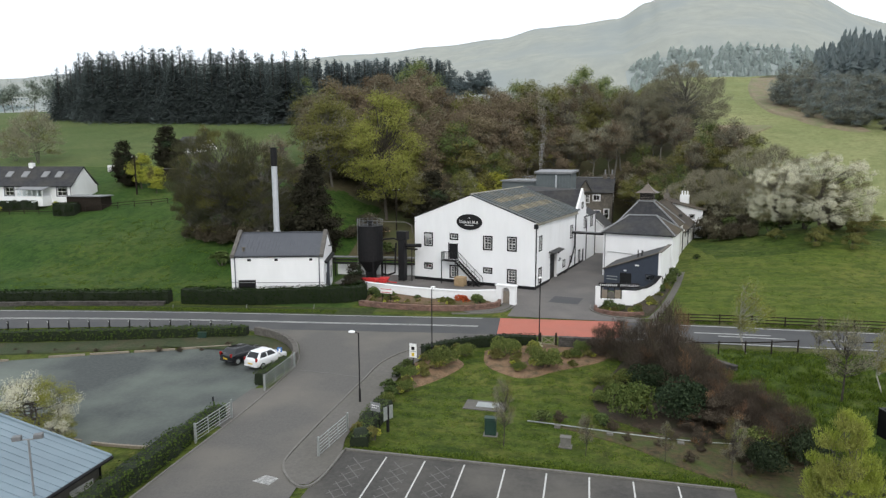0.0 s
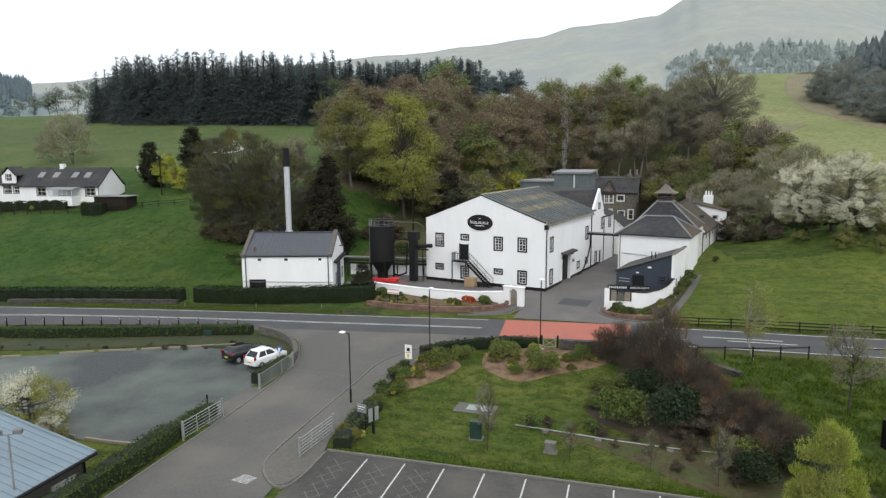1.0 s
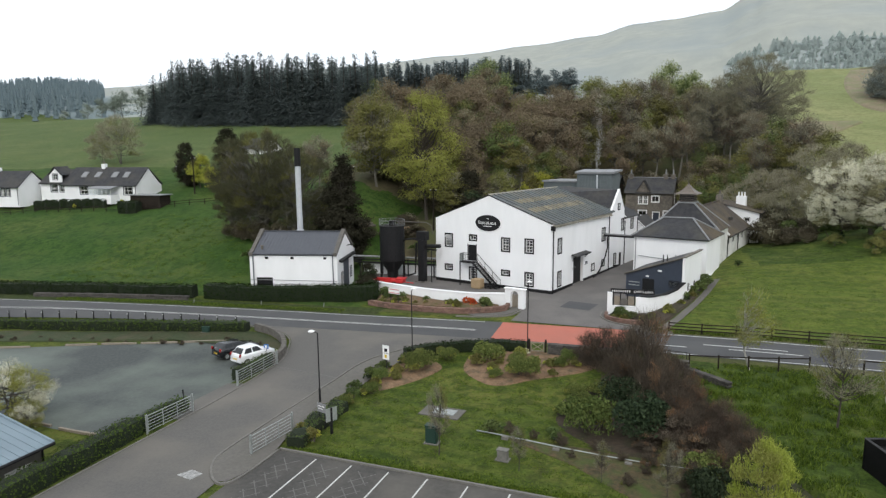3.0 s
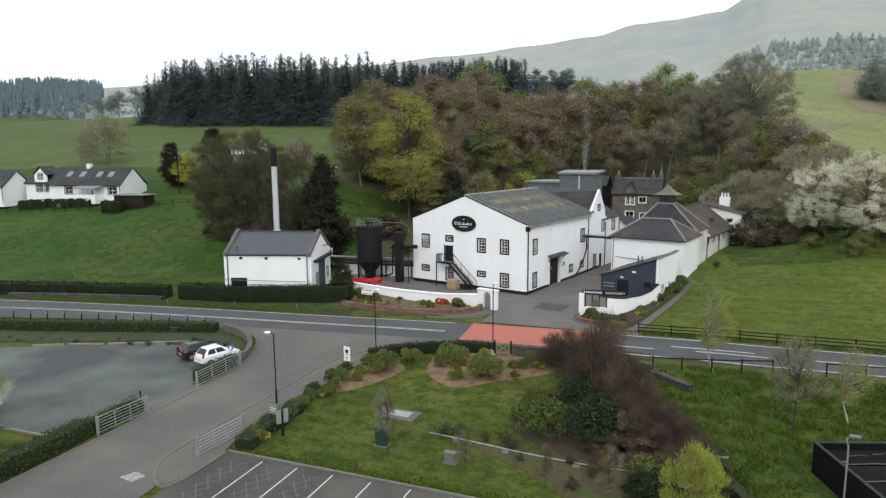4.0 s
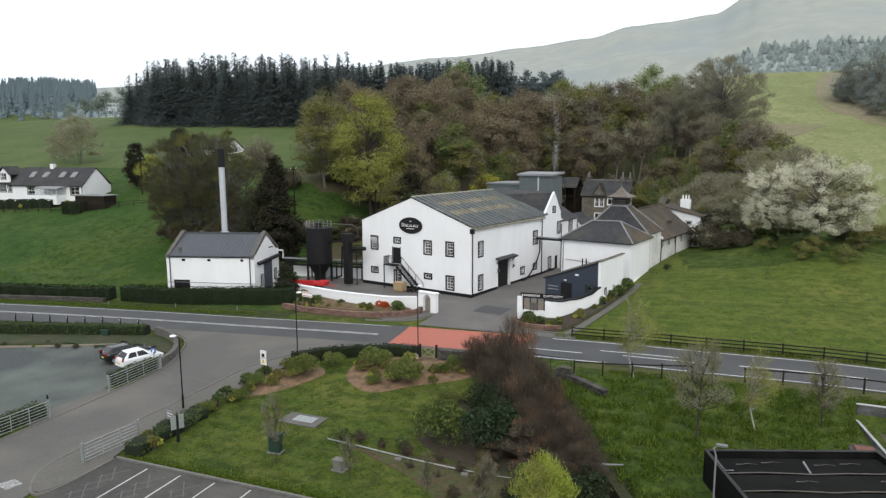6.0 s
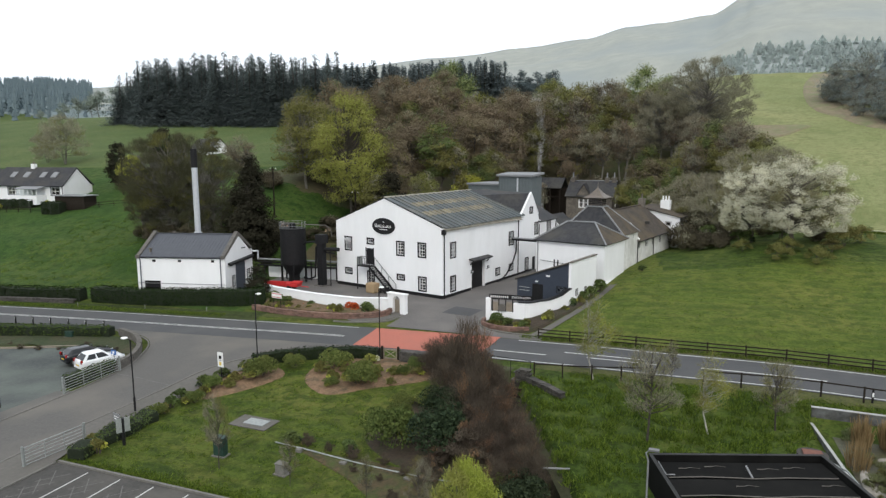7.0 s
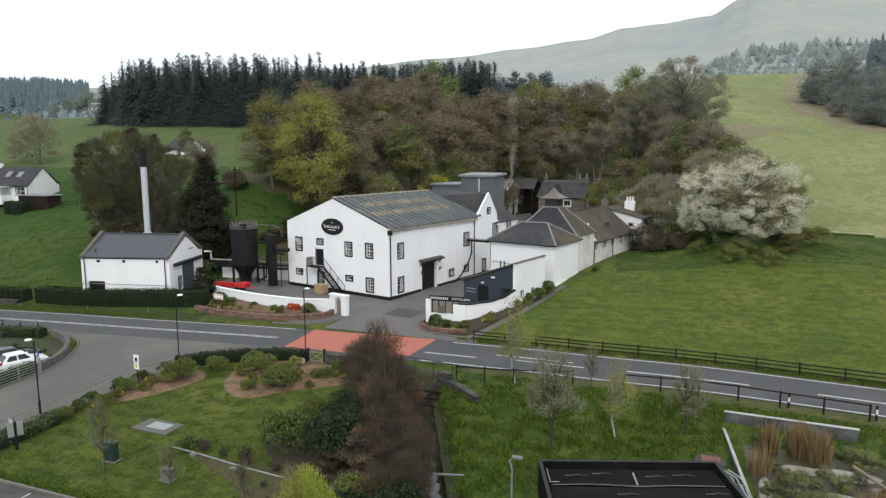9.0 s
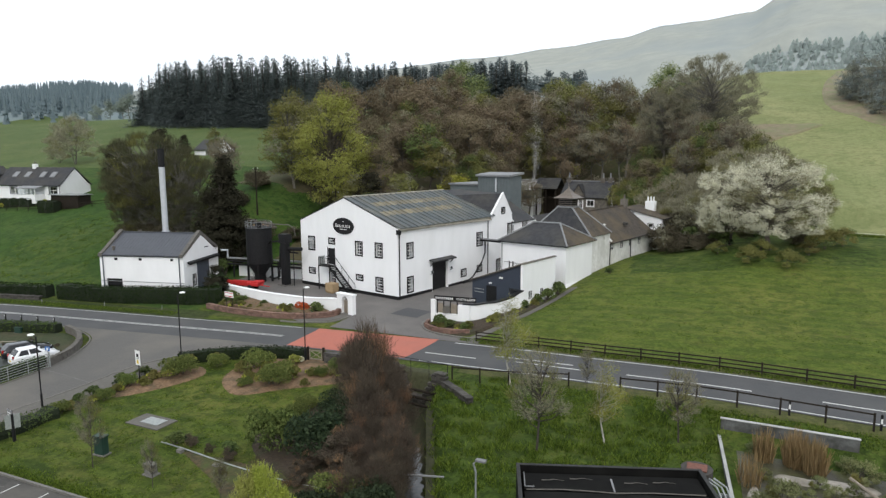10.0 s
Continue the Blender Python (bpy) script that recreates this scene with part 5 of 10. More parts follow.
    part("front_wall", wall_panel(bmesh.new(), face_front(28.5), [(-5.2, 7.7), (0.9, 6.4)], [(-1.2, -0.4, 5.0, 5.6)], -0.5), M_WHITE, e, "white-painted end wall")
    window(e, face_front(28.5), -1.2, -0.4, 5.0, 5.6, 1, 1, 0.06)
    sw = [(30.0, 31.3, 4.0, 5.9), (32.3, 33.5, 4.0, 5.9), (30.2, 31.0, 0.8, 2.4), (32.6, 33.4, 0.0, 2.2)]
    part("side_wall", wall_panel(bmesh.new(), face_right(0.9), [(28.85, 6.4), (35, 6.4)], sw, -0.5), M_LIME, e, "weathered rubble wall")
    for w in sw:
        window(e, face_right(0.9), *w, 2, 2, 0.08, M_STONE)
    part("back_wall", wall_panel(bmesh.new(), face_back(35), [(-5.2, 7.7), (0.55, 6.45)], (), -0.5), M_LIME, e)
    part("left_wall", wall_panel(bmesh.new(), face_left(-5.2), [(28.85, 7.7), (34.65, 7.7)], (), -0.5), M_LIME, e)
    part("interior_floor", boxed(-4.8, 0.5, 29, 34.5, 2.8, 3.0), M_DARK, e)
    bm = bmesh.new()
    slab(bm, (1.25, 28.25, 6.42), (1.25, 35.25, 6.42), (-5.3, 35.25, 7.85), (-5.3, 28.25, 7.85), 0.12)
    part("lean_to_roof", bm, M_SLATE_OLD, e, "grey-brown slate roof")
    part("gutter", tubed([(1.3, 28.3, 6.34), (1.3, 35.2, 6.34)], 0.07, 6), M_BLACK, e)
    part("downpipe", tubed([(1.0, 28.7, 6.3), (1.0, 28.7, 0)], 0.06, 6), M_BLACK, e)
    ch = part("chimney", boxed(-3.3, -1.8, 32.6, 33.4, 6.8, 8.6), M_WHITE, e, "white chimney stack")
    for k in range(3):
        part("chimney_pot", tubed([(-3.0 + k * 0.45, 33, 8.6), (-3.0 + k * 0.45, 33, 9.3)], 0.14, 8, 0.11), M_SASH, ch)


kiln_range()


def visitor_shed():
    b = thing("reception_shed", pose(8.85, 77.5, 2.6, 0, 0, -15.2), "navy-clad reception shed with mono-pitch roof", "building")
    X0 = -6.5
    dr, wn = (-4.65, -3.3, -0.4, 2.05), (-1.65, -0.65, 1.4, 2.05)
    part("front_wall", wall_panel(bmesh.new(), FRONT, [(X0, 2.4), (-0.3, 4.7)], [dr, wn], -0.5, 0.2), M_NAVY, b, "dark navy-blue front wall")
    part("door", boxed(dr[0], dr[1], 0.06, 0.12, dr[2], dr[3]), M_BLACK, b, "black glazed door")
    window(b, FRONT, *wn, 2, 1, 0.05, sash=M_DOORGREY)
    part("side_wall", wall_panel(bmesh.new(), face_right(0), [(-0.02, 4.75), (6.8, 4.7)], [(1.2, 1.7, 1.0, 1.7), (3.6, 4.0, 1.0, 1.6)], -0.8, 0.3), M_WHITE, b, "white-painted wall")
    for y0, y1, z0, z1 in ((1.2, 1.7, 1.0, 1.7), (3.6, 4.0, 1.0, 1.6)):
        window(b, face_right(0), y0, y1, z0, z1, 1, 1, 0.05)
    part("left_wall", wall_panel(bmesh.new(), face_left(X0), [(0.2, 2.4), (6.8, 2.4)], (), -0.5, 0.2), M_NAVY, b)
    part("back_wall", wall_panel(bmesh.new(), face_back(6.8), [(X0 + 0.2, 2.4), (-0.3, 4.6)], (), -0.5, 0.2), M_NAVY, b)
    bm = bmesh.new()
    slab(bm, (X0 - 0.2, -0.15, 2.38), (X0 - 0.2, 7.0, 2.38), (-0.28, 7.0, 4.75), (-0.28, -0.15, 4.75), 0.12)
    part("roof", bm, M_SLATE, b, "dark felt mono-pitch roof")
    part("roof_edge", tubed([(X0 - 0.2, -0.17, 2.42), (-0.25, -0.17, 4.78)], 0.07, 6), M_STONE, b)
    part("coping", boxed(-0.34, 0.06, -0.1, 6.9, 4.76, 4.86), M_STONE, b)
    for z in (1.15, 1.5):
        part("lettering_bar", boxed(-6.2, -4.95, -0.02, 0.0, z, z + 0.08), M_STEEL, b)
    part("wall_lamp", boxed(-2.9, -2.5, -0.14, 0.0, 3.0, 3.16), M_SASH, b)
    part("wall_lamp", boxed(-4.2, -3.9, -0.14, 0.0, 2.3, 2.42), M_SASH, b)
    for x in (-1.0, -0.55):
        part("flue", tubed([(x - 2.0, 2.0, 3.6), (x - 2.0, 2.0, 4.6)], 0.07, 6), M_BLACK, b)


visitor_shed()


def curved_wall(name, pts, heights, thick, label, coping=None, material=None, n=24, base=-0.4):
    """A freestanding wall along a curve; heights above ground at its points."""
    c = smooth_line(pts, n)
    t = thing(name, Matrix.Identity(4), label, "wall", kind="structure")
    bm, cm = bmesh.new(), bmesh.new()
    hs = [lerp_table([(i / (len(heights) - 1), h) for i, h in enumerate(heights)], i / (n - 1)) for i in range(n)]

    def ring(b, i, half, lo, hi):
        p = c[i]
        d = (c[min(i + 1, n - 1)] - c[max(i - 1, 0)]).normalized()
        s = Vector((-d.y, d.x)) * half
        g = ground(p.x, p.y)
        return [b.verts.new((q.x, q.y, g + z)) for q, z in ((p + s, lo), (p - s, lo), (p - s, hi), (p + s, hi))]

    for b, half, f in ((bm, thick / 2, lambda h: (base, h)), (cm, thick / 2 + 0.06, lambda h: (h + 0.002, h + 0.12))):
        rows = [ring(b, i, half, *f(hs[i])) for i in range(n)]
        for a, q in zip(rows, rows[1:]):
            for k in range(4):
                b.faces.new((a[k], a[(k + 1) % 4], q[(k + 1) % 4], q[k]))
        b.faces.new(rows[0][::-1])
        b.faces.new(rows[-1])
        bmesh.ops.recalc_face_normals(b, faces=b.faces)
    part("wall_body", bm, material or M_WHITE, t)
    if coping:
        part("coping", cm, coping, t)
    else:
        cm.free()
    return t


# boundary walls at the yard entrance
curved_wall("boundary_wall", [(-26.6, 72.7), (-24.0, 71.8), (-19, 70.9), (-13, 70.5), (-9.2, 70.75)], [1.25, 1.25, 1.2, 1.2, 1.35], 0.35, "long low white-painted yard wall", M_WHITE)
curved_wall("entrance_wall", [(4.6, 71.25), (5.6, 71.6), (6.6, 73.2), (7.8, 75.6), (8.75, 77.5)], [1.9, 1.75, 1.55, 1.6, 2.0], 0.35, "white-painted sloping entrance wall with dark coping", M_BLACK)


def arch_gate():
    b = thing("gate_arch", pose(-9.3, 70.75, 1.9, 0, 0, -14), "white-painted arched pedestrian gateway", "arch")
    bm = bmesh.new()
    for x0, x1 in ((0.0, 0.72), (1.62, 2.3)):
        box(bm, x0, x1, -0.25, 0.25, -0.3, 2.3)
    n = 12
    for k in range(n):
        a0, a1 = math.pi * (1 - k / n), math.pi * (1 - (k + 1) / n)
        p0, p1 = (1.17 + 0.45 * math.cos(a0), 1.7 + 0.45 * math.sin(a0)), (1.17 + 0.45 * math.cos(a1), 1.7 + 0.45 * math.sin(a1))
        hexa(bm, [(p0[0], -0.25, p0[1]), (p1[0], -0.25, p1[1]), (p1[0], 0.25, p1[1]), (p0[0], 0.25, p0[1]), (p0[0], -0.25, 2.3), (p1[0], -0.25, 2.3), (p1[0], 0.25, 2.3), (p0[0], 0.25, 2.3)])
    part("arch_body", bm, M_WHITE, b)
    part("coping", boxed(-0.08, 2.38, -0.33, 0.33, 2.3, 2.42), M_WHITE, b)
    g = part("gate", boxed(0.74, 1.6, 0.05, 0.1, 0.1, 0.2), M_TIMBER, b, "slatted wooden gate")
    for k in range(7):
        part("slat", boxed(0.76 + k * 0.12, 0.84 + k * 0.12, 0.04, 0.09, 0.02, 1.7), M_TIMBER, g)


def entrance_sign():
    b = thing("entrance_sign", pose(1.45, 70.8, 2.2, 0, 0, 4), "white wall with black iron letter sign", "sign")
    part("pier", boxed(0.0, 0.5, -0.2, 0.2, -0.4, 2.3), M_WHITE, b)
    part("panel_wall", boxed(0.5, 2.8, -0.18, 0.18, -0.4, 0.95), M_WHITE, b)
    part("pier", boxed(2.8, 3.3, -0.2, 0.2, -0.4, 1.9), M_WHITE, b)
    for x in (0.62, 1.3, 2.0, 2.7):
        part("frame_bar", boxed(x - 0.05, x + 0.05, -0.05, 0.05, 0.95, 2.2), M_BLACK, b)
    part("display_board", boxed(0.7, 1.25, -0.02, 0.02, 1.0, 1.95), M_TIMBER, b)
    part("display_board", boxed(2.05, 2.65, -0.02, 0.02, 1.0, 1.95), M_TIMBER, b)
    part("cask_end", tubed([(1.65, -0.3, 1.4), (1.65, 0.1, 1.4)], 0.38, 16), M_PATH, b, "pale round cask end")
    for z in (2.2, 2.66):
        part("rail", boxed(0.3, 4.6, -0.04, 0.04, z, z + 0.05), M_BLACK, b)
    part("sign_backing", boxed(0.3, 4.6, 0.05, 0.07, 2.25, 2.66), M_BLACK, b)
    for k in range(9):
        part("letter_bar", boxed(0.45 + k * 0.21, 0.54 + k * 0.21, -0.03, 0.045, 2.36, 2.57), M_SASH, b)
    f = bpy.data.curves.new("sign_text", "FONT")
    f.body, f.size, f.extrude = "DISTILLERY", 0.3, 0.01
    t = new("sign_text", f)
    bpy.context.view_layer.update()
    me = bpy.data.meshes.new_from_object(t)
    bpy.data.objects.remove(t)
    me.materials.append(M_SASH)
    o = new("lettering", me)
    o.parent = b
    w = max(v.co.x for v in me.vertices)
    o.matrix_basis = Matrix.Translation((2.6, 0.03, 2.36)) @ Matrix.Rotation(radians(90), 4, "X") @ Matrix.Diagonal((1.95 / w, 1, 1, 1))
    part("wall_end", boxed(3.3, 4.0, -0.18, 0.18, -0.4, 1.88), M_WHITE, b)


arch_gate()
entrance_sign()


def grey_blocks():
    b = thing("still_house_block", pose(-7.9, 109.0, 2.4, 0, 0, -14.2), "tall grey metal-clad rooftop block", "building")
    part("wall", boxed(0, 5.8, 0, 3.4, 0, 12.9), M_CLAD, b)
    bm = bmesh.new()
    hexa(bm, [(-0.3, -0.3, 12.9), (6.1, -0.3, 12.9), (6.1, 3.7, 13.2), (-0.3, 3.7, 13.2), (-0.3, -0.3, 13.2), (6.1, -0.3, 13.2), (6.1, 3.7, 13.5), (-0.3, 3.7, 13.5)])
    part("roof", bm, M_LEAD, b, "pale flat metal roof")
    part("vent_pipe", tubed([(3.4, -0.15, 10.6), (3.4, -0.15, 12.7)], 0.14, 8), M_ALU, b)
    for k in range(11):
        part("cladding_rib", boxed(0.25 + k * 0.52, 0.31 + k * 0.52, -0.04, 0.0, 6, 12.88), M_CLAD, b)
    c = thing("cooling_block", pose(-14.0, 112.3, 2.4, 0, 0, -14.2), "lower grey metal-clad block", "building")
    part("wall", boxed(0, 7.6, 0, 7, 0, 11.4), M_CLAD, c)
    part("roof", boxed(-0.25, 7.6, -0.25, 7.2, 11.4, 11.65), M_LEAD, c, "pale flat metal roof")
    # low gabled buildings beyond the rear wing
    for k, (x, y, w, d, e, a, ang) in enumerate(((1.2, 108.5, 4.0, 6.0, 4.2, 6.0, -14), (-1.6, 117.5, 4.0, 6, 4.2, 6.0, -14))):
        g = thing("white_outbuilding", pose(x, y, 2.5, 0, 0, ang), "white gabled outbuilding with slate roof", "building", "outbuildings")
        wn = [(w * 0.4, w * 0.4 + 0.9, 2.4, 3.8)]
        part("front_wall", wall_panel(bmesh.new(), FRONT, [(-w * 0.5, e), (0, a), (w * 0.5, e)], [(-0.45, 0.45, 2.4, 3.8)], -0.5), M_WHITE, g)
        window(g, FRONT, -0.45, 0.45, 2.4, 3.8, 2, 2, 0.1)
        part("side_wall", wall_panel(bmesh.new(), face_right(w * 0.5), [(0.35, e), (d, e)], (), -0.5), M_WHITE, g)
        part("left_wall", wall_panel(bmesh.new(), face_left(-w * 0.5), [(0.35, e), (d, e)], (), -0.5), M_WHITE, g)
        part("back_wall", wall_panel(bmesh.new(), face_back(d), [(-w * 0.5 + 0.35, e), (0, a), (w * 0.5 - 0.35, e)], (), -0.5), M_WHITE, g)
        for s in (-1, 1):
            bm = bmesh.new()
            slab(bm, (s * (w * 0.5 + 0.2), -0.1, e - 0.05), (s * (w * 0.5 + 0.2), d + 0.1, e - 0.05), (0, d + 0.1, a + 0.12), (0, -0.1, a + 0.12), 0.1)
            part("roof_slope", bm, M_SLATE, g)
        part("verge_board", tubed([(-w * 0.5 - 0.2, -0.14, e), (0, -0.14, a + 0.12), (w * 0.5 + 0.2, -0.14, e)], 0.08, 6), M_SASH, g)


def rear_yard_things():
    f = thing("timber_store", pose(-10.0, 151.0, 3.4, 0, 0, -10), "open timber store with a slate roof", "shed")
    for x in (0.0, 2.2, 4.4):
        for y in (0.0, 4.0):
            part("post", boxed(x - 0.14, x + 0.14, y - 0.14, y + 0.14, 0, 8.2), M_WOOD, f)
    part("beam", boxed(-0.2, 4.6, -0.3, -0.15, 7.9, 8.2), M_WOOD, f)
    part("beam", boxed(-0.2, 4.6, -0.3, -0.15, 6.0, 6.2), M_WOOD, f)
    for y in (-0.5, 4.5):
        bm = bmesh.new()
        slab(bm, (-0.5, y, 8.0), (4.9, y, 8.0), (4.9, 2.0, 10.2), (-0.5, 2.0, 10.2), 0.12)
        part("roof_slope", bm, M_SLATE, f)
    part("back_boards", boxed(0, 4.4, 3.7, 3.8, 0, 8.0), M_WOOD, f)
    w = thing("pale_shed", pose(-14.2, 151.5, 3.4, 0, 0, -10), "white shed with a dark band and pale roof", "shed")
    part("wall", boxed(0, 3.6, 0, 4, 0, 9.6), M_WHITE, w)
    part("band", boxed(-0.02, 3.62, -0.05, -0.002, 5.6, 7.6), M_NAVY, w)
    part("roof", boxed(-0.2, 3.8, -0.3, 4.2, 9.6, 9.8), M_LEAD, w)


grey_blocks()
rear_yard_things()


def stone_house():
    """Two-storey stone manager's house behind the yard."""
    b = thing("stone_house", pose(-3.5, 146.5, 3.5, 0, 0, -5) @ Matrix.Scale(1.094, 4), "brown stone two-storey house with slate roof and chimneys", "house")
    W, D, E, A = 8.6, 7.6, 6.0, 8.6
    wn = [(2.5, 3.2, 3.9, 5.6, 2, 2), (3.4, 4.1, 3.9, 5.6, 2, 2), (4.9, 6.2, 4.3, 5.4, 2, 1), (2.5, 4.0, 0.8, 2.6, 2, 2), (7.1, 8.0, 0.8, 2.6, 1, 2)]
    dr = (5.2, 6.3, -0.3, 2.3)
    part("front_wall", wall_panel(bmesh.new(), FRONT, [(0, E), (W, E)], [w[:4] for w in wn] + [dr], -3.5), M_STONE, b, "brown rubble stone wall")
    for w in wn:
        window(b, FRONT, *w, 0.14, M_SASH)
    part("door", boxed(dr[0], dr[1], 0.1, 0.16, dr[2], dr[3]), M_NAVY, b, "dark door in a white frame")
    rw = [(3.3, 4.3, 3.9, 5.6, 2, 2)]
    part("right_gable", wall_panel(bmesh.new(), face_right(W), [(0.35, E), (3.75, A), (D - 0.35, E)], [w[:4] for w in rw], -2.5), M_STONE, b)
    window(b, face_right(W), *rw[0], 0.14, M_SASH)
    part("left_gable", wall_panel(bmesh.new(), face_left(0), [(0.35, E), (3.75, A), (D - 0.35, E)], (), -2.5), M_STONE, b)
    part("back_wall", wall_panel(bmesh.new(), face_back(D), [(0, E), (W, E)], (), -2.5), M_STONE, b)
    part("upper_floor", boxed(0.4, W - 0.4, 0.4, D - 0.4, 2.9, 3.1), M_DARK, b)
    for y, nm in ((-0.4, "roof_slope"), (D + 0.4, "roof_slope")):
        bm = bmesh.new()
        slab(bm, (-0.3, y, E - 0.1), (W + 0.3, y, E - 0.1), (W + 0.3, 3.75, A + 0.15), (-0.3, 3.75, A + 0.15), 0.12)
        part(nm, bm, M_SLATE, b)
    part("ridge_tile", tubed([(-0.3, 3.75, A + 0.2), (W + 0.3, 3.75, A + 0.2)], 0.09, 6), M_LEAD, b)
    for x0 in (dr[0] - 0.16, dr[1]):
        part("door_surround", boxed(x0, x0 + 0.16, -0.04, 0.1, -0.3, dr[3] + 0.16), M_SASH, b)
    part("door_lintel", boxed(dr[0], dr[1], -0.04, 0.1, dr[3], dr[3] + 0.16), M_SASH, b)
    # wall-head dormer gable
    part("dormer_gable", wall_panel(bmesh.new(), face_front(-0.03), [(1.9, E), (3.3, 8.2), (4.7, E)], (), E - 0.6, 0.3), M_STONE, b)
    for s in (1.7, 4.9):
        bm = bmesh.new()
        slab(bm, (s, -0.3, E - 0.2), (s, 2.2, E - 0.2), (3.3, 2.4, 8.4), (3.3, -0.3, 8.4), 0.08)
        part("dormer_roof", bm, M_SLATE, b)
    for x, n in ((0.35, 1), (W - 1.7, 2), (W - 0.35, 2)):
        c = part("chimney", boxed(x - 0.38, x + 0.38, 3.35, 4.15, A - 0.6, A + 0.7), M_STONE, b)
        part("chimney_cap", boxed(x - 0.46, x + 0.46, 3.27, 4.23, A + 0.7, A + 0.82), M_STONE, c)
        part("chimney_pot", tubed([(x, 3.75, A + 0.82), (x, 3.75, A + 1.75)], 0.17, 8, 0.13), M_LEAD, c)


stone_house()


def cottage(name, x, y, z, ang, W, D, E, A, label, extras=None):
    b = thing(name, pose(x, y, z, 0, 0, ang), label, "house", "cottages")
    wn = extras.get("win", [])
    part("front_wall", wall_panel(bmesh.new(), FRONT, [(-W, E), (0, E)], wn, -1.5), M_WHITE, b, "white rendered wall")
    for w in wn:
        window(b, FRONT, *w, 2, 2, 0.14, M_DOORGREY)
    part("right_gable", wall_panel(bmesh.new(), face_right(0), [(0.35, E), (D / 2, A), (D - 0.35, E)], (), -1.5), M_WHITE, b)
    part("left_gable", wall_panel(bmesh.new(), face_left(-W), [(0.35, E), (D / 2, A), (D - 0.35, E)], (), -1.5), M_WHITE, b)
    part("back_wall", wall_panel(bmesh.new(), face_back(D), [(-W, E), (0, E)], (), -1.5), M_WHITE, b)
    part("interior_partition", boxed(-W + 0.5, -0.5, D / 2, D / 2 + 0.15, 0, E), M_DARK, b)
    for yy in (-0.35, D + 0.35):
        bm = bmesh.new()
        slab(bm, (-W - 0.15, yy, E - 0.12), (0.15, yy, E - 0.12), (0.15, D / 2, A + 0.15), (-W - 0.15, D / 2, A + 0.15), 0.14)
        part("roof_slope", bm, M_SLATE, b, "dark tiled roof")
    part("gutter", tubed([(-W, -0.4, E - 0.12), (0, -0.4, E - 0.12)], 0.07, 6), M_BLACK, b)
    part("downpipe", tubed([(-0.15, -0.1, E - 0.1), (-0.15, -0.1, -1)], 0.05, 6), M_BLACK, b)
    k = (A + 0.27 - E) / (D / 2 + 0.35)
    for sx in extras.get("skylights", ()):
        bm = bmesh.new()
        z0, z1 = E + 0.2 + k * 1.6, E + 0.2 + k * 2.6
        hexa(bm, [(sx - 0.6, 1.25, z0 - 0.3), (sx + 0.6, 1.25, z0 - 0.3), (sx + 0.6, 2.25, z1 - 0.3), (sx - 0.6, 2.25, z1 - 0.3), (sx - 0.6, 1.2, z0 - 0.12), (sx + 0.6, 1.2, z0 - 0.12), (sx + 0.6, 2.2, z1 - 0.12), (sx - 0.6, 2.2, z1 - 0.12)])
        part("skylight", bm, M_LEAD, b, "pale roof window")
    for cx in extras.get("chimneys", ()):
        c = part("chimney", boxed(cx - 0.4, cx + 0.4, D / 2 - 0.35, D / 2 + 0.35, A - 0.4, A + 0.8), M_WHITE, b)
        part("chimney_pot", tubed([(cx, D / 2, A + 0.8), (cx, D / 2, A + 1.3)], 0.15, 8, 0.12), M_STONE, c)
    return b


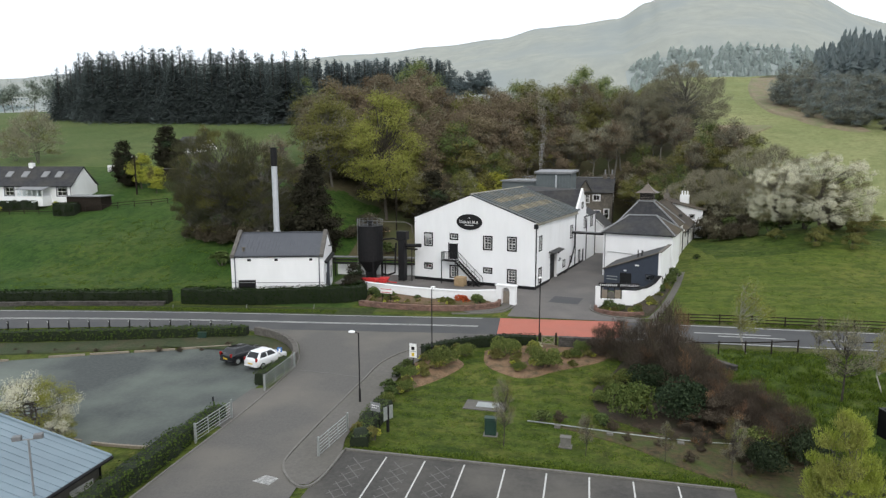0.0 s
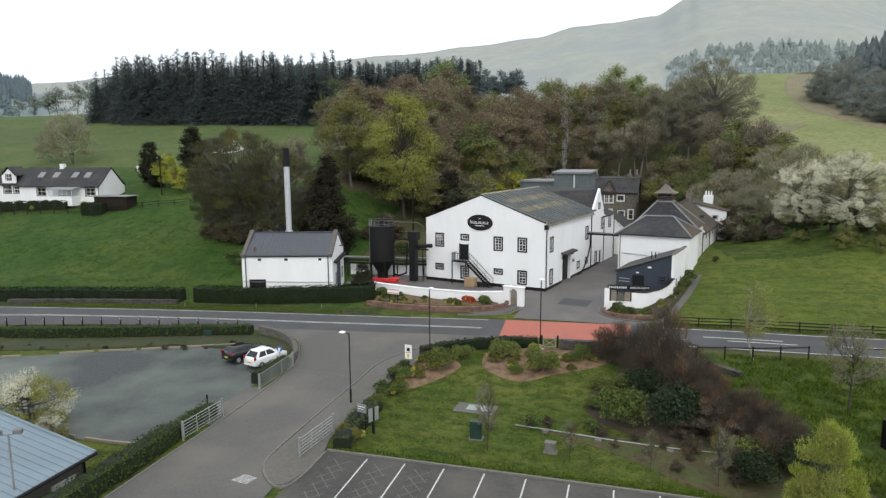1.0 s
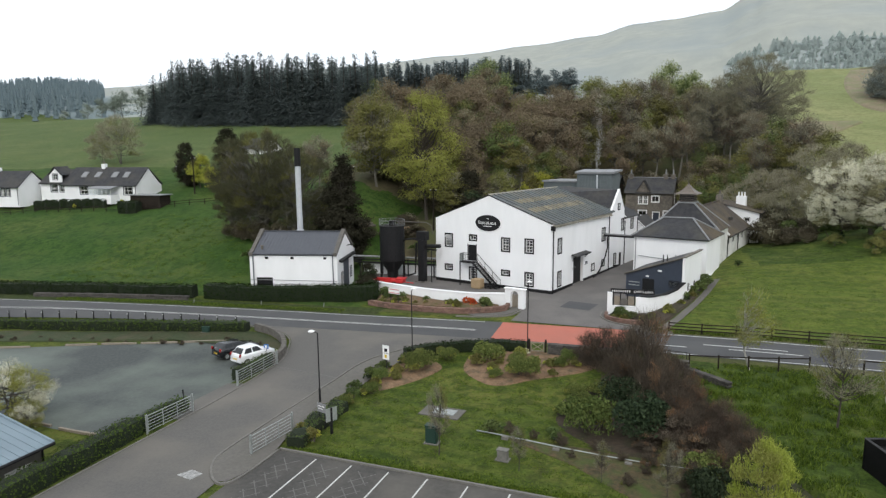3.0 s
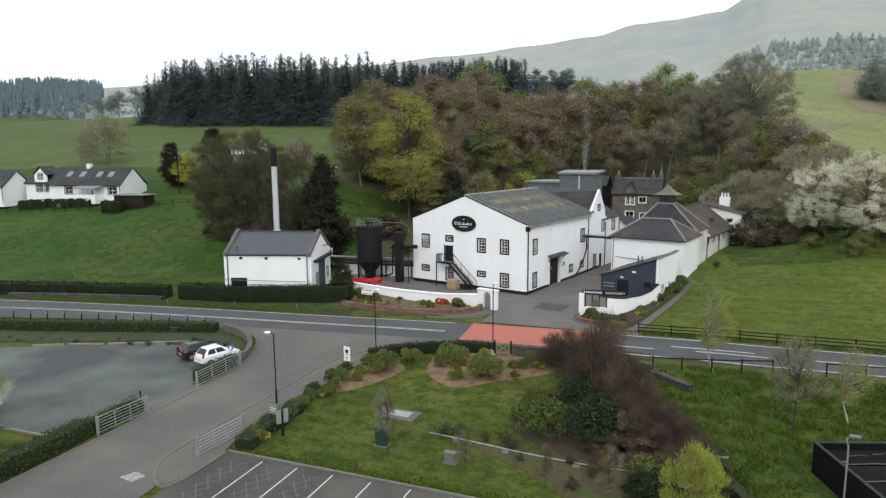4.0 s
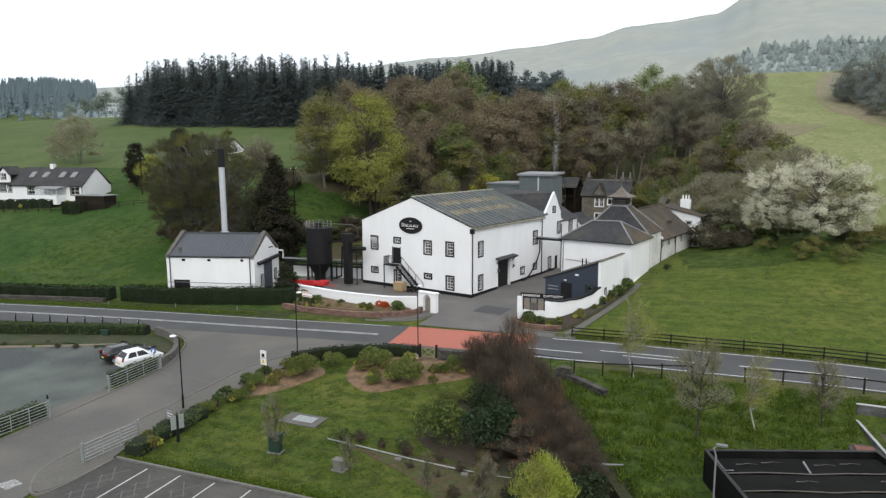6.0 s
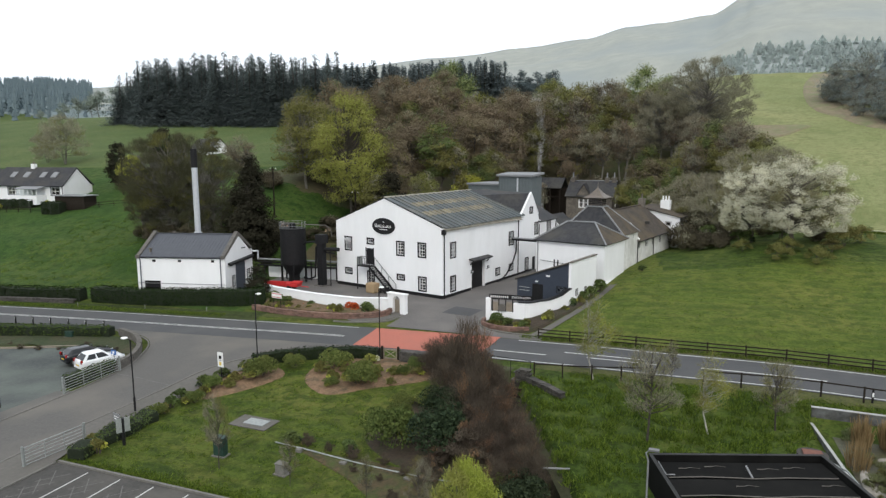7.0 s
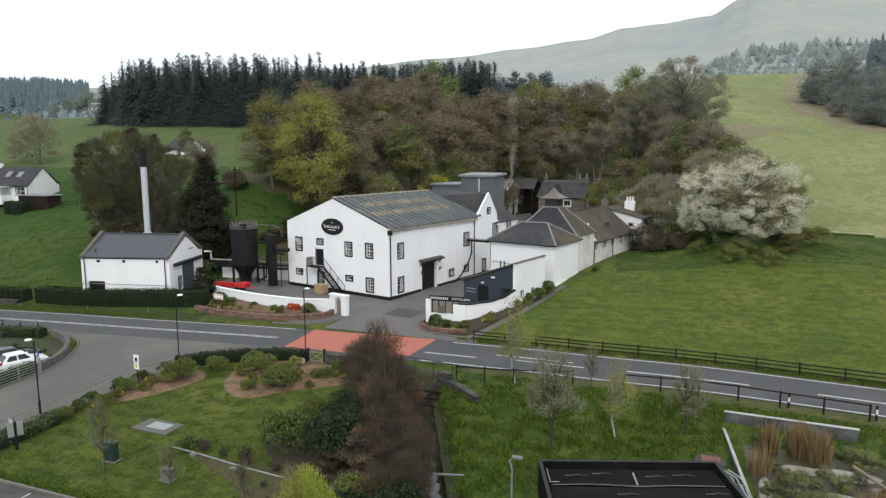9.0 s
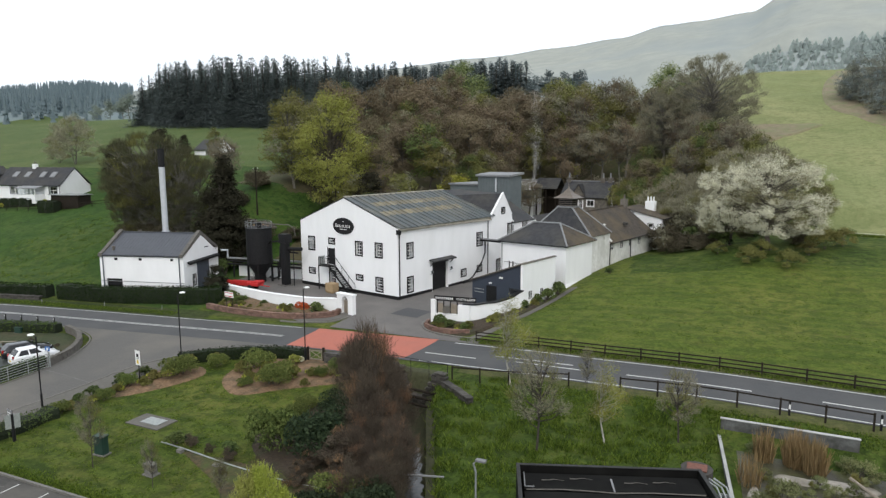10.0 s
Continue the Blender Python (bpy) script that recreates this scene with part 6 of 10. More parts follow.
def cottages():
    a = cottage("cottage", -88.2, 98.0, 10.9, 4, 17.0, 6.8, 2.25, 5.4, "white cottage with dark tiled roof and roof windows", {"win": [(-13.2, -11.4, 0.5, 1.9), (-2.9, -1.0, 0.5, 1.9)], "skylights": (-13.4, -10.2, -6.2, -3.5), "chimneys": (-10.2,)})
    p = part("porch_conservatory", boxed(-9.0, -4.0, -2.2, -0.02, -1.2, 0.5), M_WHITE, a, "white glazed sun porch")
    for k in range(6):
        part("porch_post", boxed(-9.0 + k * 0.98, -8.9 + k * 0.98, -2.2, -2.1, 0.5, 1.7), M_SASH, p)
    part("porch_glass", boxed(-8.95, -4.05, -2.14, -2.12, 0.5, 1.7), M_GLASS, p)
    bm = bmesh.new()
    slab(bm, (-9.2, -2.4, 1.7), (-3.8, -2.4, 1.7), (-3.8, 0, 2.2), (-9.2, 0, 2.2), 0.08)
    part("porch_roof", bm, M_LEAD, p)
    c = cottage("cottage", -105.0, 97.8, 11.2, 4, 7.2, 6.4, 2.2, 4.7, "white cottage with a gabled dormer", {"win": [(-4.6, -3.0, 0.5, 1.9), (-2.4, -1.0, 0.5, 1.9)]})
    part("dormer_front", wall_panel(bmesh.new(), face_front(0.0), [(-4.8, 3.7), (-3.3, 5.0), (-1.8, 3.7)], [(-3.9, -2.7, 2.9, 4.0)], 2.1, 0.25), M_WHITE, c)
    window(c, face_front(0.0), -3.9, -2.7, 2.9, 4.0, 2, 2, 0.1, M_DOORGREY)
    for s in (-5.0, -1.6):
        bm = bmesh.new()
        slab(bm, (s, -0.2, 3.8), (s, 3.2, 3.8), (-3.3, 3.2, 5.45), (-3.3, -0.2, 5.45), 0.08)
        part("dormer_roof", bm, M_SLATE, c)
    cottage("cottage", -112.8, 93.0, 10.4, 6, 16.0, 6.8, 2.4, 5.3, "white cottage with dark tiled roof", {"win": [(-5.2, -4.4, 0.6, 2.0), (-4.0, -3.2, 0.6, 2.0), (-2.8, -2.0, 0.6, 2.0)], "chimneys": (-8.0,)})
    s = thing("garden_shed", pose(-82.5, 96.5, 9.6, 0, 0, 6), "dark flat-roofed garden shed", "shed")
    part("shed_wall", boxed(-4.0, 2.2, -1.5, 1.5, -1.0, 1.9), M_WOOD, s)
    part("shed_roof", boxed(-4.3, 2.5, -1.8, 1.8, 1.9, 2.05), M_LEAD, s, "grey felt roof")
    f = cottage("cottage", -91.0, 142.0, ground(-94, 143) - 1.2, -8, 7.4, 6.5, 2.6, 5.0, "white house half hidden by trees", {"win": [(-2.9, -1.7, 0.9, 2.1)]})


cottages()


def near_roof():
    """Blue-grey standing seam roof of the visitor building beside the lane."""
    b = thing("visitor_building", pose(-25.2, 28.7, 0.9, 0, 0, 0), "visitor building with blue-grey standing seam roof", "building")
    E = 1.55
    part("right_wall", wall_panel(bmesh.new(), face_right(-0.4), [(-18, E), (0, E)], (), -0.3), M_PATH, b, "grey rendered wall")
    part("far_wall", wall_panel(bmesh.new(), face_back(0.0), [(-22, E + 2), (-9.2, E + 2), (-0.76, E)], (), -0.3), M_PATH, b)
    n = 36
    ang = 0.245
    for k in range(n):
        y0, y1 = 0.3 - 0.5 * k, 0.3 - 0.5 * (k + 1)
        bm = bmesh.new()
        slab(bm, (0.1, y0, E), (0.1, y1 + 0.03, E), (-9.2, y1 + 0.03, E + 9.3 * ang), (-9.2, y0, E + 9.3 * ang), 0.05)
        slab(bm, (0.1, y1 + 0.035, E + 0.03), (0.1, y1 - 0.005, E + 0.03), (-9.2, y1 - 0.005, E + 0.03 + 9.3 * ang), (-9.2, y1 + 0.035, E + 0.03 + 9.3 * ang), 0.06)
        part("roof_panel", bm, M_SEAM, b)
    bm = bmesh.new()
    slab(bm, (-9.2, 0.3, E + 9.3 * ang), (-9.2, -18, E + 9.3 * ang), (-18.5, -18, E), (-18.5, 0.3, E), 0.05)
    part("rear_roof_slope", bm, M_SEAM, b)
    part("verge_trim", tubed([(0.12, 0.33, E + 0.02), (-9.2, 0.33, E + 0.04 + 9.3 * ang)], 0.08, 6), M_SEAM, b)
    part("gutter", tubed([(0.2, 0.3, E - 0.06), (0.2, -18, E - 0.06)], 0.1, 8), M_BLACK, b)
    part("downpipe", tubed([(-0.3, -0.1, E), (-0.3, -0.1, -0.2)], 0.06, 8), M_BLACK, b)


near_roof()


# ---- vegetation ----
class Growth:
    """Branches as tapered bars and leaves as small tilted blades, each in a mesh of its own."""

    twigs = True

    def __init__(self, seed):
        self.rng = np.random.default_rng(seed)
        self.bv, self.bf, self.lv, self.lf, self.tips = [], [], [], [], []

    def bar(self, p, q, r0, r1, n=5):
        d = (q - p)
        if d.length < 1e-4:
            return
        d.normalize()
        a = d.orthogonal().normalized()
        b = d.cross(a)
        k = len(self.bv)
        for c, r in ((p, r0), (q, r1)):
            for i in range(n):
                t = 2 * math.pi * i / n
                self.bv.append(c + (a * math.cos(t) + b * math.sin(t)) * r)
        for i in range(n):
            j = (i + 1) % n
            self.bf.append((k + i, k + j, k + n + j, k + n + i))

    def branch(self, p, d, length, r, level, kids, up=0.15, wander=0.25, spread=0.8, shrink=0.62, segs=4, first=0.35):
        u = self.rng
        pts = [p]
        dirs = []
        for i in range(segs):
            d = (d + Vector(u.normal(0, wander, 3)) * 0.6 + Vector((0, 0, up)) * 0.5).normalized()
            q = pts[-1] + d * (length / segs)
            if level < len(kids) or self.twigs:
                self.bar(pts[-1], q, r * (1 - 0.75 * i / segs), r * (1 - 0.75 * (i + 1) / segs), 6 if level == 0 else 4 if level == 1 else 3)
            pts.append(q)
            dirs.append(d)
        if level >= len(kids):
            self.tips.append((pts[-1], d))
            self.tips.append((pts[-2], d))
            return
        n = kids[level]
        for k in range(n):
            t = first + (1 - first) * (k + u.random()) / n
            f = t * segs
            i = min(segs - 1, int(f))
            at = pts[i].lerp(pts[i + 1], f - i)
            side = Vector(u.normal(0, 1, 3))
            side = (side - dirs[i] * side.dot(dirs[i])).normalized()
            nd = (dirs[i] * (1 - spread * 0.6) + side * spread).normalized()
            self.branch(at, nd, length * shrink * (1.15 - 0.5 * t) * u.uniform(0.8, 1.2), r * 0.5 * (1.1 - 0.5 * t), level + 1, kids, up, wander, spread, shrink, max(2, segs - 1), 0.25)
        self.branch(pts[-1], d, length * shrink * 0.8, r * 0.28, level + 1, kids, up, wander, spread, shrink, max(2, segs - 1), 0.25)

    def leaves(self, per_tip, blob, size, flat=0.0, droop=0.0, long=1.0):
        u = self.rng
        pts = np.array([p for p, _ in self.tips])
        self.core = pts.mean(axis=0) - np.array((0, 0, 0.25 * np.ptp(pts[:, 2])))
        self.reach = 0.4 * max(1e-3, np.linalg.norm(pts - self.core, axis=1).mean())
        for p, d in self.tips:
            for _ in range(per_tip):
                off = np.clip(u.normal(0, 1, 3), -1.5, 1.5) * np.array((1, 1, 0.75))
                out = off * 0.6 + (np.array(p) - self.core) / self.reach
                self.leaf(np.array(p) + off * blob, size * u.uniform(0.6, 1.4), flat, droop, long, out)

    def leaf(self, c, s, flat=0.0, droop=0.0, long=1.0, out=None):
        u = self.rng
        n = u.normal(0, 1, 3)
        if out is not None:
            n = n * 0.65 + out
        n[2] = n[2] * (1 - flat) + flat * 2
        n /= np.linalg.norm(n)
        a = np.cross(n, u.normal(0, 1, 3))
        a /= np.linalg.norm(a) + 1e-9
        a[2] -= droop
        b = np.cross(n, a)
        k = len(self.lv)
        a, b = a * s * long, b * s * 0.7
        self.lv += [tuple(c - a), tuple(c + b * 0.9), tuple(c + a), tuple(c - b)]
        self.lf.append((k, k + 1, k + 2, k + 3))

    def make(self, name, root, bark, leaf, crown="crown", trunk="trunk", leaf2=None, share2=0.3):
        if self.bv:
            me = bpy.data.meshes.new(trunk)
            me.from_pydata([tuple(v) for v in self.bv], [], self.bf)
            me.materials.append(bark)
            o = new(trunk, me)
            o.parent = root
        if self.lv:
            me = bpy.data.meshes.new(crown)
            me.from_pydata(self.lv, [], self.lf)
            me.materials.append(leaf)
            if leaf2:
                me.materials.append(leaf2)
                z = np.array(self.lv)[::len(self.lf[0])]
                pick = [1 if noise.noise(Vector((v[0] / 2.5, v[1] / 2.5, v[2] / 2.5))) > (0.5 - share2) * 0.8 else 0 for v in z]
                me.polygons.foreach_set("material_index", pick)
            o = new(crown, me)
            o.parent = root
            if crown == "twig_spray":
                o["kind"] = "stuff"
        return root


HEIGHT = {}


def clump_tree(seed, label, h, w, bark, leaf, leaf2=None, lumps=24, lump=0.15, n=4000, size=0.2, blades=0.5, long=0.8, thin=0.06, clear=0.3, shape="dome", up=0.35, group="woodland trees", share2=0.3, name="tree", category="tree", r=None, stems=1, limb=1.0, lean=(0.0, 0.0), twigs=4, off=(0.0, 0.0)):
    """A tree of many leafy clumps on limbs: tapered trunk, forks, twigs, then leaf and twig blades round every clump."""
    g = Growth(seed)
    u = g.rng
    r = r or h * 0.014
    cs, rs = [], []
    for i in range(lumps):
        for _ in range(40):
            t = u.random()
            if shape == "dome":
                e = math.sqrt(1 - (max(0, t - 0.35) / 0.66) ** 2) if t > 0.35 else 0.7 + 0.3 * t / 0.35
            elif shape == "fan":
                e = 0.5 + 0.5 * t / 0.65 if t < 0.65 else math.sqrt(1 - ((t - 0.65) / 0.36) ** 2)
            elif shape == "cone":
                e = (0.6 + 0.4 * t / 0.25) if t < 0.25 else (1 - (t - 0.25) / 0.75) ** 0.65 + 0.05
            elif shape == "column":
                e = 0.75 + 0.25 * t / 0.3 if t < 0.3 else (1 - ((t - 0.3) / 0.72) ** 2) ** 0.6
            else:
                e = math.sqrt(1 - t * t)
            if u.random() < e:
                break
        lr = lump * h * u.uniform(0.75, 1.2)
        a = 2.4 * i + u.uniform(-0.5, 0.5)
        q = max(0.05, e * w / 2 - lr * 0.7) * math.sqrt(u.uniform(0.15, 1.0))
        cs.append((off[0] + q * math.cos(a), off[1] + q * math.sin(a), h * clear + lr * 0.4 + t * (h * (1 - clear) - lr * 1.3)))
        rs.append(lr)
    feet = [Vector((0, 0, -0.3))] + [Vector((u.normal(0, 0.03 * w), u.normal(0, 0.03 * w), -0.3)) for _ in range(stems - 1)]
    forks = []
    for k, f in enumerate(feet):
        m = Vector((f.x * 2 + lean[0] * h * 0.3 + off[0] * 0.2 + u.normal(0, 0.02 * h), f.y * 2 + lean[1] * h * 0.3 + off[1] * 0.2 + u.normal(0, 0.02 * h), h * max(0.18, clear * 0.85)))
        tip = Vector((m.x + off[0] * 0.6 + u.normal(0, 0.03 * h), m.y + off[1] * 0.6 + u.normal(0, 0.03 * h), h * 0.72))
        rk = r * (1.0 if stems == 1 else 0.6)
        g.bar(f, m, rk, rk * 0.75, 7)
        g.bar(m, tip, rk * 0.75, rk * 0.2, 6)
        forks.append((m, tip))
    for c, lr in zip(cs, rs):
        m, tip = forks[u.integers(len(forks))]
        c = Vector(c)
        f = min(1.0, max(0.0, (c.z - m.z) / max(0.1, tip.z - m.z) * 0.75 - 0.15))
        p = m.lerp(tip, f)
        b = p.lerp(c, 0.5) + Vector(u.normal(0, 0.02 * h, 3)) - Vector((0, 0, 0.02 * h))
        g.bar(p, b, r * 0.34 * limb, r * 0.24 * limb, 5)
        g.bar(b, c, r * 0.24 * limb, r * 0.12 * limb, 4)
        for _ in range(twigs):
            d = (Vector(u.normal(0, 1, 3)) + Vector((0, 0, 0.6)) + (c - p).normalized() * 0.6).normalized()
            s0 = b.lerp(c, u.uniform(0.3, 1.0))
            s1 = s0 + d * lr * u.uniform(0.5, 0.8)
            s2 = s1 + (d + Vector(u.normal(0, 0.35, 3)) + Vector((0, 0, 0.25))).normalized() * lr * u.uniform(0.3, 0.6)
            g.bar(s0, s1, r * 0.09 * limb, r * 0.06 * limb, 3)
            g.bar(s1, s2, r * 0.06 * limb, r * 0.025 * limb, 3)
    cs, rs = np.array(cs), np.array(rs)
    ix = u.integers(lumps, size=n)
    c, lr = cs[ix], rs[ix][:, None]

    def unit(v):
        return v / (np.linalg.norm(v, axis=1)[:, None] + 1e-9)

    core = np.array((off[0], off[1], h * (clear + 0.3 * (1 - clear))))
    d = unit(u.normal(0, 1, (n, 3)))
    d[:, 2] = np.where(d[:, 2] < 0, d[:, 2] * 0.55, d[:, 2])
    p = c + d * lr * np.array((1, 1, 0.85)) * (u.random((n, 1)) ** 0.45 * 1.12)
    away = unit(c - core)
    out = unit(d * 0.7 + away * 0.8 + np.array((0, 0, 0.3)))
    blade = u.random(n) < blades
    nrm = unit(out + 0.32 * u.normal(0, 1, (n, 3)))
    k = u.uniform(0.6, 1.4, (n, 1))
    along = unit(np.where(blade[:, None], d * 0.5 + away * 0.4 + np.array((0, 0, up)) + 0.4 * u.normal(0, 1, (n, 3)), np.cross(nrm, u.normal(0, 1, (n, 3)))))
    side = unit(np.where(blade[:, None], np.cross(along, u.normal(0, 1, (n, 3))), np.cross(nrm, along)))
    la = np.where(blade[:, None], long * 0.5, size) * k
    ls = np.where(blade[:, None], thin, size * 0.8) * k
    v = np.stack((p + along * la, p - along * la * 0.5 + side * ls, p - along * la * 0.5 - side * ls), axis=1).reshape(-1, 3)
    k = h / float(v[:, 2].max())
    v[:, 2] *= k
    g.bv = [Vector((q[0], q[1], q[2] * k)) for q in g.bv]
    g.lv = [tuple(q) for q in v]
    g.lf = [(3 * i, 3 * i + 1, 3 * i + 2) for i in range(n)]
    root = thing(name, Matrix.Identity(4), label, category, group)
    g.make(name, root, bark, leaf, "crown", "trunk", leaf2, share2)
    HEIGHT[root.name] = float(v[:, 2].max())
    return root


def spruce(seed, h, w, label, leaf, group="plantation", layers=26, sprays=9, bare=0.12, name="conifer", size=1.0, full=0.62, bars=True, dense=2.2, top=0.45, steep=0.0):
    """A conifer: whorls of drooping boughs with needle sprays, fuller below."""
    g = Growth(seed)
    u = g.rng
    g.bar(Vector((0, 0, -0.3)), Vector((0, 0, h * 0.985)), h * 0.014, 0.03, 6)
    for i in range(layers):
        t = bare + (1 - bare) * ((i + 0.5) / layers)
        z = h * t
        rad = w * (1 - t) ** full * u.uniform(0.8, 1.15) + 0.15
        n = max(4, int(sprays * (1 - t * 0.45)))
        for k in range(n):
            a = 2 * math.pi * (k + u.random()) / n
            L = rad * u.uniform(0.65, 1.15)
            dirv = Vector((math.cos(a), math.sin(a), -0.3 + 0.55 * t - steep))
            p = Vector((0, 0, z + u.normal(0, 0.2)))
            e = p + dirv * L
            if bars:
                g.bar(p, e, 0.04, 0.01, 3)
            m = max(2, int(L * dense))
            for j in range(m):
                f = (j + 0.7) / m
                c = np.array(p.lerp(e, f)) + u.normal(0, 0.22, 3) * np.array((1, 1, 1.8))
                s = (0.34 + 0.3 * (1 - f)) * size * u.uniform(0.7, 1.3) * (top + (1 - top) * (1 - t) ** 0.7)
                k0 = len(g.lv)
                yaw = a + u.normal(0, 0.7)
                fw = np.array((math.cos(yaw), math.sin(yaw), -0.75 + u.normal(0, 0.25)))
                side = np.array((-fw[1], fw[0], u.normal(0, 0.25))) * s * 0.55
                g.lv += [tuple(c - fw * s * 0.5 + side), tuple(c - fw * s * 0.5 - side), tuple(c + fw * s)]
                g.lf.append((k0, k0 + 1, k0 + 2))
    root = thing(name, Matrix.Identity(4), label, "tree", group)
    return g.make(name, root, M_BARK, leaf)


def shrub(seed, label, w, h, leaf, n=900, size=0.13, lumps=9, group="garden shrubs", leaf2=None, bark=None, name="shrub", share2=0.3):
    """A rounded bush: stems, and leaves over several lumps."""
    g = Growth(seed)
    u = g.rng
    cs = []
    for i in range(lumps):
        a, rr = u.uniform(0, 2 * math.pi), math.sqrt(u.random()) * 0.62
        c = np.array((math.cos(a) * rr * w / 2, math.sin(a) * rr * w / 2, h * u.uniform(0.32, 0.72) * (1.05 - 0.45 * rr)))
        cs.append((c, u.uniform(0.26, 0.42) * min(w * 0.75, h * 1.1)))
        g.bar(Vector((c[0] * 0.2, c[1] * 0.2, -0.2)), Vector(c), 0.04, 0.015, 4)
    for _ in range(n):
        c, r = cs[u.integers(len(cs))]
        d = u.normal(0, 1, 3)
        d /= np.linalg.norm(d)
        d[2] = abs(d[2]) * 0.9 - 0.25
        g.leaf(c + d * r * u.uniform(0.75, 1.08), size * u.uniform(0.6, 1.4), 0.3)
    root = thing(name, Matrix.Identity(4), label, "shrub", group)
    return g.make(name, root, bark or M_BARK, leaf, "foliage", "stem", leaf2, share2)


M_TWIG = mat("red_brown_bark", (0.066, 0.052, 0.042), (0.1, 0.078, 0.062), 0.9, 5, 0.2)


def stand(ob, x, y, turn=0.0, s=1.0, sz=None, sink=0.0):
    return copy_thing(ob, pose(x, y, ground(x, y) - sink, 0, 0, turn)) if s == 1.0 and not sz else scaled(copy_thing(ob, pose(x, y, ground(x, y) - sink, 0, 0, turn)), s, sz)


def scaled(ob, s, sz=None):
    ob.scale = (s, s, sz or s)
    return ob


def place(ob, x, y, turn=0.0, s=1.0, sz=None):
    """Sets a first-built plant at its own place."""
    ob.matrix_basis = pose(x, y, ground(x, y), 0, 0, turn)
    if s != 1.0 or sz:
        ob.scale = (s, s, sz or s)
    return ob


rnd = random.Random(4)

# -- mixed woodland behind the distillery --
WOODS = [
    clump_tree(11, "brown budding woodland tree on the slope", 15, 11, M_BARK_GREY, L_BROWN, L_GREYBUD, 30, 0.125, 6000, 0.185, 0.25, clear=0.16, share2=0.16, twigs=1),
    clump_tree(12, "brown and olive budding woodland tree", 16, 11, M_BARK_GREY, L_BROWN, L_OLIVE, 30, 0.12, 6000, 0.185, 0.25, clear=0.16, share2=0.1, twigs=1),
    clump_tree(13, "olive-green budding woodland tree", 15, 10, M_BARK_GREY, L_OLIVE, L_GREYBUD, 28, 0.125, 6000, 0.175, 0.2, clear=0.16, share2=0.3, twigs=1),
    clump_tree(14, "brown budding woodland tree with rounded crown", 14, 12, M_BARK, L_BROWN, None, 34, 0.13, 6400, 0.185, 0.25, clear=0.18, twigs=1),
    clump_tree(15, "thin grey-brown woodland tree with bare limbs", 17, 9.5, M_BARK_GREY, L_GREYBUD, L_BROWN, 30, 0.105, 4600, 0.14, 0.45, 0.9, 0.06, 0.4, up=0.6, limb=1.8, twigs=4, r=0.26, share2=0.4),
    clump_tree(17, "tall grey woodland tree with a bare trunk", 17, 8.5, M_BARK_GREY, L_BROWN, L_GREYBUD, 28, 0.1, 4200, 0.14, 0.4, 0.8, 0.06, 0.45, up=0.6, limb=1.8, twigs=4, r=0.26, share2=0.4),
    clump_tree(16, "fresh green woodland tree", 15, 10, M_BARK, L_GREEN, L_OLIVE, 28, 0.13, 6000, 0.175, 0.15, clear=0.16, twigs=1),
]


def tall(kind, x, y, h, turn=None, wide=1.0, used=set()):
    """Stands a tree of that height; the first of a kind is the built one."""
    k = h / HEIGHT[kind.name]
    turn = rnd.uniform(0, 360) if turn is None else turn
    if kind.name in used:
        return stand(kind, x, y, turn, k * wide, k)
    used.add(kind.name)
    return place(kind, x, y, turn, k * wide, k)


def wood_kind(x, y):
    v = noise.noise(Vector((x / 22, y / 22, 1))) + rnd.uniform(-0.35, 0.35)
    if x > -6:
        return rnd.choice((WOODS[4], WOODS[4], WOODS[5], WOODS[5], WOODS[5], WOODS[2])) if v < 0.4 else WOODS[6]
    return WOODS[2] if v > 0.32 else WOODS[6] if v < -0.5 else rnd.choice((WOODS[0], WOODS[1], WOODS[3]))


def in_wood(x, y):
    if -58 < x < -14 and 120 + max(0, -x - 40) * 0.8 < y < 200:
        return True
    if -14 <= x < 24 and 151 < y < 205:
        return not (-9 < x < 9 and y < 160)
    return 18 < x < 34 - (y - 130) * 0.12 and 132 < y < 196


wood_spots = []
yy = 118.0
while yy < 206:
    xx = -58.0
    while xx < 44:
        x, y = xx + rnd.uniform(-2.6, 2.6), yy + rnd.uniform(-2.6, 2.6)
        if in_wood(x, y):
            wood_spots.append((x, y))
        xx += 8.4 if xx < -4 else 7.2
    yy += 8.6
for x, y in wood_spots:
    front = y < 140 if x < -14 else y < 160
    tall(wood_kind(x, y), x, y, rnd.uniform(11, 14) if front else rnd.uniform(13, 17.5) + (2.5 if -24 < x < 6 and y > 170 else 0) - (3.5 if x > 11 else 0), wide=rnd.uniform(0.9, 1.2))

# single trees round the distillery
LIME = clump_tree(21, "tall fresh lime-green tree behind the yard", 22, 15.5, M_BARK, L_LIME, L_OLIVE, 130, 0.075, 30000, 0.13, 0.35, 0.7, 0.055, 0.14, "column", -0.6, "specimen trees", 0.02, limb=1.2)
tall(LIME, -33.6, 108.2, 22.5, wide=1.0)
OLIVE = clump_tree(22, "round olive-green budding tree", 17, 12, M_BARK_GREY, L_OLIVE, L_GREYBUD, 44, 0.105, 12000, 0.15, 0.35, 0.6, 0.05, 0.1, "dome", 0.3, "specimen trees", 0.12)
tall(OLIVE, -45.5, 113.0, 18.5, wide=1.0)
BARE = clump_tree(23, "spreading many-stemmed tree just coming into leaf", 16, 14.5, M_BARK_GREY, L_FAN, L_OLIVE, 280, 0.05, 46000, 0.05, 0.9, 0.75, 0.014, 0.0, "fan", 1.4, "specimen trees", 0.14, stems=12, limb=0.9, twigs=5)
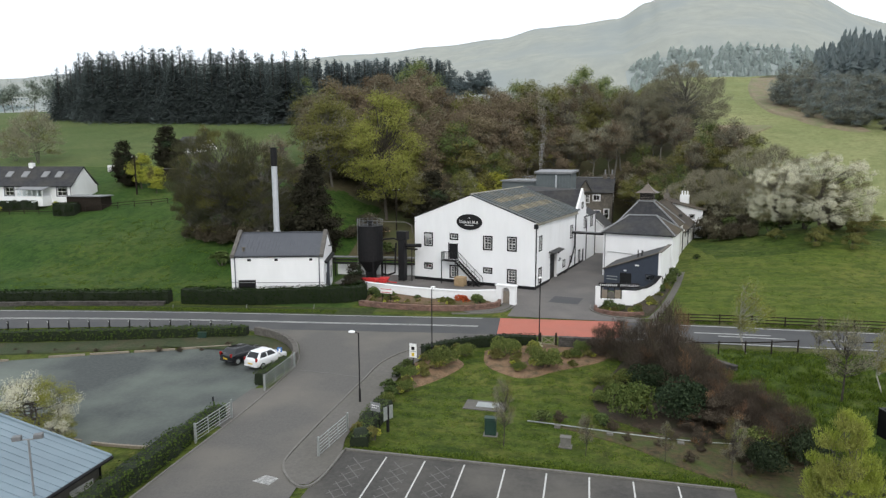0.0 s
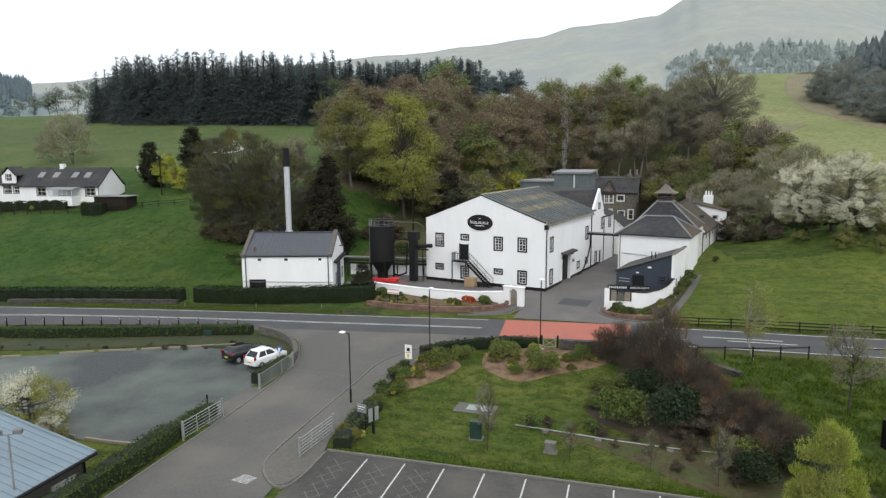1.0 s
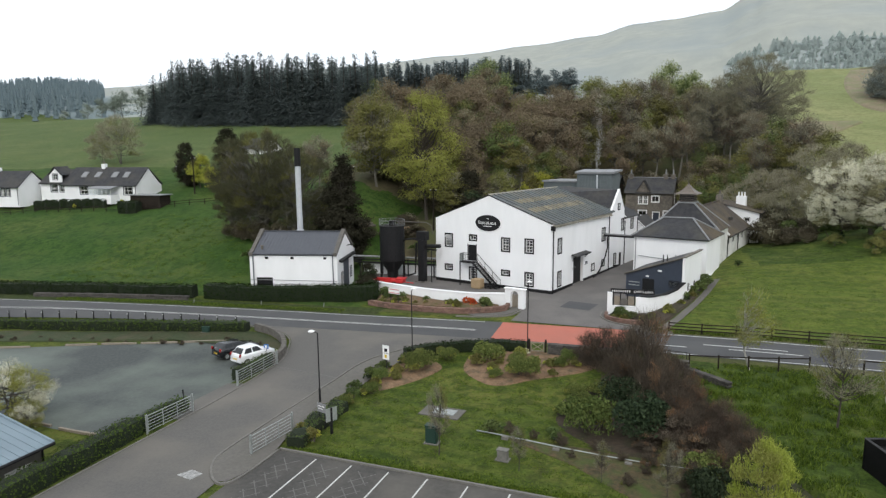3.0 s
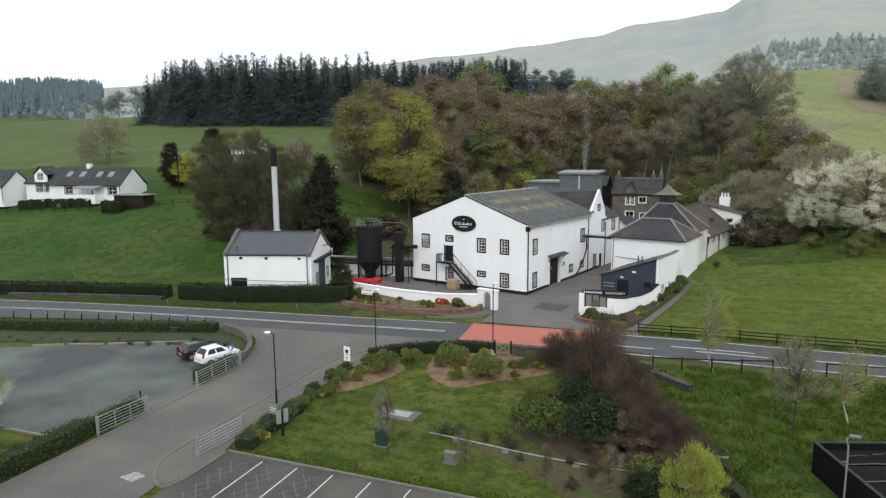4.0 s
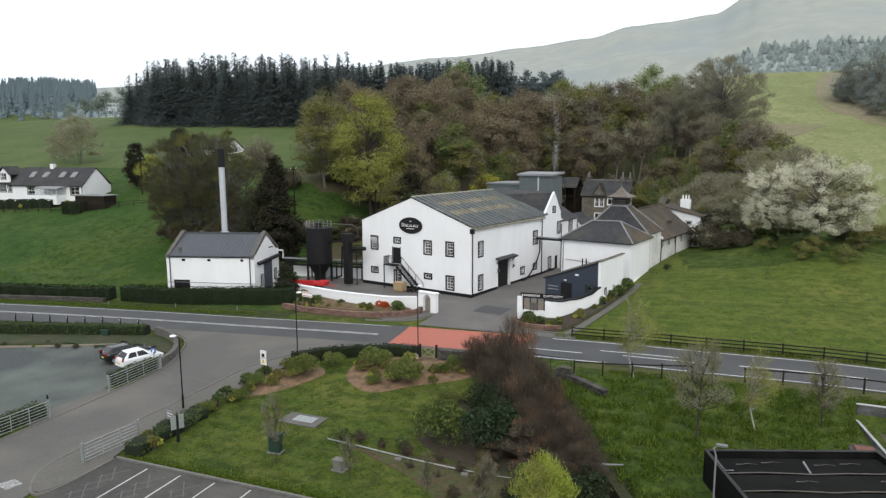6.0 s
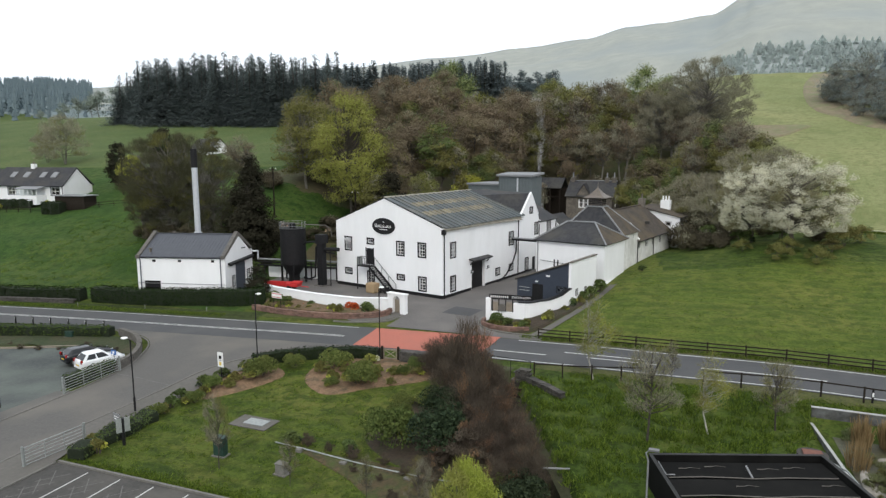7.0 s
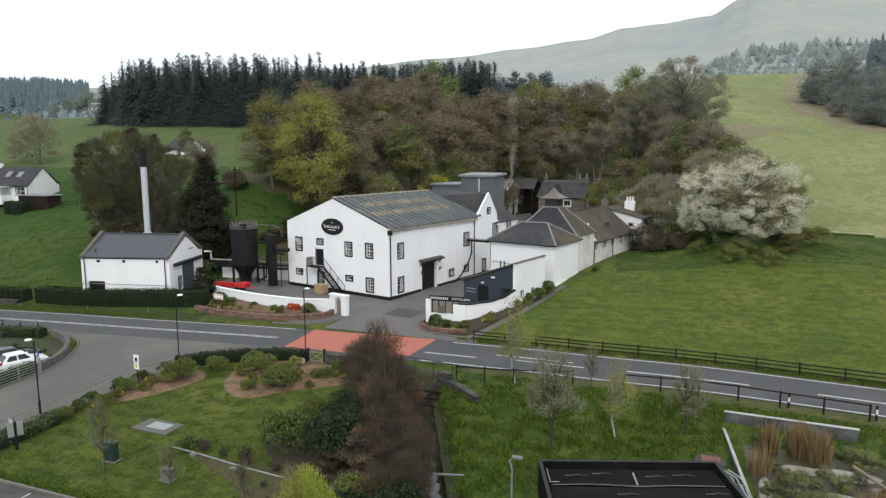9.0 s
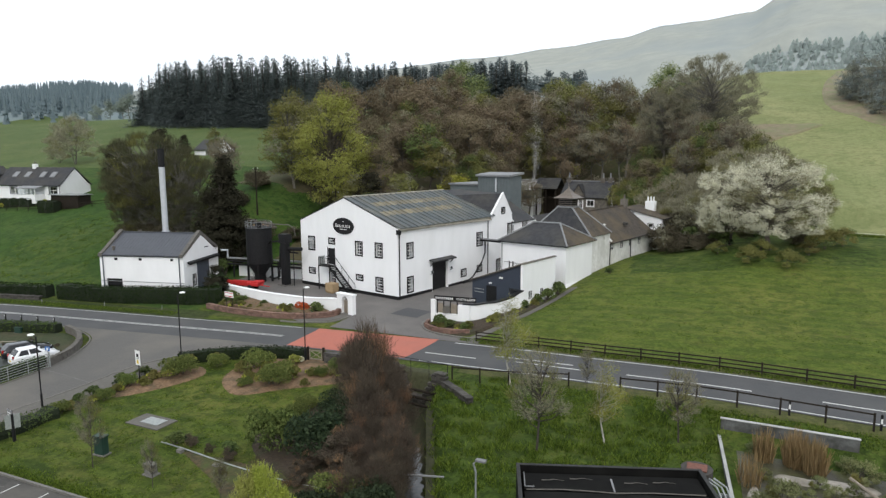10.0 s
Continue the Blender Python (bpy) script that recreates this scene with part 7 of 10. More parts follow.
tall(BARE, -51.2, 85.5, 16.0, 40, wide=1.2)
tall(BARE, -55.8, 86.0, 12.0, 160, wide=0.95)
UNDERTREE = ((-9.5, 158.0, 6.0), (-5.0, 159.0, 6.0), (0.0, 159.5, 6.0), (5.0, 158.5, 6.0), (9.5, 157.0, 6.0), (-53.5, 83.6, 3.0), (-50.5, 83.2, 3.4), (-47.6, 83.8, 3.2), (-45.0, 84.2, 3.0), (-56.0, 84.6, 2.4), (-41.0, 84.0, 3.0))
tall(BARE, -45.4, 86.4, 13.5, 220, wide=1.1)
BIGBARE = clump_tree(24, "large bare oak on the edge of the wood", 20, 23, M_BARK_GREY, L_EDGE, L_GREYBUD, 220, 0.058, 30000, 0.085, 0.75, 0.85, 0.034, 0.16, "dome", 0.5, "specimen trees", 0.3, r=0.45, limb=0.55, twigs=6)
tall(BIGBARE, 23.4, 174.0, 21.0)
for x, y, h in ((-8.0, 162.0, 15.0), (-3.5, 163.5, 15.5), (1.5, 162.0, 15.0), (6.0, 163.0, 15.0)):
    tall(WOODS[4] if h > 15 else WOODS[5], x, y, h)
tall(BIGBARE, 14.0, 172.0, 16.0, wide=0.8)
YELLOW = clump_tree(25, "small yellow-flowered tree by the cottage", 7, 5.5, M_BARK, L_YELLOW, L_OLIVE, 30, 0.14, 5000, 0.13, 0.2, 0.4, 0.05, 0.12, group="specimen trees", share2=0.15)
tall(YELLOW, -80.5, 106.5, 6.8, wide=1.1)
tall(YELLOW, -76.0, 104.5, 5.0, wide=1.2)
tall(YELLOW, -16.5, 121.0, 8.5, wide=1.2)
tall(WOODS[2], -21.0, 124.0, 11.0, wide=1.1)
tall(WOODS[2], -26.5, 103.0, 10.0, wide=1.0)
tall(WOODS[2], -19.5, 106.0, 10.5, wide=1.0)
tall(WOODS[3], -39.0, 117.0, 14.0)
tall(WOODS[1], -28.0, 114.0, 13.0)
tall(WOODS[4], -50.0, 100.0, 12.0)
EDGE = clump_tree(28, "grey-brown twiggy tree on the edge of the wood", 11, 9.5, M_BARK_GREY, L_EDGE, L_OLIVE, 40, 0.11, 7000, 0.1, 0.6, 0.7, 0.035, 0.08, "dome", 0.7, "woodland trees", 0.2, stems=3, twigs=2)
tall(EDGE, 24.0, 124.0, 9.5, wide=1.3)
tall(EDGE, -125.0, 129.5, 13.0, wide=1.15)
tall(EDGE, -133.0, 131.0, 9.0, wide=1.1)
tall(EDGE, 29.0, 128.0, 10.5, wide=1.3)
tall(EDGE, 35.0, 131.0, 9.5, wide=1.3)
tall(OLIVE, 39.6, 118.0, 8.5, wide=0.9)
tall(WOODS[6], 18.0, 134.0, 9.0, wide=1.0)
for x, y, h in ((20.5, 119.5, 7.5), (23.5, 117.0, 8.0), (27.0, 119.0, 8.5), (31.5, 121.0, 9.0), (21.0, 126.0, 9.5), (36.0, 124.0, 8.0), (17.0, 125.5, 8.0), (13.0, 133.0, 9.5), (10.0, 141.0, 10.5), (14.0, 145.0, 11.0), (20.0, 142.0, 11.0), (26.0, 136.0, 10.0), (32.0, 139.0, 10.0), (-10.5, 146.5, 11.0), (-16.0, 138.0, 11.0), (-18.0, 131.0, 10.0), (10.5, 151.0, 11.5)):
    tall(rnd.choice((EDGE, EDGE, EDGE, WOODS[2])) if x > 16 else rnd.choice((WOODS[4], WOODS[1], WOODS[2], WOODS[6])), x, y, h, wide=1.25)
# light green crowns farther up the slope
FAR_GREEN = clump_tree(26, "broad fresh green tree on the hillside", 20, 20, M_BARK, L_LIMEFAR, L_GREEN, 40, 0.18, 9000, 0.3, 0.15, 0.9, 0.1, 0.02, group="hillside trees")
tall(FAR_GREEN, -3.0, 378.0, 27, wide=1.1)
tall(FAR_GREEN, 9.0, 372.0, 20, wide=1.1)
tall(FAR_GREEN, -60.0, 232.0, 19, wide=1.1)
tall(FAR_GREEN, -92.0, 205.0, 15, wide=0.9)
tall(FAR_GREEN, -25.0, 240.0, 19, wide=1.0)

# cherry in blossom on the lawn
CHERRY = clump_tree(27, "wide white-blossomed cherry tree on the lawn", 11, 13.4, M_BARK, L_BLOSSOM, L_CHERRYTWIG, 260, 0.062, 50000, 0.066, 0.06, 0.3, 0.03, 0.14, "dome", 0.25, "cherry trees", 0.24, r=0.3, limb=0.32, twigs=2, off=(0.6, 0.4))
tall(CHERRY, 32.7, 100.2, 12.0, 0, 0.95)
tall(CHERRY, 28.4, 105.0, 11.2, 170, wide=0.72)

# old dense conifers
YEW = clump_tree(31, "dense dark old conifer behind the boiler house", 16.5, 8.4, M_BARK_DARK, L_YEW, None, 170, 0.065, 34000, 0.15, 0.3, 0.5, 0.06, 0.0, "cone", -0.8, "old conifers", name="conifer", limb=0.5, twigs=0)
tall(YEW, -37.4, 85.6, 16.2, 20, wide=1.08)
SMALL_YEW = clump_tree(32, "dense dark evergreen conifer beside houses", 10, 5.4, M_BARK_DARK, L_YEW, L_DARK, 110, 0.085, 14000, 0.15, 0.3, 0.4, 0.05, 0.0, "column", -0.4, "old conifers", 0.1, name="conifer", limb=0.6, twigs=1)
for x, y, h in ((-24.3, 104.0, 10.2), (-85.4, 108.4, 8.6), (-83.4, 107.2, 6.5), (-82.0, 117.0, 10.0), (-79.0, 116.0, 7.5), (-26.3, 71.2, 3.9)):
    tall(SMALL_YEW, x, y, h, wide=1.15 if h > 4 else 1.5)

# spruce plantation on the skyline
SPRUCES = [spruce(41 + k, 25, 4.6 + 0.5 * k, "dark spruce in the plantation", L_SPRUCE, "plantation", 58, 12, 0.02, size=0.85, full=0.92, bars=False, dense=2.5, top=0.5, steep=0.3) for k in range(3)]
# Back row: stronger painted haze than the front plantation.
L_SPRUCE_BACK = leaf_mat("hazed_back_spruce_needles", (0.15, 0.182, 0.186), (0.165, 0.197, 0.2), 0.6, 0.08, spec=0.0)
SPRUCES_BACK = [spruce(45 + k, 25, 4.2, "spruce behind the wood, greyed with painted haze", L_SPRUCE_BACK, "plantation", 34, 9, 0.12, size=1.4, full=0.9, bars=False, dense=1.6, top=0.5, steep=0.3) for k in range(2)]
# Pine needles with mild distance haze mixed into the base colour.
L_PINE_FAR = leaf_mat("hazed_far_pine_needles", (0.075, 0.1, 0.105), (0.1, 0.125, 0.125), 0.2, 0.15)
PINE = clump_tree(48, "distant dark pine on the hillside", 24, 15, M_BARK, L_PINE_FAR, None, 34, 0.12, 2600, 0.5, 0.2, 1.2, 0.2, 0.2, "dome", 0.3, "far conifers")
FAR_WOOD = clump_tree(49, "hillside wood tree with haze in its colour", 13, 10, M_BARK_GREY, L_WOOD_FAR, None, 18, 0.17, 1100, 0.34, 0.3, 1.0, 0.12, 0.12, group="hillside trees")
first = set()


def conifer(x, y, h, kinds, wide=1.0):
    k = rnd.choice(kinds)
    s = h / 25
    w = s * wide * rnd.uniform(0.8, 1.35)
    if k.name in first:
        stand(k, x, y, rnd.uniform(0, 360), w, s)
    else:
        first.add(k.name)
        place(k, x, y, rnd.uniform(0, 360), w, s)


for row in range(3):
    n = 40
    for i in range(n):
        t = (i + rnd.uniform(-0.55, 0.55)) / (n - 1)
        x, y = -203 + 111 * t - row * 1.2, 222 - 22 * t + row * 6 + rnd.uniform(-1.5, 1.5)
        edge = ss(0, 0.12, t)
        conifer(x, y, rnd.triangular(18.5, 27.0, 23) * (0.74 + 0.26 * edge) * (1 - 0.1 * ss(0.6, 1.0, t)), SPRUCES, 1.75)
for row in range(3):
    for i in range(44):
        t = i / 43
        conifer(-182 + 104 * t + rnd.uniform(-1.5, 1.5), 335 + 18 * t + row * 9 + rnd.uniform(-3, 3), rnd.triangular(19, 26, 22.5), SPRUCES_BACK, 2.0)
for i in range(7):
    tall(PINE, -126 + 42 * i / 6, 545 + 14 * rnd.random(), rnd.uniform(22, 29), wide=1.1)


def far_forest(name, spots, leaf, label, seed, tiers=6, sides=7, w=3.2):
    """Many far conifers in one mesh: stacked ragged tiers of boughs under a pointed leader."""
    u = np.random.default_rng(seed)
    verts, faces = [], []
    for x, y, h in spots:
        z0, k = ground(x, y), h / 25
        lean = u.normal(0, 0.012 * h, 2)
        wide = w * k * u.uniform(0.8, 1.25)
        for i in range(tiers):
            t0 = (i - 0.25) / tiers
            t1 = min(1.04, (i + 1.55) / tiers)
            rad = wide * (1 - max(0.0, t0)) ** 0.8 + 0.12
            n = len(verts)
            verts.append((x + lean[0] * t1, y + lean[1] * t1, z0 + h * t1))
            spin = u.uniform(0, 6.3)
            for j in range(sides):
                q = spin + 2 * math.pi * j / sides
                r = rad * u.uniform(0.65, 1.25)
                verts.append((x + r * math.cos(q), y + r * math.sin(q), z0 + h * (t0 + u.uniform(-0.05, 0.06))))
            for j in range(sides):
                faces.append((n, n + 1 + j, n + 1 + (j + 1) % sides))
    return tagged(raw_part(name, verts, faces, leaf), label, "forest", kind="stuff")


def polar(a0, a1, r0, r1, n, h0, h1):
    out = []
    for _ in range(n):
        a, r = radians(rnd.uniform(a0, a1)), math.sqrt(rnd.uniform(r0 * r0, r1 * r1))
        out.append((10 + r * math.sin(a), r * math.cos(a), rnd.uniform(h0, h1)))
    return out


far_forest("far_forest", polar(-66, -47.4, 600, 1390, 1500, 13, 19), L_SPRUCE_FAR, "distant conifer forest on a low hill, haze-blue in colour", 201, 5, 5, 4.2)
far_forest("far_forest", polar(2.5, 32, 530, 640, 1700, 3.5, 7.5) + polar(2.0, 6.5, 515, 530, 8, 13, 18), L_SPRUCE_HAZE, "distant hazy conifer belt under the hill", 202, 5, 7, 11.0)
HAZEWOOD = clump_tree(50, "far wood edge tree with haze in its colour", 13, 11, M_BARK_GREY, L_HAZEWOOD, L_SPRUCE_MID, 30, 0.135, 4600, 0.14, 0.25, 0.8, 0.08, 0.05, group="far wood")
far_spots = []
for i in range(22):
    for row in range(3):
        t = i / 21 + 0.02 * row
        far_spots.append((lerp_table(((0, 54.5), (0.3, 63), (1, 119)), t) + 4.5 * row + rnd.uniform(-1.5, 1.5), lerp_table(((0, 214), (0.3, 187), (1, 152)), t) + 5.5 * row + rnd.uniform(-2, 2), rnd.uniform(8, 11) + 1.2 * row))
for x, y, h in far_spots:
    tall(HAZEWOOD, x, y, h, wide=rnd.uniform(0.95, 1.2))
spots = []
for i in range(44):
    for row in range(12):
        t = i / 43
        spots.append((73 + 84 * t + 1.6 * row + rnd.uniform(-2, 2), 236 - 62 * t + 5.5 * row + rnd.uniform(-2, 2), rnd.uniform(13, 16.5) * (0.7 + 0.3 * ss(0, 0.12, t))))
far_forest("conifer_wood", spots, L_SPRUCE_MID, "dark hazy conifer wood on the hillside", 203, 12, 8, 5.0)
for x, y, h in ((-347, 316, 13), (-338, 318, 16), (-330, 322, 18), (-322, 320, 20), (-314, 326, 22), (-306, 330, 23), (-300, 328, 19), (-292, 336, 20), (-362, 312, 9)):
    tall(FAR_WOOD, x, y, h)


# ---- hedges ----
def hedge(name, pts, width, height, leaf, label, density=55, size=0.1, seed=1, group="hedges", wobble=0.08):
    rng = np.random.default_rng(seed)
    n = max(6, int(sum(math.dist(a, b) for a, b in zip(pts, pts[1:])) / 0.7))
    c = smooth_line(pts, n)
    t = thing(name, Matrix.Identity(4), label, "hedge", group)
    bm = bmesh.new()
    rows = []
    g = Growth(seed)
    for i, p in enumerate(c):
        d = (c[min(i + 1, n - 1)] - c[max(i - 1, 0)]).normalized()
        s = Vector((-d.y, d.x))
        z = ground(p.x, p.y)
        w = width * 0.5 * (1 + rng.normal(0, wobble))
        h = height * (1 + rng.normal(0, wobble * 0.5))
        prof = ((-0.86, -0.1), (-0.92, 0.5), (-0.8, 0.9), (0.0, 0.97), (0.8, 0.9), (0.92, 0.5), (0.86, -0.1))
        rows.append([bm.verts.new((p.x + s.x * w * a, p.y + s.y * w * a, z + h * b)) for a, b in prof])
        if i < n - 1:
            seg = (c[i + 1] - p).length
            for _ in range(int(density * 2.6 * seg * (height * 2 + width) / 3)):
                a = rng.random() * (2 * height + width)
                if a < height:
                    q, zz = -1.0, a
                elif a < height + width:
                    q, zz = (a - height) / width * 2 - 1, height
                else:
                    q, zz = 1.0, a - height - width
                f = rng.random()
                x, y = p.x + d.x * seg * f + s.x * w * q, p.y + d.y * seg * f + s.y * w * q
                g.leaf(np.array((x, y, z + zz)) + rng.normal(0, 0.035, 3), size * 0.62 * rng.uniform(0.6, 1.5), 0.25, out=np.array((s.x * q, s.y * q, 0.9 if zz >= height else 0.25)))
    for a, b in zip(rows, rows[1:]):
        for k in range(6):
            bm.faces.new((a[k], a[k + 1], b[k + 1], b[k]))
    bm.faces.new(rows[0])
    bm.faces.new(rows[-1][::-1])
    bmesh.ops.recalc_face_normals(bm, faces=bm.faces)
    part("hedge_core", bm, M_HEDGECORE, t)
    return g.make(name, t, M_BARK, leaf, "leaves")


# Core is painted near-black as the shade between hedge leaves.
M_HEDGECORE = mat("hedge_inner_shade", (0.006, 0.012, 0.004), (0.014, 0.022, 0.007), 0.9, 9, 0.8, dist=0.08)
hedge("hedge", [(-120, 44.5), (-100, 51.5), (-80, 57.2), (-65, 61.0), (-56, 63.2), (-46.6, 65.2)], 1.5, 1.5, L_HEDGE_DARK, "clipped dark green roadside hedge", 45, 0.13, 51)
hedge("hedge", [(-45.0, 65.5), (-38, 66.4 - 0.2), (-31, 68.0), (-26.5, 68.9), (-24.6, 70.2)], 1.7, 1.75, L_HEDGE_DARK, "clipped dark green hedge before the boiler house", 55, 0.12, 52)
hedge("hedge", [(-110, 36.6), (-80, 45.6), (-57, 50.2), (-44, 52.7), (-31.2, 55.0)], 1.1, 0.95, L_HEDGE, "clipped green hedge along the car park", 50, 0.12, 53, wobble=0.12)
hedge("hedge", [(-24.0, 33.9), (-23.8, 28), (-23.7, 20)], 1.3, 1.2, L_HEDGE, "clipped green hedge beside the lane", 70, 0.1, 54)
hedge("hedge", [(-24.05, 38.3), (-24.15, 36), (-24.1, 34.0)], 0.9, 1.0, L_HEDGE, "low clipped hedge behind a field gate", 70, 0.1, 55)
hedge("hedge", [(-24.0, 48.4), (-24.3, 46), (-24.4, 44.4)], 0.9, 1.0, L_HEDGE, "low clipped hedge behind a field gate", 70, 0.1, 56)
hedge("hedge", [(-13.2, 52.4), (-11.0, 54.4), (-8.2, 56.0), (-5.6, 56.8), (-3.9, 57.0)], 0.9, 0.95, L_HEDGE_DARK, "curved clipped hedge at the garden edge", 80, 0.09, 57)
hedge("hedge", [(-87.5, 93.4), (-83.6, 93.8)], 2.0, 2.0, L_HEDGE_DARK, "dark clipped garden hedge by the shed", 40, 0.15, 59)
hedge("hedge", [(-108.5, 93.2), (-103, 94.2), (-97.5, 95.0), (-93.0, 95.6)], 1.4, 1.5, L_HEDGE_DARK, "dark straggling cottage garden hedge", 26, 0.17, 49, wobble=0.3)
hedge("shrub_border", [(-13.0, 35.4), (-13.3, 38), (-13.4, 41.5)], 1.8, 0.7, L_GREEN, "straggling green shrub border", 60, 0.11, 60, wobble=0.3)

# ---- shrubs and thicket ----
RHODO = shrub(61, "rounded rhododendron bush with light green leaves", 3.6, 2.1, L_RHODO, 3400, 0.085, 14, leaf2=L_LIME, share2=0.35)
place(RHODO, 3.6, 43.6, 30, 1.0, 1.3)
DARKB = shrub(62, "large dark green evergreen bush", 4.2, 3.2, L_DARK, 4200, 0.095, 15)
place(DARKB, 6.6, 43.8, 10, 1.0, 1.08)
stand(DARKB, 5.2, 48.2, 90, 0.8)
stand(DARKB, 10.4, 37.4, 200, 0.7, 0.6)
for x, y, s, sz in ((-11.2, 50.4, 0.8, 0.9), (-6.2, 53.9, 0.78, 0.85), (-2.8, 51.6, 0.78, 0.9), (-3.9, 54.2, 0.4, 0.5), (0.2, 55.6, 0.42, 0.6), (1.8, 49.2, 0.5, 0.5), (3.6, 49.6, 0.6, 0.6), (-13.2, 47.4, 0.42, 0.6), (-12.6, 45.0, 0.36, 0.5), (-13.4, 42.0, 0.36, 0.5), (-9.6, 53.2, 0.5, 0.6), (1.6, 45.6, 0.45, 0.5), (2.4, 47.2, 0.5, 0.6), (-0.4, 54.2, 0.36, 0.45), (-4.8, 50.6, 0.34, 0.4)):
    stand(RHODO, x, y, rnd.uniform(0, 360), s, sz)
for x, y, h in ((-89.6, 95.6, 1.5), (-84.8, 94.6, 1.6), (-99.5, 94.0, 1.0)):
    tall(YELLOW, x, y, h, wide=1.3)
LITTLE = shrub(63, "small yellow-green garden shrub", 1.1, 0.8, L_OLIVE, 350, 0.08, 6, leaf2=L_YELLOW)
little_spots = [(-5.4, 51.6), (-5.0, 53.4), (-0.6, 52.4), (-1.2, 54.2), (-7.0, 53.0), (-12.2, 48.0), (-12.9, 46.2), (-13.1, 44.4), (-13.3, 42.8), (-12.6, 49.2), (-13.0, 51.4), (-11.9, 52.6), (-10.6, 53.8), (-22.2, 69.8), (-20.2, 69.2), (-17.0, 68.8), (-13.0, 68.9), (-10.9, 69.3), (8.6, 75.5), (9.6, 79.0), (7.2, 72.0), (-13.5, 37.2), (-12.4, 36.4), (-23.0, 68.9), (-21.6, 68.4), (-20.4, 68.4), (-19.0, 68.2), (-17.8, 68.6), (-16.4, 68.3), (-15.2, 68.9), (-14.2, 68.4), (-12.6, 68.8), (-11.4, 69.2), (2.6, 69.3), (3.4, 68.8), (5.0, 68.8), (6.0, 69.6), (7.4, 73.6), (-2.0, 53.2), (0.8, 54.4), (-3.4, 53.0)]
for k, (x, y) in enumerate(little_spots):
    s = rnd.uniform(0.8, 1.5)
    (place if k == 0 else stand)(LITTLE, x, y, rnd.uniform(0, 360), s, s * rnd.uniform(0.8, 1.2))
DULL = shrub(64, "dark green border shrub", 1.5, 1.2, L_GREEN, 500, 0.09, 7, leaf2=L_DARK)
for k, (x, y, s) in enumerate(((10.4, 81.6, 1.5), (9.6, 80.0, 1.3), (9.0, 77.6, 1.1), (10.9, 83.8, 1.7), (2.8, 69.6, 1.3), (4.0, 69.4, 1.1), (5.6, 69.2, 1.0), (-23.6, 70.6, 1.5), (-24.8, 70.4, 1.3), (-21.4, 70.0, 1.2), (-11.4, 69.6, 0.9), (-2.4, 41.6, 1.0), (1.6, 41.8, 0.9), (-14.1, 45.2, 0.9), (-14.0, 47.6, 1.0), (-13.9, 49.6, 1.0), (-13.6, 43.6, 0.9), (27.5, 104.8, 2.2), (32.0, 105.5, 2.6), (36.5, 106.5, 2.6), (23.6, 113.0, 3.0), (28.0, 115.0, 3.0), (20.9, 115.0, 2.4), (15.2, 92.6, 0.9), (-88.0, 95.2, 1.2), (-47.5, 78.0, 2.2), (-44.5, 80.5, 2.6), (-35.5, 82.5, 2.2), (-30.0, 96.0, 2.2), (-24.5, 97.5, 2.0))):
    (place if k == 0 else stand)(DULL, x, y, rnd.uniform(0, 360), s, s * rnd.uniform(0.7, 0.9))
WHITEB = shrub(65, "small white-flowering shrub in the bed", 1.1, 0.9, L_LIME, 260, 0.09, 6, leaf2=L_BLOSSOM)
place(WHITEB, -3.9, 55.9, 0, 1.2)
BLOSSOMB = clump_tree(67, "spreading small tree with pale green and white blossom", 4.6, 5.8, M_BARK, L_LIME, L_BLOSSOM, 50, 0.13, 15000, 0.045, 0.25, 0.25, 0.015, 0.1, "dome", 0.3, "garden shrubs", 0.5, "tree", "tree", 0.1, 3, twigs=7)
tall(BLOSSOMB, -34.2, 33.2, 4.6)
tall(BLOSSOMB, -31.4, 32.2, 2.4, wide=0.8)
RUSTB = shrub(66, "rust-orange shrub by the white wall", 1.2, 1.2, L_FIRE, 420, 0.09, 6)
place(RUSTB, -12.9, 69.3, 0, 1.4)
stand(RUSTB, -18.6, 69.2, 40, 0.7)
for x, y, h in ((-16.2, 68.6, 0.5), (-15.0, 68.4, 0.45), (-17.4, 68.9, 0.45), (-23.2, 69.4, 0.8)):
    tall(YELLOW, x, y, h, wide=1.5)
for x, y, q in ((-20.8, 69.4, 0.55), (-15.8, 69.5, 0.6), (-13.6, 69.6, 0.6), (-19.8, 68.9, 0.4), (-17.2, 69.4, 0.5), (-11.2, 69.5, 1.0), (-10.6, 69.2, 0.8), (-22.6, 69.4, 1.0), (-21.0, 68.6, 0.7), (-18.2, 69.6, 0.8), (-14.6, 69.6, 0.7)):
    stand(DULL, x, y, rnd.uniform(0, 360), q)
THICK = clump_tree(71, "wispy red-brown bare thicket beside the burn", 6.6, 4.8, M_TWIG, L_TWIG, L_RUST, 50, 0.13, 6500, 0.05, 0.88, 0.85, 0.012, 0.0, "column", 1.1, "thicket", 0.06, "thicket", "shrub", 0.06, 14, 0.9, twigs=10)
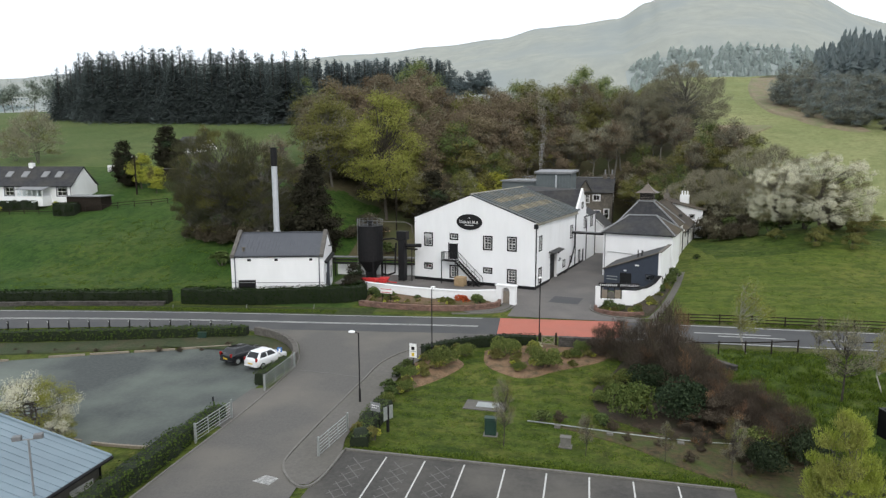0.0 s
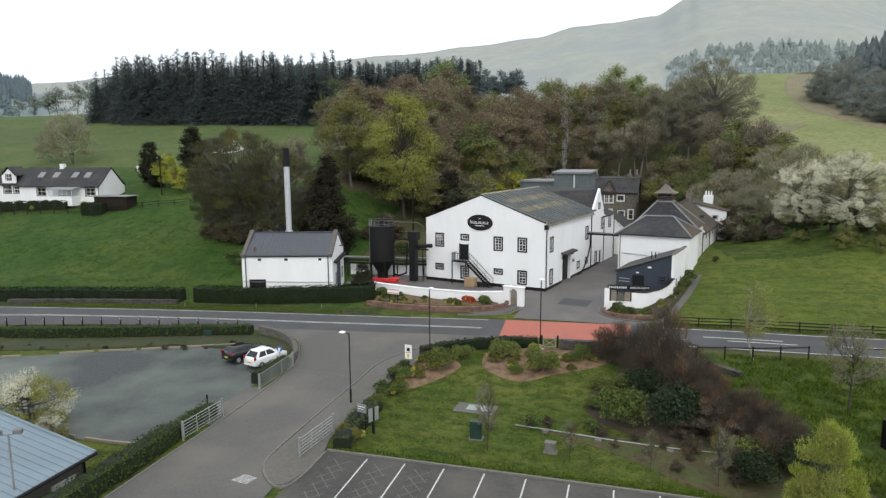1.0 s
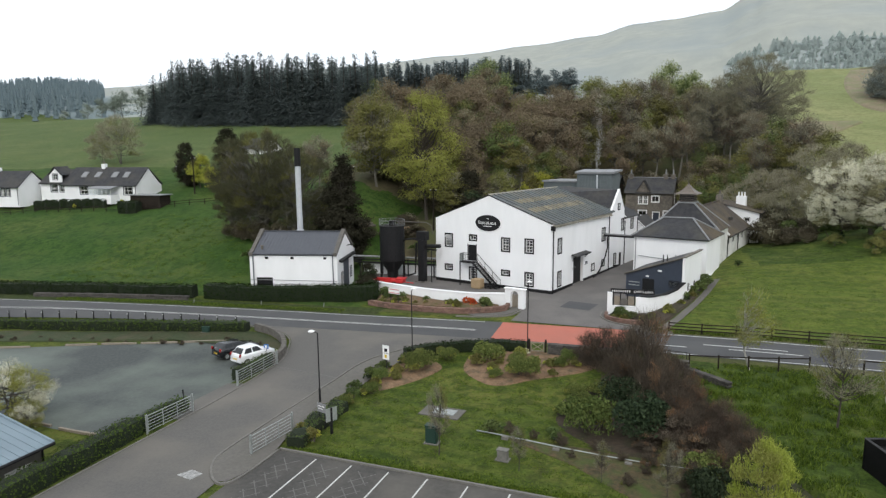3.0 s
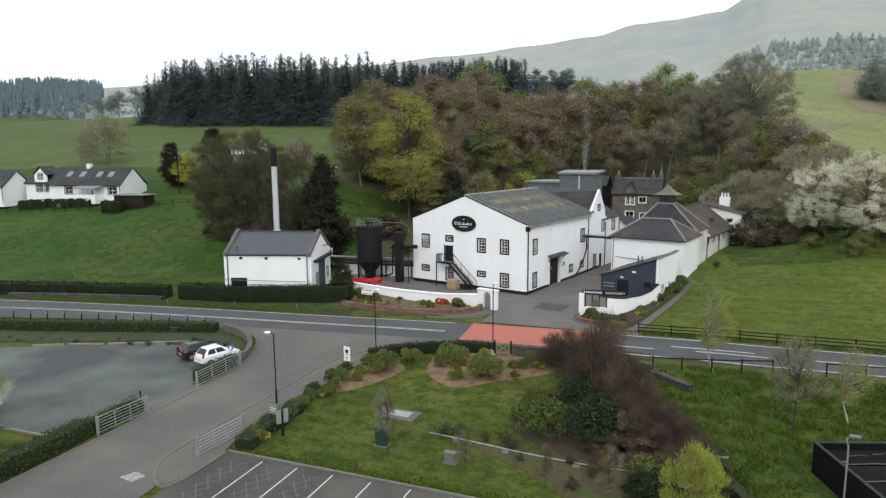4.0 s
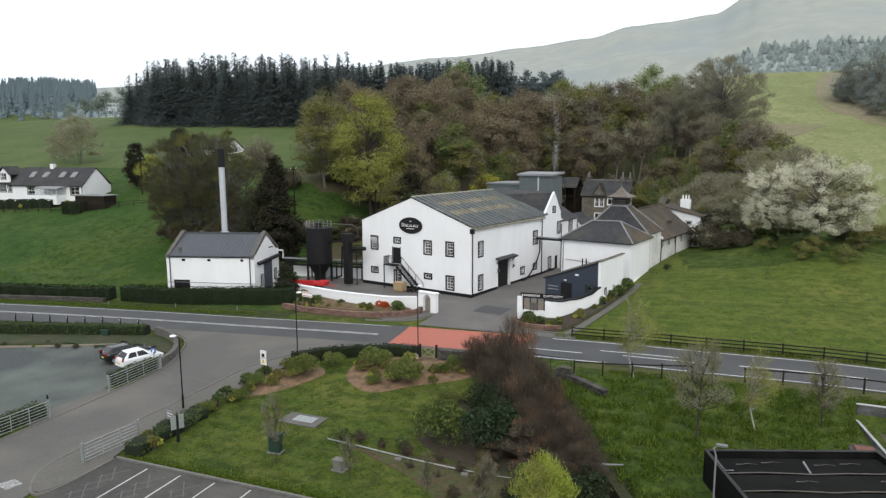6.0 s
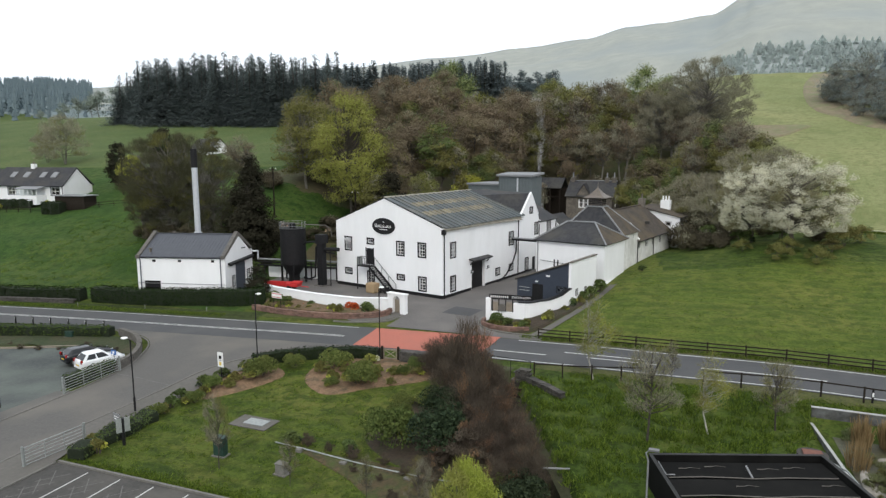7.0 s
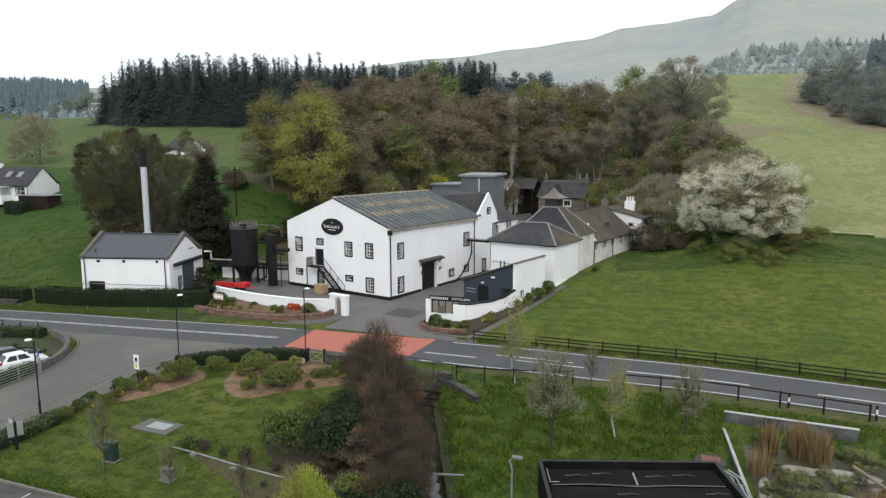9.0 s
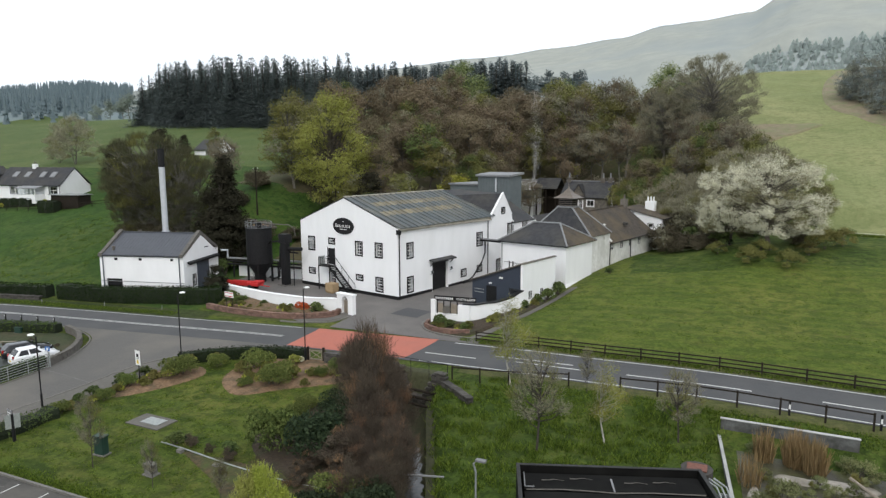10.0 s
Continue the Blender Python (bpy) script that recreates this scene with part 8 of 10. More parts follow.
for x, y, h, wd in ((6.5, 49.6, 7.2, 0.9), (7.6, 47.0, 4.6, 1.15), (5.0, 52.8, 4.6, 1.2), (3.2, 54.4, 4.0, 1.2), (8.6, 44.6, 3.4, 1.3), (4.6, 50.4, 3.4, 1.3), (1.8, 55.2, 3.2, 1.2), (9.4, 46.4, 3.6, 1.2), (10.2, 44.2, 3.0, 1.2), (8.3, 49.2, 4.2, 1.1), (7.0, 51.8, 4.0, 1.1), (10.6, 42.2, 2.6, 1.2), (9.2, 43.0, 3.0, 1.3), (11.4, 43.4, 3.0, 1.2), (10.8, 45.6, 3.4, 1.2), (12.0, 41.0, 2.6, 1.2), (11.2, 39.4, 2.6, 1.2), (9.6, 38.0, 1.8, 1.3), (9.2, 48.4, 3.8, 1.1), (11.3, 44.2, 4.2, 1.0), (12.1, 42.2, 3.8, 1.0), (12.8, 40.2, 3.4, 1.1)):
    tall(THICK, x, y, h, wide=wd)
RUSTT = clump_tree(72, "low bush with dry rust-brown leaves", 2.8, 3.4, M_TWIG, L_TWIG, L_RUST, 34, 0.14, 6000, 0.055, 0.4, 0.35, 0.016, 0.0, "dome", 1.0, "thicket", 0.45, "bush", "shrub", 0.04, 8, twigs=6)
for x, y, h in ((8.6, 43.0, 2.6), (9.6, 41.2, 2.0), (7.0, 42.0, 1.3), (10.6, 39.0, 1.6), (8.0, 45.6, 2.6), (7.4, 40.2, 1.2), (9.4, 46.6, 2.2)):
    tall(RUSTT, x, y, h, wide=1.1)
BROWNL = clump_tree(73, "small twiggy brown shrub in the bed", 1.2, 1.3, M_TWIG, L_TWIG, L_OLIVE, 14, 0.16, 1600, 0.03, 0.6, 0.25, 0.01, 0.0, "dome", 1.0, "thicket", 0.2, "bush", "shrub", 0.025, 5)
for k, (x, y) in enumerate(((-1.2, 41.6), (0.4, 41.4), (2.2, 41.0), (4.2, 41.0), (5.8, 40.2), (4.8, 39.2), (7.2, 39.0), (8.8, 38.4), (-2.6, 41.9), (3.0, 39.6), (6.4, 37.4), (9.4, 36.6))):
    tall(BROWNL, x, y, rnd.uniform(0.5, 1.05))
YGREEN = clump_tree(74, "bright yellow-green upright bush", 6.2, 3.8, M_BARK_GREY, L_YG, L_LIME, 70, 0.075, 26000, 0.04, 0.45, 0.34, 0.016, 0.02, "column", 1.4, "thicket", 0.3, "bush", "shrub", 0.06, 6, twigs=8)
tall(YGREEN, 12.2, 31.6, 6.2, 0)
stand(DARKB, 12.8, 38.6, 30, 0.75, 0.8)
stand(RHODO, 10.6, 39.4, 30, 0.8, 0.9)

# young trees on the grass
YOUNG = clump_tree(81, "slender young tree coming into bud", 6, 4.2, M_BARK_DARK, L_GREYBUD, L_OLIVE, 34, 0.09, 4200, 0.03, 0.7, 0.4, 0.01, 0.24, "dome", 0.7, "young trees", 0.3, r=0.075, limb=1.3, twigs=8)
tall(YOUNG, -4.4, 37.4, 4.6, wide=0.6)
tall(YOUNG, 0.5, 37.1, 2.8, wide=0.7)
tall(YOUNG, 18.2, 48.9, 6.6, wide=1.0)
tall(YOUNG, 25.8, 53.5, 4.9, wide=1.0)
tall(YOUNG, 5.0, 37.3, 2.6, wide=0.6)
tall(YOUNG, 8.4, 36.2, 3.6, wide=0.7)
tall(YOUNG, 19.4, 57.6, 3.6, wide=0.6)
BIRCH = clump_tree(82, "leaning young birch coming into leaf", 6.5, 3.6, M_BARK_PALE, L_LIME, L_OLIVE, 30, 0.1, 4200, 0.045, 0.4, 0.3, 0.016, 0.25, "column", -0.2, "young trees", 0.3, r=0.075, lean=(-0.25, 0.15), limb=1.2, twigs=7)
tall(BIRCH, 13.9, 57.6, 6.9, 0, 1.0)
tall(BIRCH, 21.8, 51.3, 5.6, 0, 0.9)

# undergrowth below the cherries and by the end house
UNDER = clump_tree(91, "dark red-brown bush beside the end house", 3.2, 4.2, M_TWIG, L_UNDER, L_GREYBUD, 20, 0.2, 3200, 0.11, 0.4, 0.4, 0.04, 0.02, "dome", 0.5, "lawn shrubs", 0.25, "bush", "shrub", 0.05, 5)
for x, y, h in UNDERTREE + ((20.6, 107.5, 3.0), (22.6, 107.0, 3.0), (24.6, 105.6, 2.6), (19.8, 112.0, 4.2), (22.0, 116.0, 5.0), (18.6, 119.0, 6.0), (25.5, 113.0, 3.4), (30.5, 110.0, 2.6), (36.0, 105.5, 2.6)):
    tall(UNDER, x, y, h, wide=1.05)
OLIVEB = clump_tree(92, "rounded olive shrub under the cherry", 2.4, 4.0, M_BARK, L_OLIVE, L_GREEN, 22, 0.2, 2600, 0.085, 0.25, 0.3, 0.03, 0.0, "umbrella", 0.4, "lawn shrubs", 0.4, "bush", "shrub", 0.05, 5)
for x, y, h in ((30.4, 94.6, 2.4), (34.3, 93.0, 2.4), (31.8, 97.6, 2.2), (38.8, 103.0, 3.0), (41.0, 105.0, 2.6), (27.0, 100.5, 1.8), (36.8, 99.0, 2.0)):
    tall(OLIVEB, x, y, h, wide=1.0)
for x, y, h in ((-49.5, 118.5, 14), (-54.0, 126.0, 15), (-47.0, 122.0, 14), (-60.0, 134.0, 14), (-41.5, 118.5, 13)):
    tall(WOODS[2] if h == 14 else WOODS[0], x, y, h)
for x, y, h in ((-36.5, 99.5, 3.0), (-35.5, 104.0, 3.5), (-33.0, 100.5, 3.0), (-48.5, 100.0, 4.0), (-47.0, 95.5, 4.5), (-43.5, 92.5, 4.5), (-50.5, 108.5, 4.5), (-30.0, 111.0, 5.0), (-27.5, 107.5, 5.0), (-33.5, 113.5, 5.5), (-24.0, 112.5, 5.0), (-22.0, 117.0, 5.0), (-38.5, 116.5, 5.0), (-45.0, 117.5, 5.5), (-40.0, 96.0, 3.5)):
    tall(UNDER, x, y, h * 0.8, wide=1.45)


def daffodils():
    g = Growth(95)
    u = g.rng
    for i in range(260):
        t = u.random()
        x, y = 43.2 + 6.5 * t + u.normal(0, 0.1), 116.4 - 1.2 * t + u.normal(0, 0.25)
        z = ground(x, y)
        for _ in range(3):
            a = u.uniform(0, 2 * math.pi)
            k = len(g.lv)
            g.lv += [(x - 0.03, y, z), (x + 0.03, y, z), (x + 0.15 * math.cos(a), y + 0.15 * math.sin(a), z + 0.4)]
            g.lf.append((k, k + 1, k + 2))
        g.leaf(np.array((x, y - 0.05, z + 0.42)), 0.09)
    me_faces = [f for f in g.lf if len(f) == 4]
    stems = [f for f in g.lf if len(f) == 3]
    t = tagged(raw_part("flower_row", g.lv, stems, L_GRASS), "row of pale flowers along the lawn edge", "flowers", kind="stuff")
    part_ob = raw_part("bloom", g.lv, me_faces, L_BLOSSOM)
    part_ob.parent = t


daffodils()

# low growth on the bank above the car park
for k in range(16):
    t = k / 15
    tall(BROWNL, -57 + 29 * t, 46.8 + 6.2 * t + rnd.uniform(-0.6, 0.6), rnd.uniform(0.3, 0.55), wide=1.6)
tall(OLIVE, -87.5, 138.5, 7.5)
tall(SMALL_YEW, -97.5, 139.0, 6.0)


# ---- street furniture, fences, vehicles and small things ----
def lamp_post(x, y, turn, h=6.1, label="slender black street lamp with a white globe head"):
    b = thing("street_lamp", pose(x, y, ground(x, y), 0, 0, turn), label, "street lamp", "street lamps")
    part("base_sleeve", tubed([(0, 0, -0.1), (0, 0, 1.1)], 0.075, 10), M_BLACK, b)
    part("pole", tubed([(0, 0, 1.0), (0, 0, h)], 0.045, 8), M_BLACK, b)
    part("bracket", tubed([(0, 0, h - 0.05), (-0.25, 0, h + 0.05), (-0.4, 0, h + 0.05)], 0.03, 6), M_BLACK, b)
    bm = bmesh.new()
    bmesh.ops.create_uvsphere(bm, u_segments=14, v_segments=8, radius=0.22)
    for v in bm.verts:
        v.co.z = v.co.z * (0.45 if v.co.z > 0 else 0.3)
        v.co.x = v.co.x * 1.15 - 0.5
        v.co.z += h + 0.05
    part("lamp_head", bm, M_SASH, b, "white lamp head")


lamp_post(-15.3, 42.1, 0, 5.2)
lamp_post(-12.3, 51.9, -90)
lamp_post(-3.6, 56.7, -90)


M_RIMGREY = mat("weathered_lamp_grey", (0.13, 0.132, 0.135), (0.18, 0.182, 0.185), 0.6, 4, 0.1)


def floodlight():
    b = thing("floodlight_post", pose(18.7, 37.4, ground(18.7, 37.4)), "galvanised post with a tilted floodlight head", "street lamp")
    part("pole", tubed([(0, 0, -0.1), (0, 0, 4.4), (-0.1, 0, 4.75), (0.1, 0.1, 4.95)], 0.04, 8), M_LEAD, b)
    part("lamp_head", boxed(0.0, 0.45, -0.1, 0.12, 4.88, 4.98, 0.02), M_RIMGREY, b)


floodlight()


def field_gate(p, q, label):
    """A galvanised five-bar gate panel between two points."""
    a, c = Vector((*p, ground(*p))), Vector((*q, ground(*q)))
    d = c - a
    L = math.hypot(d.x, d.y)
    b = thing("field_gate", pose(a.x, a.y, a.z, 0, 0, math.degrees(math.atan2(d.y, d.x))), label, "gate", "field gates")
    dz = d.z
    for k in range(6):
        z = 0.18 + 0.205 * k
        part("rail", tubed([(0, 0, z), (L, 0, z + dz)], 0.022 if k < 5 else 0.03, 6), M_STEEL, b)
    for f in (0.0, 0.33, 0.66, 1.0):
        part("stile", tubed([(L * f, 0, 0.1 + dz * f), (L * f, 0, 1.22 + dz * f)], 0.03, 6), M_STEEL, b)
    for f in (-0.03, 1.03):
        part("gate_post", boxed(L * f - 0.05, L * f + 0.05, -0.05, 0.05, -0.2 + dz * f, 1.32 + dz * f), M_STEEL, b)


field_gate((-23.3, 43.3), (-23.25, 48.2), "galvanised five-bar gate beside the lane")
field_gate((-23.25, 34.2), (-23.05, 37.9), "galvanised five-bar gate beside the lane")
field_gate((-14.84, 33.7), (-14.45, 37.2), "galvanised barrier along the footway")


def car(x, y, turn, paint, label, L=3.65, W=1.62, H=1.48, hatch=0.9):
    """Small hatchback: lofted body, dark glass band, wheels, lamps, plates as plain bars. Nose along +x."""
    b = thing("car", pose(x, y, ground(x, y) + 0.03, 0, 0, turn), label, "car", "parked cars")
    hx = L / 2
    secs = [(-hx, 0.42, 0.78, 0.86), (-hx + 0.08, 0.28, 0.98, 0.95), (-hx + 0.5, 0.22, 1.0, 1.0), (-0.2, 0.2, 0.97, 1.0), (hx * 0.4, 0.2, 0.95, 1.0), (hx * 0.62, 0.22, 0.88, 0.98), (hx * 0.92, 0.26, 0.74, 0.9), (hx, 0.36, 0.6, 0.72)]
    bm = bmesh.new()
    rings = []
    for sx, z0, z1, w in secs:
        hw = W / 2 * w
        prof = [(-hw * 0.9, z0), (-hw, z0 + 0.18), (-hw, z1 - 0.16), (-hw * 0.93, z1), (0, z1 + 0.03), (hw * 0.93, z1), (hw, z1 - 0.16), (hw, z0 + 0.18), (hw * 0.9, z0)]
        rings.append([bm.verts.new((sx, py, pz)) for py, pz in prof])
    for a, c in zip(rings, rings[1:]):
        for k in range(8):
            bm.faces.new((a[k], c[k], c[k + 1], a[k + 1]))
        bm.faces.new((a[8], c[8], c[0], a[0]))
    bm.faces.new(rings[0])
    bm.faces.new(rings[-1][::-1])
    bmesh.ops.recalc_face_normals(bm, faces=bm.faces)
    for f in bm.faces:
        f.smooth = True
    body = part("body", bm, paint, b)
    # cabin: painted shell with dark panes set into its four sides
    x0, x1, xt0, xt1 = -hx + 0.1, hx * 0.46, -hx + 0.62, hx * 0.04
    wb, wt, zb, zt = W / 2 * 0.94, W / 2 * 0.68, 0.9, H
    lo = [Vector(q) for q in ((x0, -wb, zb), (x1, -wb, zb), (x1, wb, zb), (x0, wb, zb))]
    hi = [Vector(q) for q in ((xt0, -wt, zt), (xt1, -wt, zt), (xt1, wt, zt), (xt0, wt, zt))]
    bm = bmesh.new()
    hexa(bm, lo + hi)
    bmesh.ops.bevel(bm, geom=bm.edges[:], offset=0.07, segments=3, affect="EDGES", profile=0.5)
    for f in bm.faces:
        f.smooth = True
    part("cabin", bm, paint, b)

    def pane(name, i, u0, u1, v0, v1):
        j = (i + 1) % 4
        n = (lo[j] - lo[i]).cross(hi[i] - lo[i]).normalized()
        q = []
        for u, v in ((u0, v0), (u1, v0), (u1, v1), (u0, v1)):
            q.append(lo[i].lerp(lo[j], u).lerp(hi[i].lerp(hi[j], u), v))
        bm = bmesh.new()
        hexa(bm, [p - n * 0.03 for p in q] + [p + n * 0.008 for p in q])
        bmesh.ops.recalc_face_normals(bm, faces=bm.faces)
        part(name, bm, M_CARGLASS, b, "dark tinted car glass")

    for i, flip in ((0, False), (2, True)):
        for u0, u1 in ((0.1, 0.44), (0.49, 0.86)):
            pane("side_window", i, *((1 - u1, 1 - u0) if flip else (u0, u1)), 0.16, 0.84)
    pane("windscreen", 1, 0.06, 0.94, 0.1, 0.9)
    pane("rear_window", 3, 0.08, 0.92, 0.14, 0.86)
    for sy in (-1, 1):
        part("wing_mirror", boxed(hx * 0.3, hx * 0.3 + 0.15, sy * (W / 2 + 0.06) - 0.08, sy * (W / 2 + 0.06) + 0.08, 0.95, 1.1, 0.02), paint, b)
        part("tail_light", boxed(-hx - 0.015, -hx + 0.14, sy * W * 0.41 - 0.08, sy * W * 0.41 + 0.08, 0.78, 1.06, 0.02), M_TAIL, b)
        part("headlight", boxed(hx - 0.3, hx - 0.06, sy * W * 0.34 - 0.14, sy * W * 0.34 + 0.14, 0.6, 0.76, 0.02), M_GLASS, b)
        for wx in (-hx + 0.62, hx - 0.68):
            wl = part("wheel", tubed([(wx, sy * (W / 2 - 0.2), 0.29), (wx, sy * (W / 2 + 0.005), 0.29)], 0.29, 18), M_TYRE, b)
            part("rim", tubed([(wx, sy * (W / 2), 0.29), (wx, sy * (W / 2 + 0.02), 0.29)], 0.19, 12), M_STEEL, wl)
    part("number_plate", boxed(-hx - 0.03, -hx - 0.005, -0.26, 0.26, 0.52, 0.63), M_PLATE, b, "plain yellow plate")
    part("bumper", boxed(-hx - 0.02, -hx + 0.1, -W * 0.44, W * 0.44, 0.3, 0.46, 0.03), paint, b)
    return b


M_CARGLASS = mat("tinted_car_glass", (0.012, 0.014, 0.016), (0.014, 0.016, 0.018), 0.08, 2, 0.0)
M_TAIL = mat("red_lamp_plastic", (0.3, 0.012, 0.012), (0.25, 0.01, 0.01), 0.25, 3, 0.0)
M_TYRE = mat("tyre_rubber", (0.012, 0.012, 0.012), (0.02, 0.02, 0.02), 0.8, 8, 0.1)
M_PLATE = mat("yellow_plate", (0.65, 0.45, 0.04), (0.6, 0.42, 0.04), 0.5, 4, 0.0)
M_CARWHITE = mat("white_car_paint", (0.78, 0.79, 0.8), (0.75, 0.76, 0.77), 0.25, 1, 0.0)
M_CARBLACK = mat("black_car_paint", (0.01, 0.011, 0.013), (0.014, 0.015, 0.017), 0.15, 1, 0.0, spec=0.6)
M_BLUE = mat("blue_sign_paint", (0.05, 0.16, 0.42), (0.05, 0.14, 0.38), 0.5, 3, 0.0)
M_REDPAINT = mat("red_machine_paint", (0.55, 0.03, 0.03), (0.45, 0.025, 0.025), 0.5, 4, 0.1)
M_GREENBOX = mat("dark_green_cabinet_paint", (0.014, 0.04, 0.03), (0.02, 0.05, 0.038), 0.5, 4, 0.05)
M_WATER = mat("shallow_water", (0.06, 0.065, 0.07), (0.1, 0.1, 0.1), 0.08, 3, 0.25, dist=0.02)
M_RIM = mat("worn_black_rim", (0.014, 0.0145, 0.014), (0.03, 0.03, 0.029), 0.7, 2, 0.2)
M_PIT = mat("black_tank_lining", (0.005, 0.005, 0.005), (0.009, 0.009, 0.008), 0.9, 1.5, 0.2, c3=(0.02, 0.02, 0.018), scale3=0.5, amount3=0.4, spec=0.1)

car(-26.2, 49.1, 72, M_CARWHITE, "small white hatchback parked on the gravel")
car(-28.9, 50.2, 68, M_CARBLACK, "black hatchback parked on the gravel", 3.95, 1.72, 1.36)


def sign_post(name, x, y, z, turn, w, h, board, label, bars=(), posts=1, r=0.035):
    b = thing(name, pose(x, y, ground(x, y), 0, 0, turn), label, "sign", "signs")
    xs = (0,) if posts == 1 else (-w * 0.35, w * 0.35)
    for px in xs:
        part("post", tubed([(px, 0.03, -0.1), (px, 0.03, z + h)], r, 8), M_BLACK, b)
    part("board", boxed(-w / 2, w / 2, -0.03, 0.0, z, z + h, 0.008), board, b)
    for x0, x1, z0, z1, m in bars:
        part("sign_bar", boxed(x0, x1, -0.036, -0.029, z + z0, z + z1), m, b)
    return b


sign_post("notice_sign", -13.0, 48.3, 1.45, -10, 0.62, 1.15, M_SASH, "white notice board on a post with a black disc", ((-0.14, 0.14, 0.62, 0.9, M_BLACK), (-0.12, 0.1, 0.12, 0.4, M_PLATE), (-0.25, 0.25, 0.5, 0.53, M_BLACK)))
sign_post("map_sign", -12.9, 38.4, 1.1, -15, 0.75, 0.6, M_LEAD, "pale blue-grey direction sign on posts", ((-0.28, 0.28, 0.38, 0.43, M_SASH), (-0.28, 0.14, 0.22, 0.26, M_SASH)), 2)
sign_post("information_board", -11.9, 37.9, 0.85, 60, 0.8, 0.9, M_STEEL, "grey information board on a thick post", (), 1, 0.1)
sign_post("parking_sign", -25.2, 49.6, 0.9, 20, 0.42, 0.42, M_BLUE, "small blue sign in the car park", ((-0.08, 0.08, 0.1, 0.32, M_SASH),))
sign_post("marker_post", -25.6, 39.9, 0.5, 0, 0.12, 0.3, M_BLACK, "thin dark marker post")
sign_post("road_warning_sign", -21.2, 67.6, 1.5, -12, 1.5, 0.6, M_SASH, "white and red sign frame on a post", ((-0.7, 0.7, 0.45, 0.52, M_REDPAINT), (-0.7, 0.7, 0.08, 0.15, M_REDPAINT)), 2)


def cabinet(x, y, turn, w, d, h, m, label, name="utility_cabinet"):
    b = thing(name, pose(x, y, ground(x, y), 0, 0, turn), label, "cabinet")
    part("body", boxed(-w / 2, w / 2, -d / 2, d / 2, -0.05, h, 0.02), m, b)
    part("lid", boxed(-w / 2 - 0.04, w / 2 + 0.04, -d / 2 - 0.04, d / 2 + 0.04, h, h + 0.07, 0.02), m, b)
    part("door", boxed(-w / 2 + 0.05, w / 2 - 0.05, -d / 2 - 0.02, -d / 2, 0.08, h - 0.06), m, b)
    part("plinth", boxed(-w / 2 - 0.1, w / 2 + 0.1, -d / 2 - 0.1, d / 2 + 0.1, -0.08, 0.06), M_KERB, b)


cabinet(-5.4, 38.8, 2, 0.72, 0.42, 1.12, M_GREENBOX, "dark green utility cabinet on the lawn")
cabinet(-0.7, 38.1, -4, 0.6, 0.38, 0.6, M_KERB, "grey utility box on the lawn", "utility_box")
cabinet(-35.2, 53.8, 8, 0.8, 0.5, 0.55, M_GREENBOX, "green grit bin on the bank", "grit_bin")

mh = thing("access_cover", pose(-6.35, 43.4, ground(-6.35, 43.4), 0, 0, -2), "steel access cover in a concrete surround", "manhole cover")
part("surround", boxed(-1.55, 1.35, -0.85, 0.85, -0.1, 0.06, 0.02), M_PATH, mh)
part("cover", boxed(-0.7, 0.85, -0.4, 0.5, 0.06, 0.1, 0.01), M_STEEL, mh, "bright steel cover plate")

pl = thing("lying_pipe", Matrix.Identity(4), "pale grey pipe lying along the lawn", "pipe")
ptsp = [(-3.3, 41.3), (-1.6, 41.15), (0.4, 40.9), (2.6, 40.6), (5.0, 40.4), (7.4, 40.3), (9.4, 40.4)]
for a, c in zip(ptsp, ptsp[1:]):
    part("pipe_length", tubed([(a[0], a[1], ground(*a) + 0.08), (c[0], c[1], ground(*c) + 0.08)], 0.045, 8), M_STEEL, pl)
for x, y in ((-1.3, 40.8), (2.0, 40.2), (6.2, 39.8)):
    part("support_block", boxed(x - 0.2, x + 0.2, y - 0.14, y + 0.14, ground(x, y) - 0.05, ground(x, y) + 0.2, 0.02), M_KERB, pl)


# fences
def post_fence(name, pts, step, h, rails, label, material, group, braces=True):
    t = thing(name, Matrix.Identity(4), label, "fence", group)
    L = sum(math.dist(a, b) for a, b in zip(pts, pts[1:]))
    n = max(2, int(L / step) + 1)
    c = resample(pts, n)
    tops = []
    for i, p in enumerate(c):
        g = ground(p.x, p.y)
        lean = rnd.uniform(-0.02, 0.02)
        part("post", tubed([(p.x, p.y, g - 0.2), (p.x + lean, p.y + lean, g + h)], 0.062, 6), material, t)
        tops.append(Vector((p.x, p.y, g)))
    for a, b in zip(tops, tops[1:]):
        for z in rails:
            d = (b - a)
            e = Vector((-d.y, d.x, 0)).normalized() * 0.035
            bm = bmesh.new()
            hexa(bm, [a - e + Vector((0, 0, z - 0.042)), b - e + Vector((0, 0, z - 0.042)), b + e + Vector((0, 0, z - 0.042)), a + e + Vector((0, 0, z - 0.042)), a - e + Vector((0, 0, z + 0.042)), b - e + Vector((0, 0, z + 0.042)), b + e + Vector((0, 0, z + 0.042)), a + e + Vector((0, 0, z + 0.042))])
            part("rail", bm, material, t)
    return t


post_fence("paddock_fence", [(x, road_y(x) + 3.75) for x in (7.6, 14, 20, 26, 32, 40, 50, 64, 80)], 2.9, 1.02, (0.3, 0.6, 0.9), "dark timber post and rail fence by the road", M_WOOD, "fences")
post_fence("verge_rail", [(9.4, 57.1), (13.6, 57.5), (18.0, 58.2)], 1.9, 1.2, (1.05,), "dark timber single-rail verge fence", M_WOOD, "fences")
